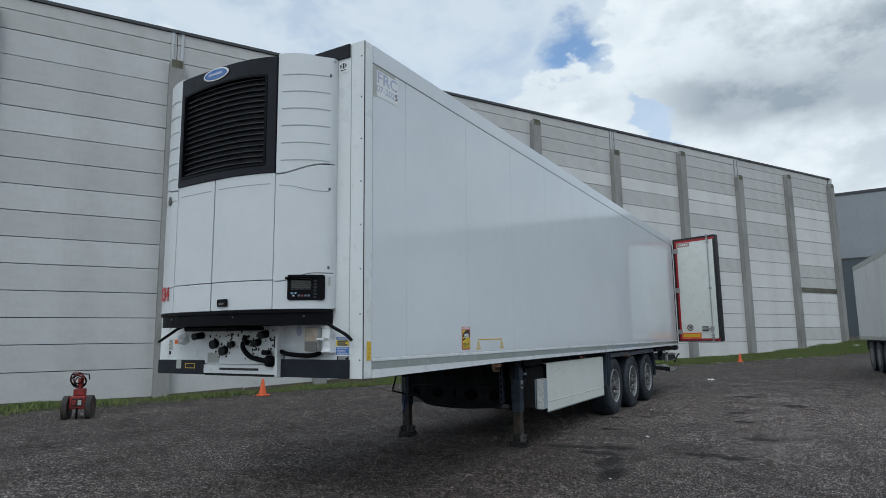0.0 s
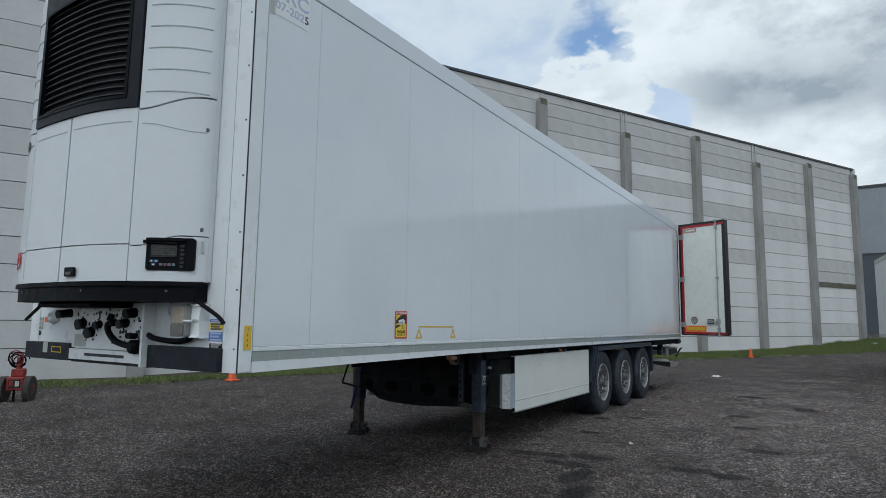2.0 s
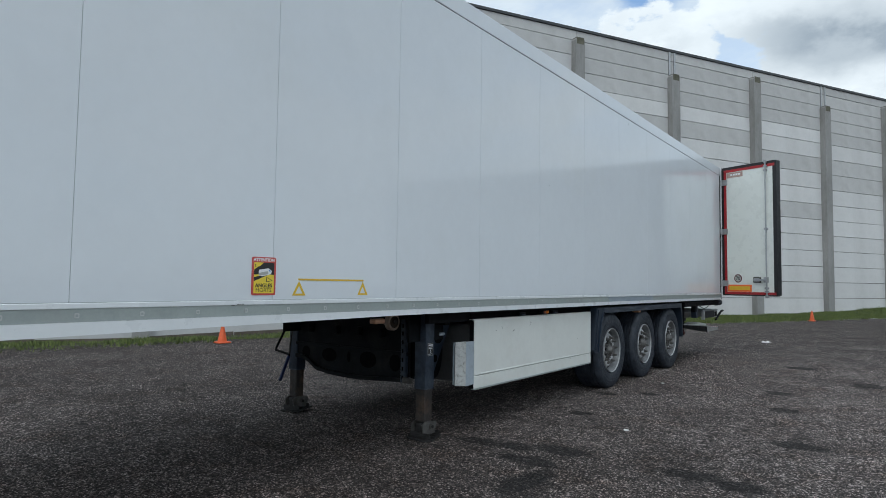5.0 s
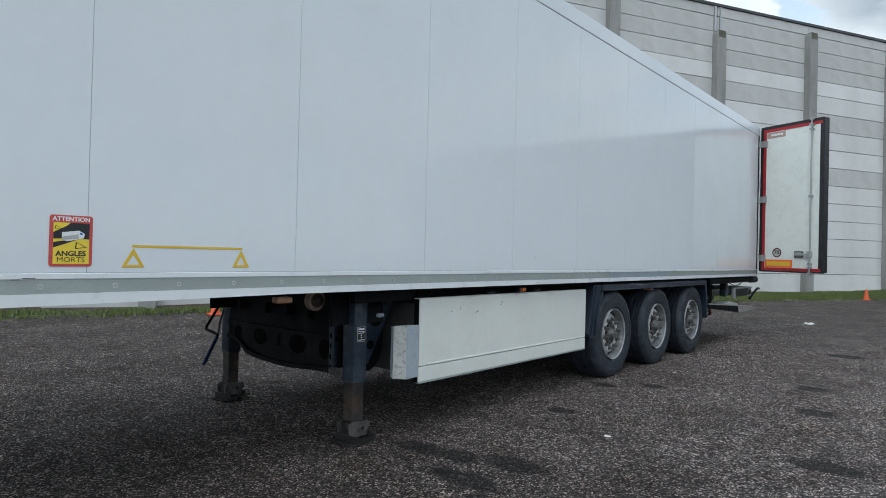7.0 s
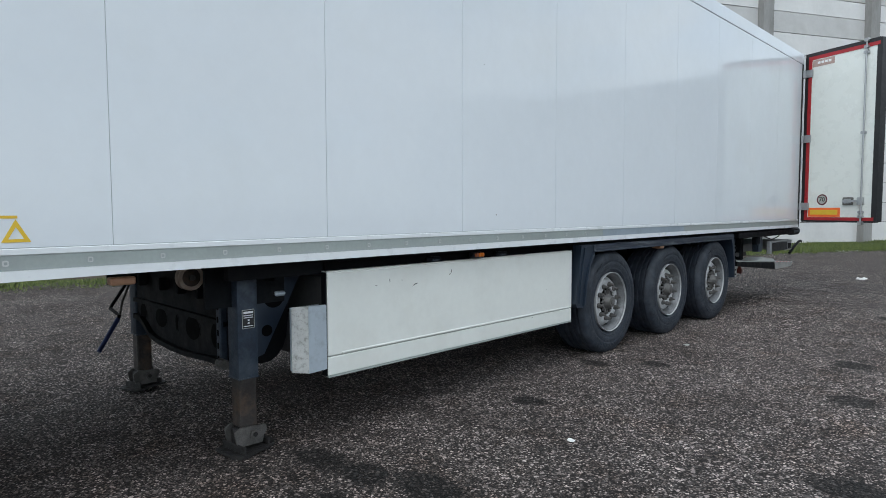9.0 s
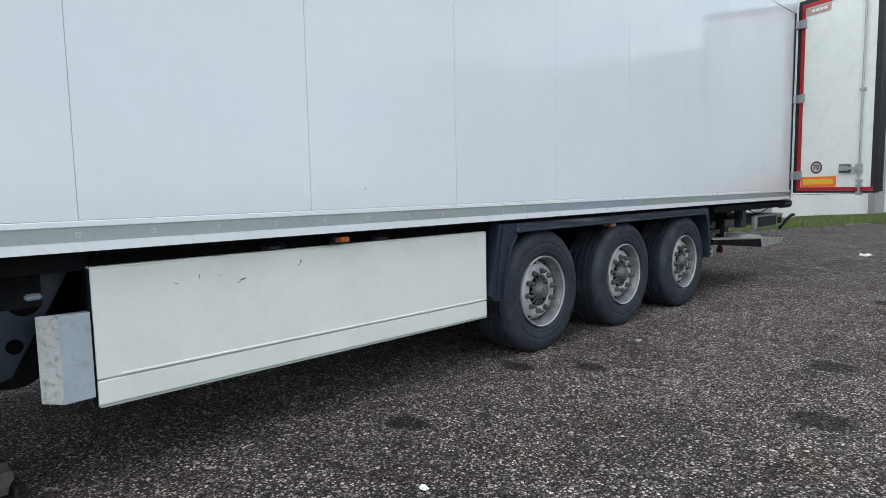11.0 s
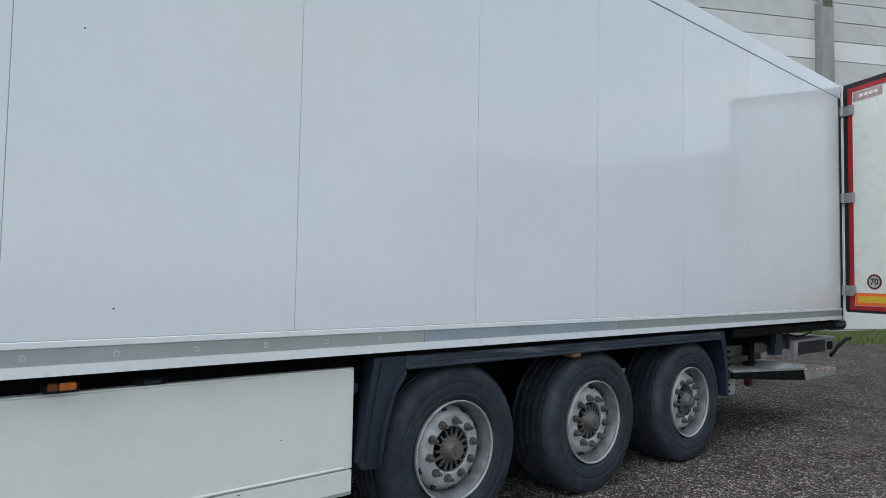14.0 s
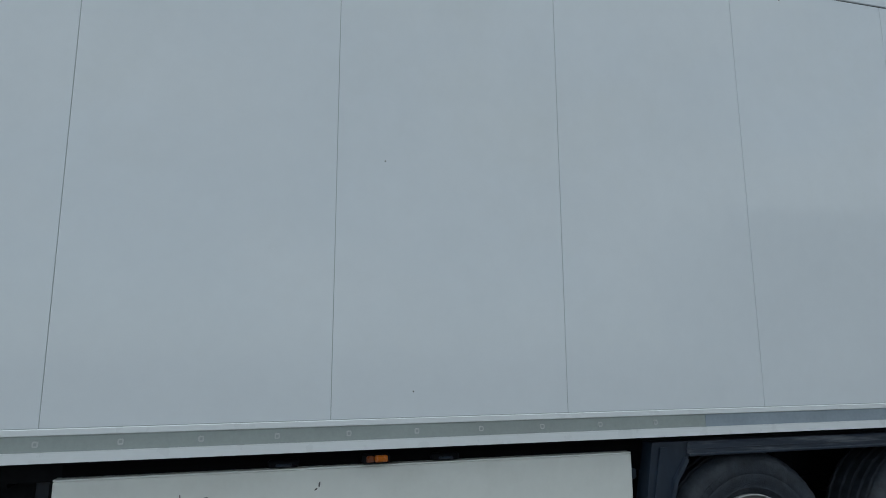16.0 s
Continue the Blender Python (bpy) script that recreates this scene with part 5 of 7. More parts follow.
# --- running gear ---
def make_wheels():
    t = trailer
    xo = XS - 0.075      # outer sidewall
    zc, rt = 0.505, 0.517
    tyre_prof = [(-0.385 + 0.03, 0.30), (-0.385, 0.34), (-0.392, 0.42), (-0.375, 0.485), (-0.35, rt - 0.008)]
    for g0 in (-0.315, -0.245, -0.185, -0.125, -0.07):
        tyre_prof += [(g0 - 0.012, rt), (g0 - 0.006, rt - 0.014), (g0 + 0.006, rt - 0.014), (g0 + 0.012, rt)]
    tyre_prof += [(-0.035, rt - 0.006), (-0.018, rt - 0.022), (-0.012, 0.488), (-0.004, 0.470), (0.003, 0.448), (0.006, 0.425), (0.0075, 0.405), (0.0055, 0.402), (0.0075, 0.398), (0.006, 0.370), (0.003, 0.350), (-0.001, 0.335), (0.0005, 0.331), (-0.006, 0.322), (-0.014, 0.313), (-0.03, 0.292)]
    rim_prof = [(-0.30, 0.285), (-0.034, 0.289), (-0.012, 0.288), (-0.014, 0.281), (-0.030, 0.272), (-0.060, 0.264), (-0.100, 0.259), (-0.145, 0.257)]
    lip_prof = [(-0.030, 0.292), (-0.008, 0.2965), (0.001, 0.296), (0.004, 0.2925), (0.001, 0.2885), (-0.010, 0.287)]
    disc_prof = [(-0.135, 0.2575), (-0.115, 0.252), (-0.088, 0.241), (-0.066, 0.222), (-0.056, 0.206), (-0.052, 0.192), (-0.048, 0.142), (-0.052, 0.136), (-0.10, 0.135)]
    hub_prof = [(-0.10, 0.134), (-0.062, 0.13), (-0.060, 0.118), (-0.060, 0.084), (-0.034, 0.064), (0.002, 0.055), (0.010, 0.048), (0.010, 0.028), (0.016, 0.026), (0.016, 0.0)]
    c = Vector((xo, 12.01, zc))
    bm = bmesh.new()
    lathe(bm, rim_prof, c, 48)
    wheel = part("wheel", bm, M["rim"], t, "silver steel wheel on a wide tyre", True)
    bm = bmesh.new()
    lathe(bm, tyre_prof, c, 120)
    # zigzag grooves and a notched shoulder
    for v in bm.verts:
        d = v.co - c
        r = math.hypot(d.y, d.z)
        k = round(math.atan2(d.z, d.y) / math.tau * 120) % 120
        if r > 0.495 and -0.34 < d.x < -0.05:
            v.co.x += 0.0026 * (1, 0.3, -1, -0.3)[k % 4]
        elif r > 0.489 and d.x > -0.05 and k % 3 == 0:
            v.co.x -= 0.008
    part("tyre", bm, M["rubber"], wheel, "dusty black tyre with grooved tread", True)
    bm = bmesh.new()
    lathe(bm, lip_prof, c, 48)
    part("rim_lip", bm, M["rim_lip"], wheel, "bright rim flange", True)
    bm = bmesh.new()
    lathe(bm, disc_prof, c, 48)
    part("wheel_disc", bm, M["rim_disc"], wheel, "silver wheel disc", True)
    # raised marks on the sidewall, unreadable
    for a0, n in ((0.45, 7), (2.7, 9), (4.9, 5)):
        bm = bmesh.new()
        for j in range(n):
            rows = []
            for k in range(3):
                m = Matrix.Translation(c) @ Matrix.Rotation(a0 + 0.072 * j + 0.024 * k, 4, "X")
                rows.append([bm.verts.new(m @ Vector(p)) for p in ((0.0, 0, 0.414), (0.0095, 0, 0.416), (0.0085, 0, 0.440), (-0.002, 0, 0.442))])
            for a, b in zip(rows, rows[1:]):
                for k in range(3):
                    bm.faces.new((a[k], b[k], b[k + 1], a[k + 1]))
            for r in (rows[0][::-1], rows[-1]):
                bm.faces.new(r)
        part("sidewall_mark", bm, M["rubber"], wheel)
    bm = bmesh.new()
    lathe(bm, hub_prof, c, 32)
    part("hub_cap", bm, M["hub"], wheel, "dirty ribbed hub cap", True)
    # near-black disc puts the shade between the hub ribs into the colour
    part("hub_recess", R(c + Vector((-0.075, 0, 0)), c + Vector((-0.058, 0, 0)), 0.126, 28), M["void"], wheel)
    for k in range(16):
        bm = bmesh.new()
        box(bm, -0.062, -0.042, -0.0055, 0.0055, 0.052, 0.122, m=Matrix.Translation(c) @ Matrix.Rotation(k * math.tau / 16, 4, "X"))
        part("hub_rib", bm, M["hub"], wheel)
    for k in range(10):
        a = k * math.tau / 10 + 0.15
        cy, cz = math.cos(a) * 0.1675, math.sin(a) * 0.1675
        p = c + Vector((-0.052, cy, cz))
        bm = bmesh.new()
        rod(bm, p, p + Vector((0.016, 0, 0)), 0.025, 12)
        rod(bm, p + Vector((0.016, 0, 0)), p + Vector((0.045, 0, 0)), 0.018, 6, 0.015)
        rod(bm, p + Vector((0.045, 0, 0)), p + Vector((0.062, 0, 0)), 0.010, 8)
        part("wheel_nut", bm, M["hub"], wheel)
    for k in range(10):
        a = k * math.tau / 10 + 0.46
        p = c + Vector((-0.094, math.cos(a) * 0.231, math.sin(a) * 0.229))
        bm = bmesh.new()
        rod(bm, p, p + Vector((0.0215, 0, 0)), 0.019, 12)
        part("hand_hole", bm, M["dark"], wheel)
    for i, dy in enumerate((0.0, 1.315, 2.635)):
        spin = Matrix.Translation(c + Vector((0, dy, 0))) @ Matrix.Rotation(0.9 * i, 4, "X") @ Matrix.Translation(-c)
        if i:
            dup(wheel, t, spin)
        turn = Matrix.Translation((XS + XF, 2 * 12.01 + dy, 0)) @ Matrix.Rotation(math.pi, 4, "Z")
        dup(wheel, t, turn)
        y = 12.01 + dy
        part("axle", R((XS - 0.42, y, zc), (XF + 0.42, y, zc), 0.065, 16), M["chassis"], t, "", True)
        part("brake_disc", R((XS - 0.30, y, zc), (XS - 0.47, y, zc), 0.19, 24), M["rust"], t, "", True)
        for x in (XS - 0.75, XF + 0.75):
            part("air_spring", R((x, y + 0.35, zc - 0.05), (x, y + 0.35, 0.98), 0.13, 18), M["rubber"], t, "", True)
            part("trailing_arm", B(x - 0.05, x + 0.05, y - 0.55, y + 0.42, zc - 0.12, zc - 0.03, bevel=0.01), M["chassis"], t)
            part("hanger", B(x - 0.06, x + 0.06, y - 0.62, y - 0.46, zc - 0.12, 0.98, bevel=0.01), M["chassis"], t)


make_wheels()


def make_chassis():
    t = trailer
    for x in (-3.93, -4.99):
        part("main_beam", B(x - 0.01, x + 0.01, 8.45, 17.7, 0.74, 1.129), M["chassis"], t, "dark longitudinal chassis beam")
        part("beam_flange", B(x - 0.07, x + 0.07, 8.45, 17.7, 0.725, 0.74), M["chassis"], t)
    for i in range(17):
        y = 5.4 + 0.75 * i
        part("cross_member", B(XF + 0.22, XS - 0.22, y - 0.03, y + 0.03, 1.112 if y < 8 else 1.0, 1.129), M["chassis"], t)
    part("under_pan", B(XF + 0.06, XS - 0.06, 4.62, 7.0, 1.119, 1.129), M["black"], t)
    part("side_raver", B(XS - 0.20, XS - 0.15, 8.05, 17.85, 1.03, 1.118), M["black"], t, "black inner side channel")
    # kingpin plate
    part("skid_plate", B(-4.96, -3.96, 4.9, 6.6, 1.106, 1.118), M["black"], t)
    part("kingpin", R((-4.46, 6.1, 1.02), (-4.46, 6.1, 1.107), 0.04), M["steel"], t)
    # landing legs
    for x, lab, yc in ((-3.515, "near", 8.222), (-5.30, "far", 8.268)):
        leg = part("landing_leg", B(x - 0.065, x + 0.065, yc - 0.065, yc + 0.065, 0.44, 1.09, bevel=0.014, seg=2), M["leg"], t, "blue-black telescopic landing leg", True)
        part("inner_leg", B(x - 0.054, x + 0.054, yc - 0.054, yc + 0.054, 0.15, 0.45, bevel=0.008), M["rust"], leg, "greasy rust-brown inner leg")
        part("leg_collar", B(x - 0.0665, x + 0.0665, yc - 0.0665, yc + 0.0665, 0.438, 0.446, bevel=0.002), M["leg"], leg)
        # knuckle with two cheeks on a bent, tilted plate
        for k in (-1, 1):
            part("foot_cheek", P([(-0.075, 0.045), (0.075, 0.045), (0.085, 0.085), (0.105, 0.112), (0.098, 0.148), (-0.06, 0.158), (-0.098, 0.135), (-0.09, 0.08)], 0.014, frame_of(Vector((x + 0.062 * k - 0.007, yc, 0)), (0, 1, 0), (0, 0, 1))), M["foot"], leg, "worn steel foot cheek")
        part("foot_core", B(x - 0.052, x + 0.052, yc - 0.07, yc + 0.07, 0.045, 0.145, bevel=0.02, seg=2), M["foot_plate"], leg)
        part("foot_pin", R((x - 0.085, yc + 0.02, 0.108), (x + 0.085, yc + 0.02, 0.108), 0.026, 14), M["foot"], leg, "", True)
        part("pin_head", R((x + 0.085, yc + 0.02, 0.108), (x + 0.092, yc + 0.02, 0.108), 0.014, 10), M["foot_plate"], leg)
        m = Matrix.Translation((x + 0.01, yc, 0.012)) @ Matrix.Rotation(radians(5 if lab == "near" else -3), 4, "Y") @ Matrix.Rotation(radians(14), 4, "Z")
        bm = bmesh.new()
        n = 8
        random.seed(7 if lab == "near" else 8)
        jag = [[random.uniform(-0.006, 0.006) for _ in range(n + 1)] for _ in range(n + 1)]

        def plate_point(i, j, dz):
            a, b = 2 * i / n - 1, 2 * j / n - 1
            rim = max(abs(a), abs(b))
            cut = 1 - 0.20 * max(0.0, abs(a) + abs(b) - 1.35)
            z = 0.034 * max(0.0, rim - 0.55) ** 1.3 * (1 if b > -0.3 else -0.15) + jag[i][j] * rim
            return bm.verts.new(m @ Vector((0.125 * a * cut + jag[j][i], 0.148 * b * cut + jag[i][j], z + dz)))

        tops = [[plate_point(i, j, 0.014) for j in range(n + 1)] for i in range(n + 1)]
        unders = [[plate_point(i, j, 0.0) for j in range(n + 1)] for i in range(n + 1)]
        for i in range(n):
            for j in range(n):
                bm.faces.new((tops[i][j], tops[i + 1][j], tops[i + 1][j + 1], tops[i][j + 1]))
                bm.faces.new((unders[i][j], unders[i][j + 1], unders[i + 1][j + 1], unders[i + 1][j]))
        for i in range(n):
            for a, b in (((i, 0), (i + 1, 0)), ((i + 1, n), (i, n)), ((0, i + 1), (0, i)), ((n, i), (n, i + 1))):
                bm.faces.new((unders[a[0]][a[1]], unders[b[0]][b[1]], tops[b[0]][b[1]], tops[a[0]][a[1]]))
        part("foot_plate", bm, M["foot_plate"], leg, "bent muddy steel foot plate")
        for k in (-1, 1):
            bm = bmesh.new()
            box(bm, -0.10, 0.10, 0.088 * k - 0.006, 0.088 * k + 0.006, 0.012, 0.058, bevel=0.004, m=m)
            part("plate_rib", bm, M["foot_plate"], leg)
        part("leg_bracket", B(x - 0.02 if x > -4 else x + 0.08, x + 0.0 if x > -4 else x + 0.10, 8.0, 8.5, 0.86, 1.10), M["chassis"], leg)
    LM = frame_of(Vector((-3.4495, 0, 0)), (0, 1, 0), (0, 0, 1))
    up = lambda d: LM @ Matrix.Translation((0, 0, d))
    pl = part("type_plate", P(rect(8.185, 8.262, 0.735, 0.845, 0.003), 0.0012, LM), M["grey_film"], t, "black and white type plate")
    part("plate_field", P(rect(8.188, 8.259, 0.738, 0.842, 0.003), 0.0006, up(0.0012)), M["ink"], pl)
    for k, (v, h, a, b) in enumerate(((0.822, 0.012, 0.0, 1.0), (0.808, 0.005, 0.0, 1.0), (0.796, 0.005, 0.0, 1.0), (0.778, 0.009, 0.42, 0.62), (0.762, 0.009, 0.42, 0.62), (0.746, 0.005, 0.0, 1.0))):
        part("print_bar", P(rect(8.194 + 0.059 * a, 8.194 + 0.059 * b, v, v + h), 0.0006, up(0.0018)), M["white_film"], pl)
    # punched cross plate between the legs
    CM = frame_of(Vector((0, 8.22, 0)), (1, 0, 0), (0, 0, 1))
    out = [(-5.235, 0.585), (-5.10, 0.575), (-5.02, 0.54), (-4.91, 0.475), (-4.74, 0.452), (-4.50, 0.440), (-4.25, 0.440), (-3.94, 0.462), (-3.68, 0.470)]
    cb = part("leg_cross_plate", P(out + [(-3.68, 1.06), (-5.235, 1.06)], -0.012, CM), M["chassis"], t, "dark punched cross plate between the landing legs")
    part("plate_rim", P(out + [(u, v + 0.035) for u, v in out[::-1]], 0.035, CM), M["chassis"], cb)
    part("plate_fold", P([(-5.235, 0.715), (-3.70, 0.715), (-3.70, 0.745), (-5.235, 0.745)], 0.03, CM), M["chassis"], cb)
    for u, v, rx, ry in ((-5.10, 0.645, 0.062, 0.062), (-4.75, 0.64, 0.105, 0.068), (-4.21, 0.635, 0.11, 0.078), (-3.86, 0.635, 0.07, 0.08), (-4.47, 0.64, 0.02, 0.055)):
        part("plate_hole", P(oval(u, v, rx, ry, 20), 0.003, CM), M["void"], cb)
        part("hole_rim", P(oval(u, v, rx + 0.014, ry + 0.014, 20), 0.0015, CM), M["chassis"], cb)
    part("stiffener", B(-3.755, -3.70, 8.17, 8.218, 0.47, 1.05, bevel=0.006), M["leg"], cb, "dull bolted edge strip")
    for v in (0.50, 0.58, 0.66, 0.74, 0.82, 0.90, 0.97):
        part("slot", B(-3.735, -3.72, 8.166, 8.172, v, v + 0.035), M["void"], cb)
    part("stop_bolt", R((-3.70, 8.16, 0.50), (-3.62, 8.16, 0.50), 0.03, 10), M["foot"], cb, "worn steel bolt head")
    for u in (-5.0, -4.6, -4.3, -4.0):
        part("hook", B(u - 0.02, u + 0.02, 8.15, 8.215, 0.86, 0.95, bevel=0.008), M["chassis"], cb)
    # gusset with a big cut-out behind the near leg
    GM = frame_of(Vector((-3.52, 0, 0)), (0, 1, 0), (0, 0, 1))
    part("gusset", P([(8.29, 1.06), (8.64, 1.06), (8.57, 0.93), (8.36, 0.55), (8.29, 0.53)], -0.014, GM), M["guard"], t, "dark triangular leg gusset")
    part("gusset_hole", P(oval(8.43, 0.90, 0.072, 0.075), 0.003, GM), M["void"], t)
    part("gusset_hole", P(oval(8.38, 0.69, 0.035, 0.035), 0.003, GM), M["void"], t)
    part("clamp", B(-3.53, -3.49, 8.43, 8.50, 0.895, 0.925, bevel=0.01), M["plate"], t)
    bm = bmesh.new()
    prism(bm, [(8.26, 1.05), (8.26, 0.53), (8.30, 0.495), (8.36, 0.485), (8.42, 0.488), (8.47, 0.515), (8.51, 0.56), (8.535, 0.63), (8.55, 0.75), (8.55, 1.05)], -0.30, frame_of(Vector((-3.56, 0, 0)), (0, 1, 0), (0, 0, 1)))
    part("gear_housing", bm, M["black"], t, "rounded dark leg gear housing")
    # crank handle at the far leg
    bm = bmesh.new()
    pipe(bm, [(-5.42, 8.30, 1.02), (-5.486, 8.272, 0.90), (-5.444, 8.10, 0.672), (-5.425, 8.08, 0.648), (-5.21, 8.08, 0.619), (-5.195, 8.065, 0.60)], 0.013, 8)
    ck = part("crank", bm, M["black"], t, "black landing gear crank", True)
    bm = bmesh.new()
    pipe(bm, [(-5.30, 8.20, 0.88), (-5.235, 8.11, 0.72), (-5.205, 8.08, 0.625)], 0.009, 8)
    part("crank_arm", bm, M["foot"], ck, "", True)
    part("crank_grip", R((-5.195, 8.065, 0.60), (-5.121, 7.902, 0.38), 0.017, 12), M["blue_rubber"], ck, "blue rubber grip", True)
    # lamp and roller under the rail near the leg
    part("side_lamp", B(-3.52, -3.45, 7.50, 7.62, 1.045, 1.085, bevel=0.008), M["pale_amber"], t, "pale amber side lamp")
    rl = part("hose_reel", R((-3.74, 8.00, 1.03), (-3.69, 8.00, 1.03), 0.075, 24), M["reel"], t, "rust-stained pale roller", True)
    part("reel_centre", R((-3.70, 8.00, 1.03), (-3.685, 8.00, 1.03), 0.052, 16), M["rust"], rl)
    part("reel_pin", R((-3.70, 8.00, 1.03), (-3.67, 8.00, 1.03), 0.018, 10), M["foot"], rl)
    # pallet box
    part("pallet_box", B(XF + 0.20, XS - 0.18, 8.75, 11.20, 0.43, 1.0, bevel=0.01), M["box_grey"], t, "dark grey pallet box under the floor")


M["reel"] = material("rust_stained_pale_paint", (0.34, 0.27, 0.22), 0.5, 0, 0.2, 14, 0.05, 60, (0.16, 0.08, 0.045), 0.6, 9)
M["pale_amber"] = material("pale_amber_plastic", (0.55, 0.30, 0.18), 0.35, 0, 0.1, 20)
make_chassis()


def make_skirt():
    t = trailer
    X = XS - 0.078
    y0, y1, z0, z1 = 8.642, 11.30, 0.408, 1.040
    sk = part("side_skirt", B(X - 0.035, X, y0, y1, 0.528, z1, bevel=0.006, seg=2), M["skirt"], t, "cream-white side skirt panel with scuffs")
    part("skirt_lower", B(X - 0.034, X - 0.001, y0, y1, z0, 0.522, bevel=0.006, seg=2), M["skirt"], sk)
    part("groove", B(X - 0.03, X - 0.006, y0 + 0.03, y1 - 0.03, 0.520, 0.530), M["grey_film"], sk)
    part("step_lip", B(X - 0.01, X + 0.005, y0 + 0.10, y1 - 0.05, 0.530, 0.544, bevel=0.004), M["skirt"], sk)
    part("bottom_edge", B(X - 0.036, X + 0.001, y0 + 0.004, y1 - 0.004, z0 - 0.012, z0), M["strip"], sk)
    part("end_edge", B(X - 0.05, X - 0.004, y0 - 0.012, y0 - 0.001, z0, z1, bevel=0.003), M["black"], sk)
    part("top_lip", B(X - 0.06, X - 0.004, y0, y1, z1 + 0.001, z1 + 0.008), M["skirt"], sk)
    SM = frame_of(Vector((X + 0.0005, 0, 0)), (0, 1, 0), (0, 0, 1))
    random.seed(11)
    for y, z, w, h, a in ((9.135, 0.952, 0.006, 0.035, 8), (9.24, 0.948, 0.03, 0.004, -8), (9.365, 0.912, 0.05, 0.010, 12), (9.345, 0.900, 0.03, 0.006, 25), (9.72, 0.975, 0.012, 0.035, -10), (9.705, 0.955, 0.03, 0.008, 35), (9.02, 0.93, 0.03, 0.005, -20), (10.9, 0.73, 0.01, 0.01, 0), (10.7, 0.51, 0.03, 0.006, 5)):
        m = SM @ Matrix.Translation((y, z, 0)) @ Matrix.Rotation(radians(a), 4, "Z")
        o = [(random.uniform(0.6, 1) * w * 0.42 * math.cos(k * math.tau / 9), random.uniform(0.5, 1) * h * 0.5 * math.sin(k * math.tau / 9)) for k in range(9)]
        part("scuff", P(o, 0.0006, m), M["hub" if w < 0.04 else "ink"], sk, "dark scuff mark")
    for y in (8.70, 11.25):
        for z in (0.60, 0.80, 0.98):
            part("screw", R((X, y, z), (X + 0.001, y, z), 0.006, 8), M["skirt"], sk)
    # sheet steel corner box ahead of the skirt
    cbx = part("corner_shield", P([(8.505, 0.45), (8.63, 0.455), (8.63, 0.848), (8.505, 0.85)], -0.02, frame_of(Vector((X + 0.004, 0, 0)), (0, 1, 0), (0, 0, 1))), M["plate"], t, "grey sheet steel corner shield")
    m = frame_of(Vector((X - 0.068, 8.433, 0)), (0.068, 0.072, 0), (0, 0, 1))
    part("shield_face", P([(0.0, 0.455), (0.102, 0.45), (0.102, 0.852), (0.0, 0.845)], -0.015, m), M["plate_front"], cbx, "chipped white face")
    part("shield_back", B(X - 0.10, X - 0.09, 8.44, 8.64, 0.46, 0.84), M["plate"], cbx)
    # marker lamp and clips in the gap
    lm = part("marker_lamp", B(XS - 0.075, XS - 0.03, 9.905, 10.035, 1.058, 1.102, bevel=0.008), M["plastic_black"], t, "amber side marker lamp")
    part("lens", B(XS - 0.045, XS - 0.016, 9.962, 10.022, 1.067, 1.097, bevel=0.006), M["amber"], lm, "amber lens")
    part("lens", B(XS - 0.045, XS - 0.019, 9.924, 9.961, 1.067, 1.096, bevel=0.006), M["amber_dark"], lm, "dark amber lens")
    for y in (9.56, 10.31):
        cl = part("skirt_clip", B(XS - 0.12, XS - 0.08, y - 0.07, y + 0.07, 1.052, 1.088, bevel=0.01), M["plastic_black"], t, "black skirt clip")
        part("clip_catch", B(XS - 0.082, XS - 0.068, y - 0.035, y + 0.035, 1.058, 1.070, bevel=0.004), M["guard"], cl)
    # black sheet added to put shade into the gap above the skirt
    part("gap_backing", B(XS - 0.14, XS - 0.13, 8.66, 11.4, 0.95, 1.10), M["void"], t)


make_skirt()


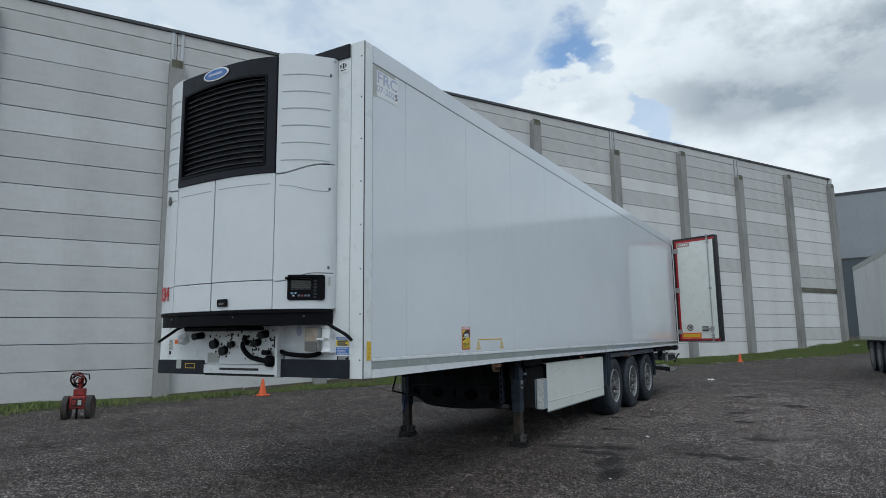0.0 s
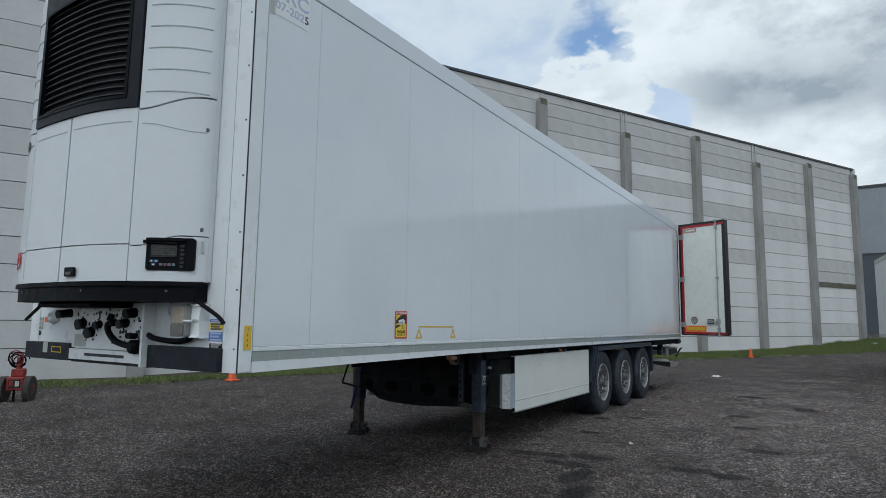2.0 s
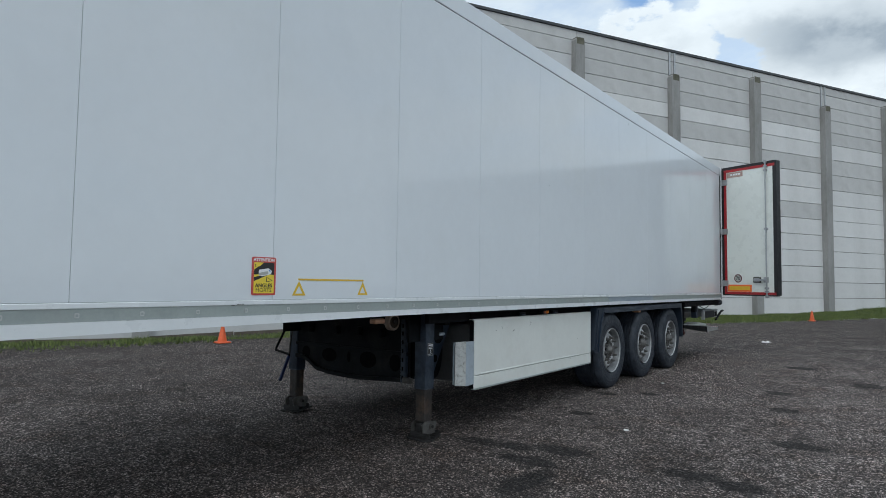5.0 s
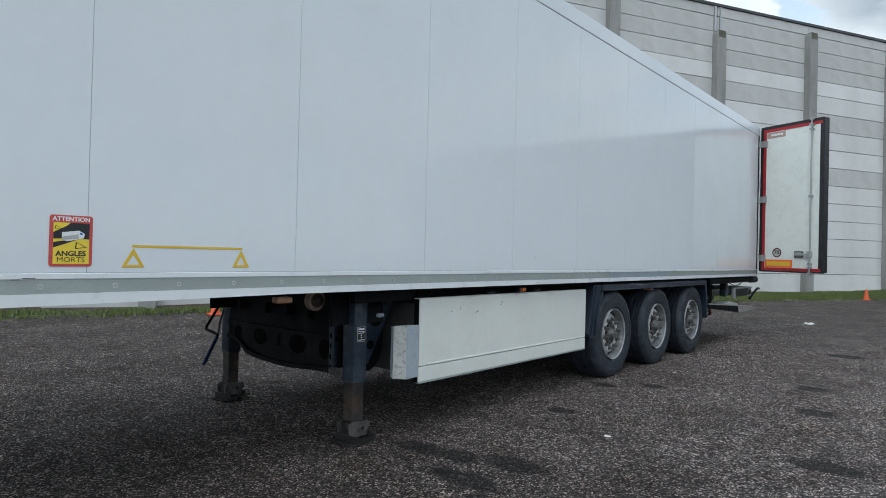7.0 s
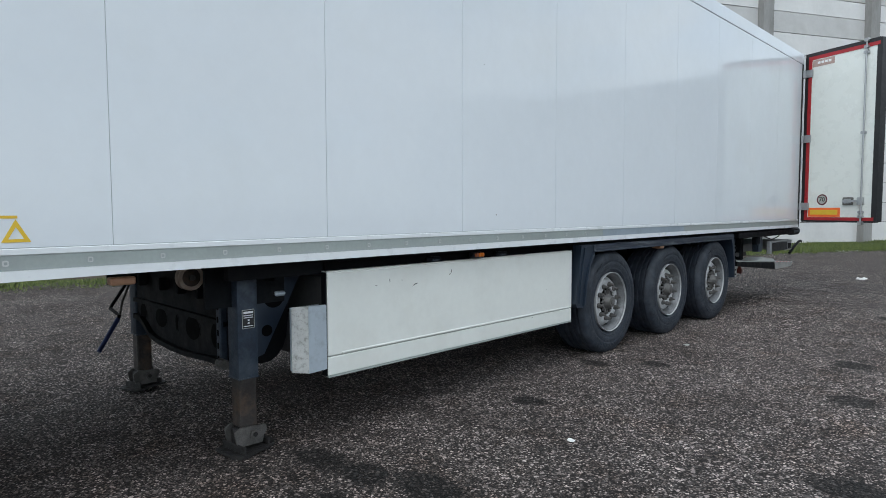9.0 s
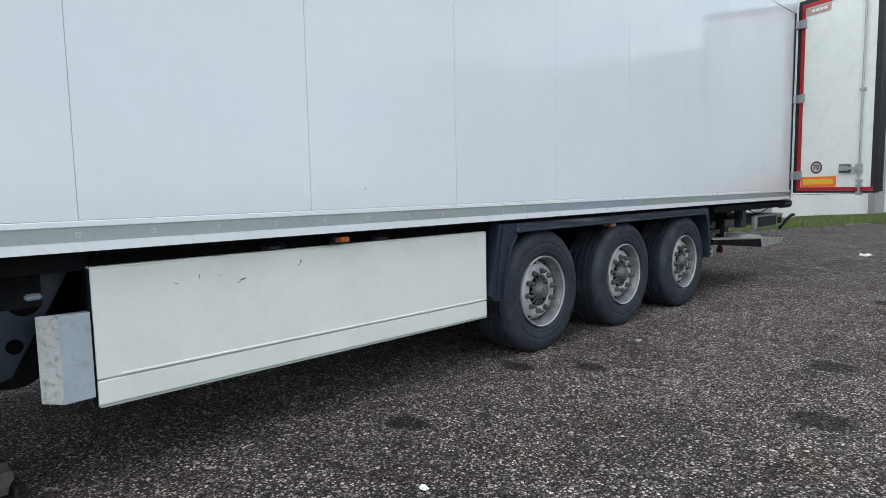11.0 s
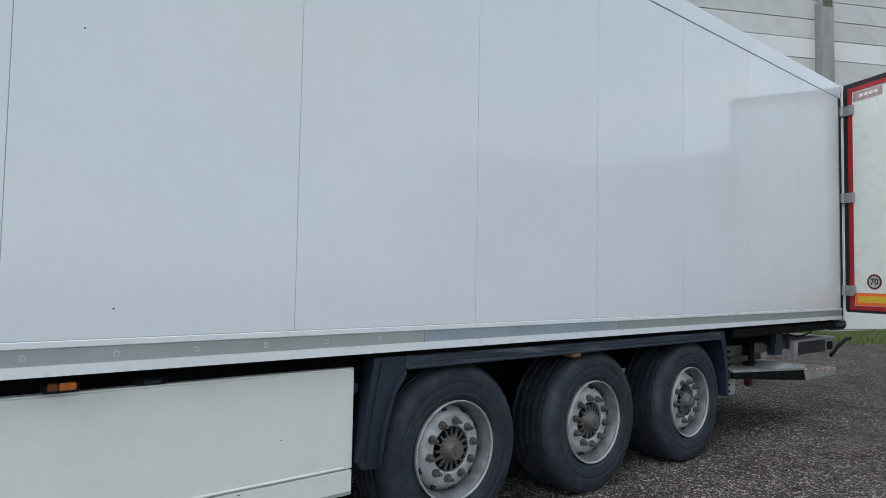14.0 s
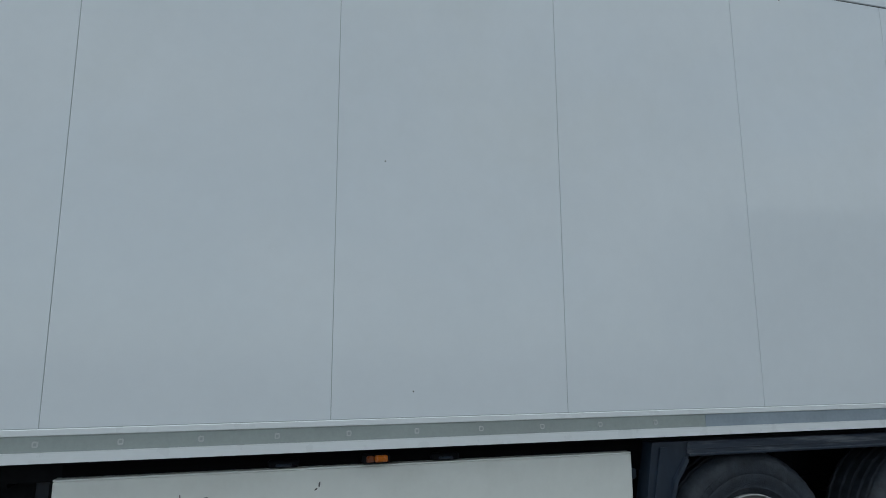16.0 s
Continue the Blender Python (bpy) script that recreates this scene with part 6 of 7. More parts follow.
def make_guards():
    t = trailer
    xo = XS - 0.02
    # front flap of the mudguard, bent to the wheel
    GM = frame_of(Vector((xo - 0.02, 0, 0)), (0, 1, 0), (0, 0, 1))
    g = part("mudguard", P([(11.31, 0.56), (11.335, 0.52), (11.425, 0.515), (11.445, 0.54), (11.475, 0.72), (11.53, 0.90), (11.60, 1.0), (11.64, 1.05), (11.64, 1.095), (11.40, 1.095), (11.36, 0.85)], -0.10, GM), M["guard"], t, "dark blue-grey plastic mudguard")
    part("guard_rib", P([(11.352, 0.56), (11.382, 0.56), (11.425, 0.85), (11.47, 1.07), (11.44, 1.07), (11.395, 0.85)], 0.014, GM), M["guard"], g)
    part("guard_edge", P([(11.423, 0.53), (11.443, 0.54), (11.473, 0.72), (11.528, 0.90), (11.598, 1.0), (11.585, 1.02), (11.508, 0.91), (11.452, 0.72)], 0.022, GM), M["guard"], g)
    # added black sheet stands for the shade in the recess by the flap
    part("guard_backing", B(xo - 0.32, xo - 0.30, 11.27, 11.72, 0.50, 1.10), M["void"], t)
    part("guard_bracket", B(xo - 0.16, xo - 0.11, 11.31, 11.36, 0.90, 0.99, bevel=0.01), M["guard"], t, "dark guard bracket")
    part("bracket_bolt", R((xo - 0.11, 11.335, 0.945), (xo - 0.10, 11.335, 0.945), 0.014, 10), M["guard"], t)
    part("guard_rail", B(xo - 0.30, xo, 11.60, 15.06, 1.02, 1.093, bevel=0.012), M["guard_rail"], t, "dark scuffed mudguard rail")
    part("rail_ridge", B(xo - 0.01, xo + 0.004, 11.61, 15.05, 1.056, 1.061, bevel=0.002), M["guard_rail"], t)
    part("rail_lip", B(xo - 0.02, xo + 0.008, 11.60, 15.06, 1.022, 1.036, bevel=0.004), M["guard"], t)
    part("guard_top", B(xo - 0.48, xo - 0.04, 11.6, 15.1, 1.04, 1.06), M["black"], t)
    part("guard_flap", P([(15.06, 1.095), (15.16, 1.095), (15.20, 0.95), (15.235, 0.75), (15.235, 0.50), (15.20, 0.50), (15.19, 0.72), (15.14, 0.92)], -0.42, GM), M["guard"], t, "ribbed black rear mud flap")
    for k in range(7):
        part("flap_rib", B(xo - 0.42, xo - 0.01, 15.235, 15.245, 0.53 + 0.06 * k, 0.55 + 0.06 * k), M["black"], t)
    part("axle_lamp", B(xo - 0.16, xo - 0.06, 13.08, 13.17, 0.985, 1.018, bevel=0.006), M["pale_amber"], t, "small pale marker lamp")
    part("axle_lamp", B(xo - 0.16, xo - 0.06, 14.10, 14.16, 0.985, 1.018, bevel=0.006), M["black"], t)


make_guards()


def make_rear():
    t = trailer
    part("rear_beam", B(XS - 0.14, XS - 0.02, 15.3, 18.10, 1.02, 1.10, bevel=0.01), M["black"], t, "black rear beam")
    part("buffer", R((XS - 0.08, 17.78, 1.06), (XS - 0.08, 18.10, 1.06), 0.065, 18), M["rubber"], t, "black rubber buffer", True)
    part("buffer", R((XF + 0.08, 17.78, 1.06), (XF + 0.08, 18.20, 1.06), 0.065, 18), M["rubber"], t, "", True)
    part("tail_bracket", B(XS - 0.22, XS - 0.12, 16.42, 16.58, 0.78, 1.08, bevel=0.012), M["guard"], t)
    part("tail_valve", B(XS - 0.16, XS - 0.08, 16.22, 16.34, 0.90, 1.02, bevel=0.012), M["chassis"], t, "dark valve block")
    lb = part("light_bar", B(XF + 0.1, XS - 0.06, 17.52, 17.82, 0.755, 0.93, bevel=0.012), M["steel"], t, "galvanised rear lamp bar")
    part("tail_lamp", B(XS - 0.30, XS - 0.055, 17.60, 17.78, 0.775, 0.88, bevel=0.01), M["plastic_black"], lb, "dark tail lamp")
    part("bar_side", B(XS - 0.09, XS - 0.048, 16.75, 17.54, 0.77, 0.90, bevel=0.006), M["dark"], lb)
    part("bar_top", B(XS - 0.12, XS - 0.045, 16.72, 17.82, 0.905, 0.925, bevel=0.004), M["steel"], lb)
    part("bar_end", B(XS - 0.10, XS - 0.045, 16.70, 16.78, 0.74, 0.92, bevel=0.006), M["steel"], lb)
    arm = bmesh.new()
    pipe(arm, [(XS - 0.08, 17.78, 0.70), (XS - 0.06, 17.95, 0.80), (XS - 0.05, 18.18, 0.88), (XS - 0.05, 18.30, 0.88)], 0.022, 8)
    part("lamp_arm", arm, M["plastic_black"], t, "black rubber lamp arm", True)
    SM = frame_of(Vector((XS - 0.05, 0, 0)), (0, 1, 0), (0, 0, 1))
    deck = lambda y: 0.715 - 0.062 * (y - 15.35)      # the platform hangs a little down towards its end
    st = part("tail_step", P([(15.35, deck(15.35)), (17.86, deck(17.86)), (17.86, deck(17.86) - 0.016), (15.35, deck(15.35) - 0.016)], -2.3, SM), M["step_grey"], t, "folded grey steel tail platform")
    part("step_side", P([(15.35, deck(15.35) - 0.017), (16.93, deck(16.93) - 0.017), (16.975, 0.485), (15.35, 0.640)], -0.03, SM), M["black"], st)
    part("step_end", P([(16.932, deck(16.932) - 0.017), (17.86, deck(17.86) - 0.017), (17.81, 0.488), (16.978, 0.485)], -0.02, SM), M["step_grey"], st, "pale steel end plate")
    for k in range(11):
        y = 16.96 + 0.08 * k
        part("step_stripe", P([(y, deck(y) - 0.013), (y + 0.04, deck(y + 0.04) - 0.013), (y + 0.04, deck(y + 0.04) - 0.001), (y, deck(y) - 0.001)], 0.003, SM), M["red_film" if k % 2 else "white_film"], st)
    part("hinge_plate", P([(16.35, deck(16.35)), (17.15, deck(17.15)), (17.10, deck(17.1) + 0.035), (16.62, deck(16.62) + 0.055)], -0.24, SM @ Matrix.Translation((0, 0, -0.06))), M["plate_pale"], st, "pale dusty hinge plate")
    part("step_link", B(XS - 0.4, XS - 0.36, 15.5, 16.6, deck(15.5) + 0.002, deck(15.5) + 0.06), M["foot"], st)
    part("flap_bracket", B(XS - 0.19, XS - 0.11, 15.31, 15.51, 0.47, 0.68, bevel=0.012), M["step_grey"], t, "grey sheet bracket below the flap")
    part("tail_tube", B(XS - 0.56, XS - 0.46, 15.3, 17.5, 0.75, 0.86, bevel=0.012), M["steel"], t, "galvanised tail tube")
    part("tail_hanger", B(XS - 0.42, XS - 0.34, 16.30, 16.42, 0.62, 1.08, bevel=0.01), M["chassis"], t)
    bm = bmesh.new()
    pipe(bm, curve_pts([(XS - 0.12, 16.6, 1.02), (XS - 0.10, 16.9, 0.96), (XS - 0.10, 17.2, 0.985), (XS - 0.11, 17.4, 1.03)]), 0.008, 6)
    part("tail_cable", bm, M["plastic_black"], t, "thin black cable", True)
    part("coupling_hook", R((XS - 0.32, 16.20, 0.66), (XS - 0.32, 16.22, 0.52), 0.024, 12), M["rust_red"], t, "rusty red coupling hook", True)
    part("hook_ball", R((XS - 0.35, 16.22, 0.495), (XS - 0.29, 16.22, 0.495), 0.04, 16), M["rust_red"], t, "", True)
    part("underrun", B(XF + 0.2, XS - 0.2, 17.4, 17.52, 0.50, 0.58, bevel=0.01), M["steel"], t)


M["step_grey"] = material("dusty_grey_steel", (0.30, 0.30, 0.29), 0.6, 0.1, 0.25, 6, 0.1, 60, (0.13, 0.12, 0.11), 0.7, 5)
M["rust_red"] = material("rusty_red_paint", (0.13, 0.03, 0.024), 0.6, 0.1, 0.3, 14)
make_rear()


# ---- second trailer at the edge of the yard ----
def make_other_trailer():
    o = thing("box_semi_trailer", (3.4, 23.5, 0.0), "white box semi-trailer with dirty streaks parked across the yard", "semi-trailer")
    u = Vector((0.09, -1.0, 0)).normalized()
    T = frame_of(Vector((1.53, 30.2, 0.02)), u, (0, 0, 1))  # u towards its front, out = -x side
    Z = Matrix.Translation
    for i in range(5):
        a = 0.06 + i * 2.66
        part("side_panel", P(rect(a + 0.005, a + 2.655, 1.22, 3.80), -0.03, T), M["other_white"], o)
    part("body", P(rect(0.03, 13.4, 1.15, 3.95), -2.5, T @ Z((0, 0, -0.032))), M["other_white"], o)
    part("roof_rail", P(rect(0, 13.4, 3.80, 3.97), -0.05, T @ Z((0, 0, 0.01))), M["grey_film"], o)
    part("bottom_rail", P(rect(0, 13.4, 1.10, 1.22), -0.05, T @ Z((0, 0, 0.01))), M["grey_film"], o)
    part("rear_post", P(rect(0, 0.06, 1.15, 3.95), -0.08, T @ Z((0, 0, 0.006))), M["white"], o)
    part("chassis", P(rect(0.4, 13.0, 0.7, 1.10), -2.2, T @ Z((0, 0, -0.15))), M["black"], o)
    for k in range(3):
        for side, d in ((0, -0.40), (1, -2.42)):
            c = T @ Vector((1.9 + 1.31 * k, 0.50, -0.05 if not side else -2.07))
            e = T @ Vector((1.9 + 1.31 * k, 0.50, -0.40 if not side else -2.42))
            w = part("wheel", R(c, e, 0.52, 36), M["rubber"], o, "dark tyre", True)
            if not side:
                part("rim", R(c + (c - e).normalized() * 0.01, e, 0.29, 24), M["rim"], w, "", True)
    for x in (10.2,):
        for d in (-0.35, -2.0):
            a, b = T @ Vector((x, 0.0, d)), T @ Vector((x, 1.1, d))
            part("landing_leg", R(a, b, 0.07, 10), M["leg"], o)
    return o


M["other_white"] = material("streaked_white_panel", (0.66, 0.68, 0.68), 0.35, 0, 0.04, 1.5, 0.02, 20, (0.45, 0.46, 0.45), 0.5, 0.8, (1, 1, 0.3))
make_other_trailer()


# ---- small things in the yard ----
def make_cone(x, y, tilt=0.0):
    z = ground_z(x, y)
    c = thing("traffic_cone", (x, y, z), "orange plastic traffic cone standing on the yard edge", "traffic cone", "traffic cones")
    part("base", B(x - 0.14, x + 0.14, y - 0.14, y + 0.14, z, z + 0.035, bevel=0.012), M["cone"], c)
    bm = bmesh.new()
    rod(bm, (x, y, z + 0.035), (x, y, z + 0.41), 0.10, 20, 0.026)
    part("cone", bm, M["cone"], c, "", True)
    part("tip", R((x, y, z + 0.41), (x, y, z + 0.425), 0.028, 14, 0.02), M["cone"], c, "", True)
    return c


make_cone(-12.15, 11.9)
make_cone(-3.17, 33.7)


M["cart_rim"] = material("dusty_brown_red_rim", (0.075, 0.022, 0.018), 0.6, 0, 0.3, 14, 0.1, 60, (0.06, 0.05, 0.045), 0.6, 12)

M["cart_tyre"] = material("muddy_brown_black_tyre", (0.035, 0.030, 0.027), 0.8, 0, 0.3, 14, 0.3, 60, (0.085, 0.07, 0.058), 0.7, 8)


def make_cart():
    x, y = -11.97, 7.21
    c = thing("two_wheel_cart", (x, y, 0), "weathered red two-wheeled trailer mover with a hose frame", "cart")
    m = Matrix.Translation((x, y, ground_z(x, y))) @ Matrix.Rotation(radians(48), 4, "Z") @ Matrix.Diagonal((0.60, 0.60, 0.82, 1))

    def q(a, b, z):
        return m @ Vector((a, b, z))

    bm = bmesh.new()
    box(bm, -0.22, 0.22, -0.20, 0.20, 0.22, 0.50, bevel=0.02, m=m)
    part("body", bm, M["cart_red"], c, "red steel body")
    bm = bmesh.new()
    box(bm, -0.15, 0.15, -0.215, -0.20, 0.28, 0.45, bevel=0.004, m=m)
    part("recess", bm, M["dark"], c)
    for a in (-0.08, 0.07):
        bm = bmesh.new()
        box(bm, a - 0.05, a + 0.05, -0.225, -0.212, 0.31, 0.42, bevel=0.004, m=m)
        part("badge", bm, M["cart_red" if a < 0 else "grey_film"], c)
    bm = bmesh.new()
    box(bm, -0.16, 0.16, -0.05, 0.20, 0.50, 0.66, bevel=0.02, m=m)
    part("upper_box", bm, M["cart_red"], c)
    for s in (-1, 1):
        bm = bmesh.new()
        rod(bm, q(s * 0.25, 0, 0.23), q(s * 0.40, 0, 0.23), 0.23, 28)
        w = part("wheel", bm, M["cart_tyre"], c, "worn grey-black tyre", True)
        bm = bmesh.new()
        rod(bm, q(s * 0.24, 0, 0.24), q(s * 0.41, 0, 0.24), 0.10, 16)
        part("rim", bm, M["cart_rim"], w, "dusty brown-red rim", True)
    bm = bmesh.new()
    rod(bm, q(0, -0.18, 0.0), q(0, -0.18, 0.25), 0.02, 8)
    part("stand", bm, M["black"], c)
    bm = bmesh.new()
    rod(bm, q(0, 0.05, 0.6), q(0.02, 0.05, 0.9), 0.05, 12)
    part("column", bm, M["cart_red"], c)
    random.seed(3)
    for k in range(5):
        r = 0.12 + 0.02 * k
        cx, cz = random.uniform(-0.1, 0.1), 0.86 + random.uniform(-0.05, 0.06)
        pts = [q(cx + r * math.cos(a), 0.02 * k - 0.05, cz + r * 0.75 * math.sin(a)) for a in [i * math.tau / 14 for i in range(15)]]
        bm = bmesh.new()
        pipe(bm, pts, 0.011, 6)
        part("hose_loop", bm, M["cart_red" if k % 2 else "black"], c, "", True)
    bm = bmesh.new()
    pipe(bm, [q(-0.24, 0, 0.98), q(-0.27, 0, 0.84), q(-0.14, 0, 0.74), q(0.0, 0, 0.70)], 0.013, 6)
    part("handlebar", bm, M["black"], c, "", True)
    bm = bmesh.new()
    pipe(bm, [q(-0.24, 0, 0.98), q(-0.05, 0, 1.0), q(0.24, 0, 0.98), q(0.26, 0, 0.86)], 0.013, 6)
    part("handlebar", bm, M["black"], c, "", True)


make_cart()


def make_litter():
    random.seed(21)
    for x, y, s in ((-2.85, 21.15, 0.16), (-2.2, 9.68, 0.035), (-2.83, 12.81, 0.045), (-1.95, 6.9, 0.02), (2.2, 47.5, 0.4)):
        z = ground_z(x, y) + 0.004
        bm = bmesh.new()
        o = [(s * random.uniform(0.55, 1.0) * math.cos(k * math.tau / 9), s * random.uniform(0.4, 0.8) * math.sin(k * math.tau / 9)) for k in range(9)]
        lo = [bm.verts.new((x + a, y + b, z + random.uniform(0, s * 0.18))) for a, b in o]
        hi = [bm.verts.new((x + a * 0.8, y + b * 0.8, z + s * 0.12 + random.uniform(0, s * 0.25))) for a, b in o]
        ctr = bm.verts.new((x, y, z + s * 0.2))
        for i in range(9):
            j = (i + 1) % 9
            bm.faces.new((lo[i], lo[j], hi[j], hi[i]))
            bm.faces.new((hi[i], hi[j], ctr))
        solo("litter_scrap", bm, M["grey_film" if s == 0.045 else "paper"], "crumpled white scrap lying on the gravel", "litter", "litter scraps")


make_litter()


def scatter(name, mat, label, category, pts, sizes, seed, flat=0.6):
    """Small angular stones joined into one mesh."""
    rng = np.random.default_rng(seed)
    n = len(pts)
    base = np.array([(1, 0, 0), (0.2, 0.95, 0.1), (-0.9, 0.35, -0.05), (-0.55, -0.8, 0.1), (0.55, -0.75, -0.1), (0.05, 0.05, 0.8)], float)
    tri = np.array([(0, 1, 5), (1, 2, 5), (2, 3, 5), (3, 4, 5), (4, 0, 5)])
    jit = base[None] + rng.uniform(-0.25, 0.25, (n, 6, 3))
    ang = rng.uniform(0, 2 * np.pi, n)
    ca, sa = np.cos(ang)[:, None], np.sin(ang)[:, None]
    v = np.empty_like(jit)
    st = rng.uniform(0.7, 1.3, n)[:, None]
    v[..., 0] = jit[..., 0] * ca * st - jit[..., 1] * sa
    v[..., 1] = jit[..., 0] * sa * st + jit[..., 1] * ca
    v[..., 2] = jit[..., 2] * flat
    v *= sizes[:, None, None]
    v += pts[:, None, :]
    faces = (tri[None] + 6 * np.arange(n)[:, None, None]).reshape(-1, 3)
    me = bpy.data.meshes.new(name)
    me.vertices.add(6 * n)
    me.vertices.foreach_set("co", v.reshape(-1))
    me.loops.add(faces.size)
    me.loops.foreach_set("vertex_index", faces.reshape(-1))
    me.polygons.add(len(faces))
    me.polygons.foreach_set("loop_start", np.arange(0, faces.size, 3))
    me.update(calc_edges=True)
    me.materials.append(mat)
    return tagged(new(name, me), label, category, kind="stuff")


def make_gravel():
    rng = np.random.default_rng(4)
    for name, mat, n, lo, hi, seed, x0, x1, y0, y1 in (
            ("gravel", M["pebble"], 230000, 0.004, 0.012, 1, -7.5, 4.5, 2.0, 24.0), ("pale_gravel", M["pebble_pale"], 15000, 0.004, 0.011, 2, -8.5, 6.0, 2.0, 28.0),
            ("coarse_gravel", M["pebble"], 170000, 0.008, 0.016, 3, -20.0, 15.0, 3.0, 48.0)):
        # thinning out gradually away from the trailer
        u, v = rng.uniform(-1, 1, n), rng.uniform(0, 1, n)
        x = 0.5 * (x0 + x1) + 0.5 * (x1 - x0) * u * (0.55 + 0.45 * rng.uniform(0, 1, n) ** 0.5)
        y = y0 + (y1 - y0) * v ** 1.25 * (0.5 + 0.5 * rng.uniform(0, 1, n) ** 0.5)
        z = np.array([ground_z(a, b) for a, b in zip(x, y)]) - 0.001
        scatter(name, mat, "loose " + {"pale_gravel": "pale", "gravel": "dark"}.get(name, "coarse dark") + " gravel stones over the yard", "gravel", np.stack([x, y, z], 1), rng.uniform(lo, hi, n), seed)


make_gravel()


def verge_width(s):
    """How far the grass reaches out from the warehouse wall, s metres along it."""
    return np.interp(s, (-6.0, -2.0, 1.0, 4.0, 8.0, 24.0), (6.6, 6.0, 5.1, 4.3, 3.6, 3.0))


def make_grass():
    rng = np.random.default_rng(9)
    U, N = np.array(WALL_U), np.array((WM.to_3x3() @ Vector((0, 0, 1))))
    P0 = np.array(WALL_P)
    # soil strip
    bm = bmesh.new()
    prev = None
    for i in range(120):
        s = -18 + i * 0.55
        w = float(verge_width(s)) - 0.1 + 0.15 * math.sin(i * 0.7) + 0.12 * math.sin(i * 1.9)
        row = []
        for d, h in ((-0.3, 0.05), (0.27 * w, 0.045), (0.53 * w, 0.04), (0.77 * w, 0.03), (w, 0.006)):
            p = P0 + U * s + N * d
            row.append(bm.verts.new((p[0], p[1], ground_z(p[0], p[1]) + h)))
        if prev:
            for k in range(4):
                bm.faces.new((prev[k], prev[k + 1], row[k + 1], row[k]))
        prev = row
    solo("verge", bm, M["soil"], "strip of dark soil along the warehouse wall", "verge", kind="structure")
    n = 170000
    s = rng.uniform(-13, 43, n)
    tuft = rng.integers(0, 2600, n)
    ts, td = rng.uniform(-13, 43, 2600), rng.beta(1.15, 1.2, 2600) * 3.0
    s = np.where(rng.uniform(0, 1, n) < 0.6, ts[tuft] + rng.normal(0, 0.16, n), s)
    d = np.clip(np.where(s == 0, 0, np.where(np.abs(s - ts[tuft]) < 0.6, td[tuft] + rng.normal(0, 0.16, n), rng.beta(1.15, 1.25, n) * 2.8)), 0.0, 3.2)
    clump = np.sin(s * 1.7) * 0.5 + np.sin(s * 4.1 + 1) * 0.3 + rng.normal(0, 0.5, n)
    h = np.clip(0.055 + 0.05 * clump, 0.012, 0.20)
    far = np.clip((s - 32) / 7, 0, 1)
    h *= 1 + 1.5 * far
    base = P0 + U * s[:, None] + N * (d * verge_width(s) / 2.85 + 0.10)[:, None]
    base[:, 2] = np.array([ground_z(a, b) for a, b in base[:, :2]]) + 0.025
    ang = rng.uniform(0, 2 * np.pi, n)
    w = rng.uniform(0.008, 0.02, n)
    side = np.stack([np.cos(ang), np.sin(ang), 0 * ang], 1) * w[:, None]
    lean = rng.normal(0, 0.35, (n, 2)) * h[:, None]
    tip = base + np.stack([lean[:, 0], lean[:, 1], h], 1)
    v = np.stack([base - side, base + side, tip], 1)
    me = bpy.data.meshes.new("grass")
    me.vertices.add(3 * n)
    me.vertices.foreach_set("co", v.reshape(-1))
    me.loops.add(3 * n)
    me.loops.foreach_set("vertex_index", np.arange(3 * n))
    me.polygons.add(n)
    me.polygons.foreach_set("loop_start", np.arange(0, 3 * n, 3))
    me.update(calc_edges=True)
    me.materials.append(M["grass"])
    tagged(new("grass", me), "rough green grass and weeds along the wall", "grass", kind="stuff")


make_grass()


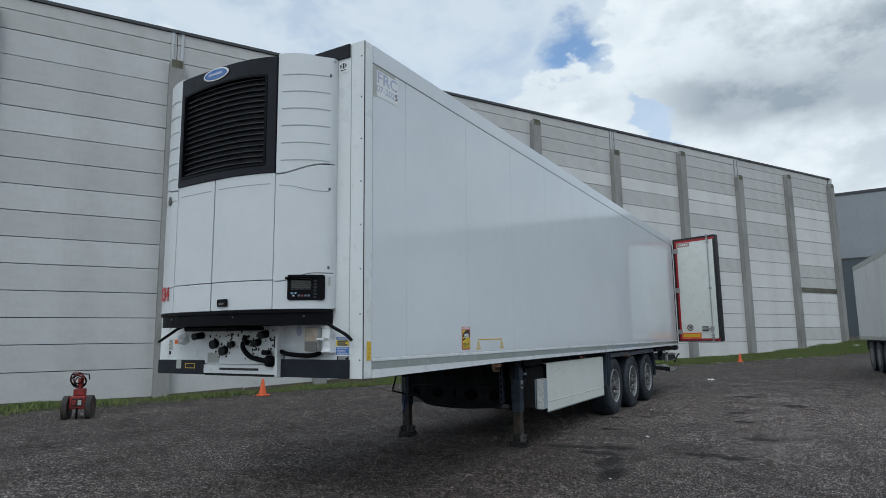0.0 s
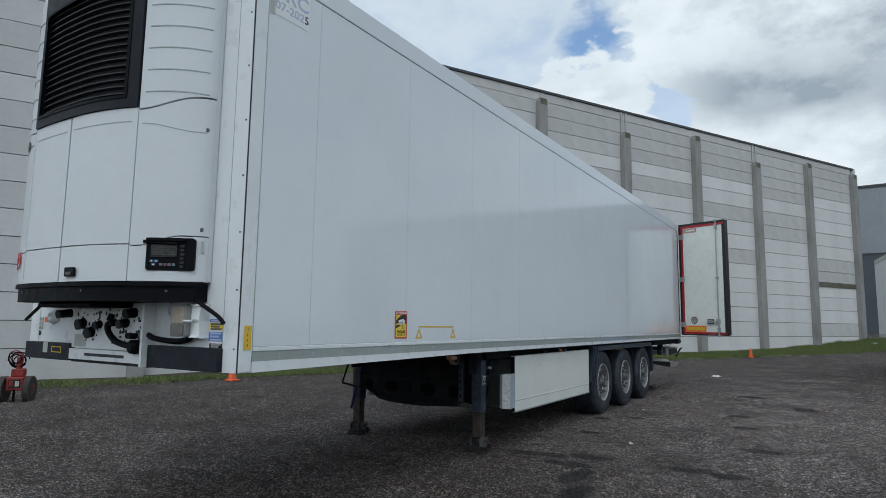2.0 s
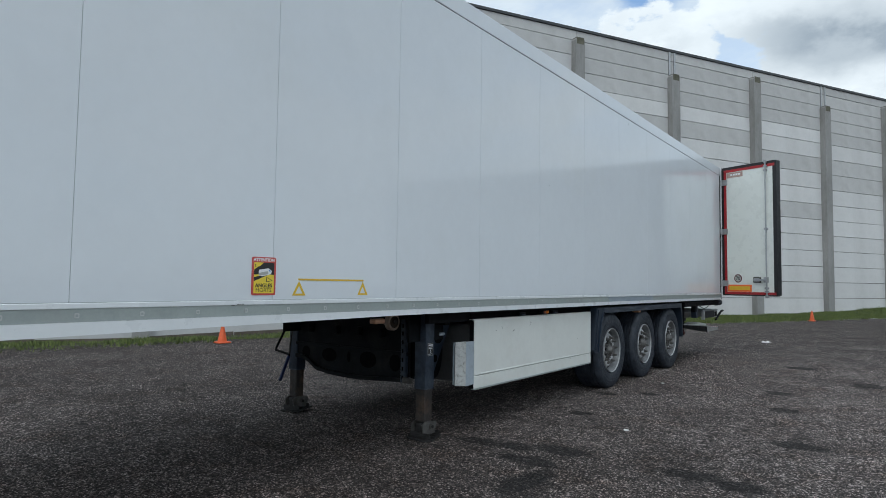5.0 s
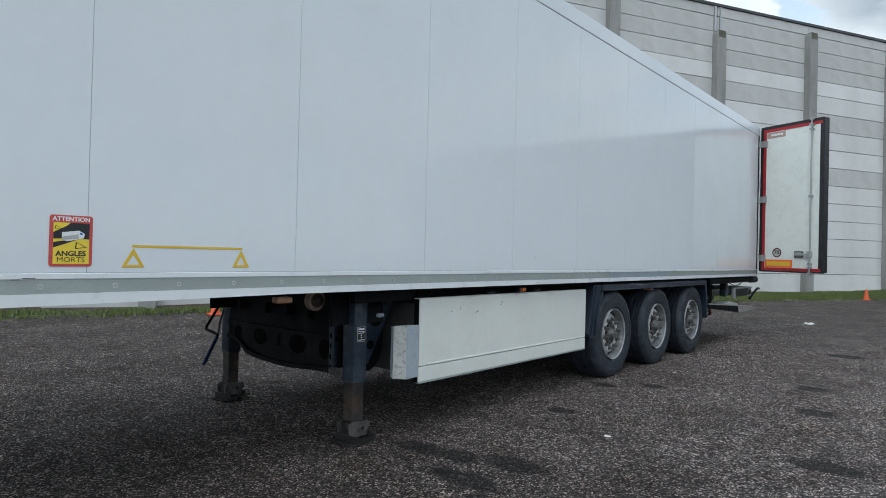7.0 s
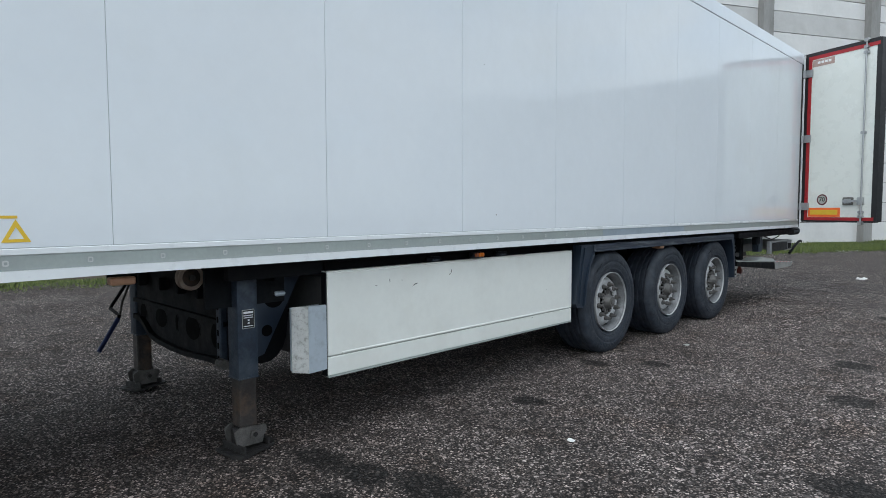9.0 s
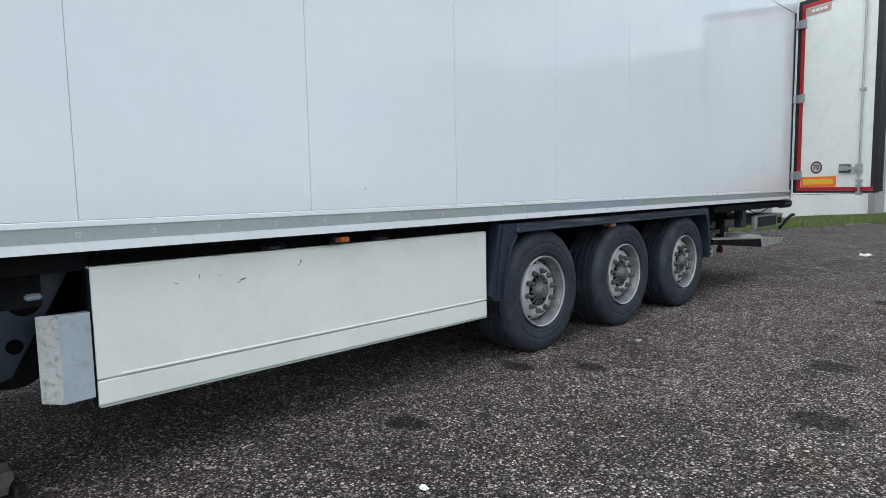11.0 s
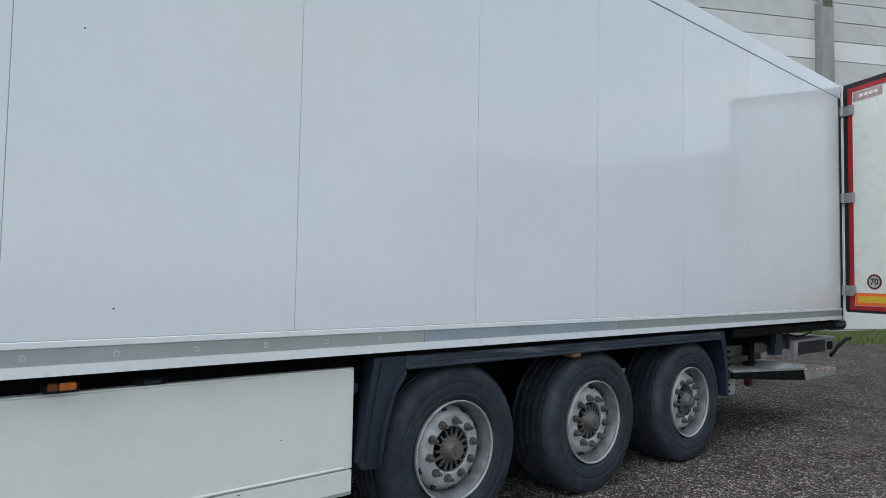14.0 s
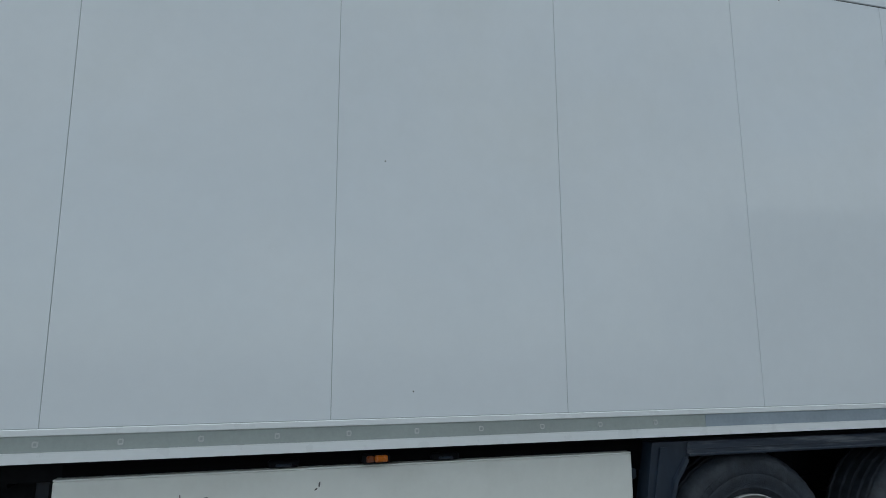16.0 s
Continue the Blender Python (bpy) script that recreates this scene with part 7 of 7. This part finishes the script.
def make_edging():
    random.seed(14)
    e = thing("verge_edging", WALL_P + WALL_U * 26 + WALL_N * 3.0, "broken pale concrete edging between gravel and grass", "edging")
    s = 20.5
    while s < 34:
        ln = random.uniform(0.5, 1.1)
        if random.random() < 0.45:
            d = 3.02 + random.uniform(-0.05, 0.05)
            p = WALL_P + WALL_U * s + WALL_N * d
            m = Matrix.Translation((p.x, p.y, ground_z(p.x, p.y))) @ WM.to_3x3().to_4x4()
            bm = bmesh.new()
            box(bm, 0, ln, -0.02, random.uniform(0.015, 0.035), -0.04, 0.04, bevel=0.01, m=m)
            part("edging_stone", bm, M["concrete_panel"], e)
        s += ln + random.uniform(0.02, 0.3)


make_edging()


def make_base_boards():
    """Weathered boards along the foot of the warehouse wall."""
    for i in range(-3, 4):
        for k in range(2):
            a, b = i * BAY + 0.36 + k * 2.40, i * BAY + 0.36 + k * 2.40 + 2.37
            za, zb = verge_z(a), verge_z(b)
            part("base_board", P([(a, za - 0.05), (b, zb - 0.05), (b, zb + 0.17 - 0.02 * k), (a, za + 0.17 - 0.02 * k)], 0.05 + 0.015 * k, WM @ Matrix.Translation((0, 0, 0.012))), M["plinth"], warehouse, "weathered brown base board")


make_base_boards()


# ---- wall panels of the warehouse, piece by piece ----
def make_wall_panels():
    shared = {}
    left = [-0.65] + [0.548 + ROW * k for k in range(13)] + [10.73, 11.35, ROOF_Z]
    # from the fourth bay on the upper courses are narrower
    right = [-0.65, 0.13] + [0.92 + 0.79 * k for k in range(10)] + [8.80, 9.45, 10.09, 10.73, 11.36, ROOF_Z]
    random.seed(2)
    for i in range(-3, 8):
        rows = right if i >= 3 else left
        for r in range(len(rows) - 1):
            h = rows[r + 1] - rows[r]
            dirty = rows[r] > 10.6 or (rows[r] > 9.4 and i >= 3) or (i >= 3 and random.random() < 0.13)
            mat = M["concrete_dirty" if dirty else "concrete_light" if i >= 3 else "concrete_panel"]
            key = (mat.name, round(h, 3))
            if key not in shared:
                bm = bmesh.new()
                box(bm, 0.012, BAY - 0.012, 0.011, h - 0.011, -0.10, 0.0, bevel=0.006)
                shared[key] = finish(bm, "wall_panel", mat)
            ob = new("wall_panel", shared[key])
            ob.parent = warehouse
            ob.matrix_parent_inverse = Matrix.Translation(warehouse.location).inverted()
            dz = random.uniform(-0.006, 0.006)
            ob.matrix_basis = WM @ Matrix.Translation((i * BAY + 0.17, rows[r], dz))


make_wall_panels()
part("mossy_beam", P(rect(7 * BAY + 0.41, 8 * BAY - 0.07, 3.92, 4.22), 0.035, WM @ Matrix.Translation((0, 0, 0.008))), M["moss"], warehouse, "dark mossy beam")
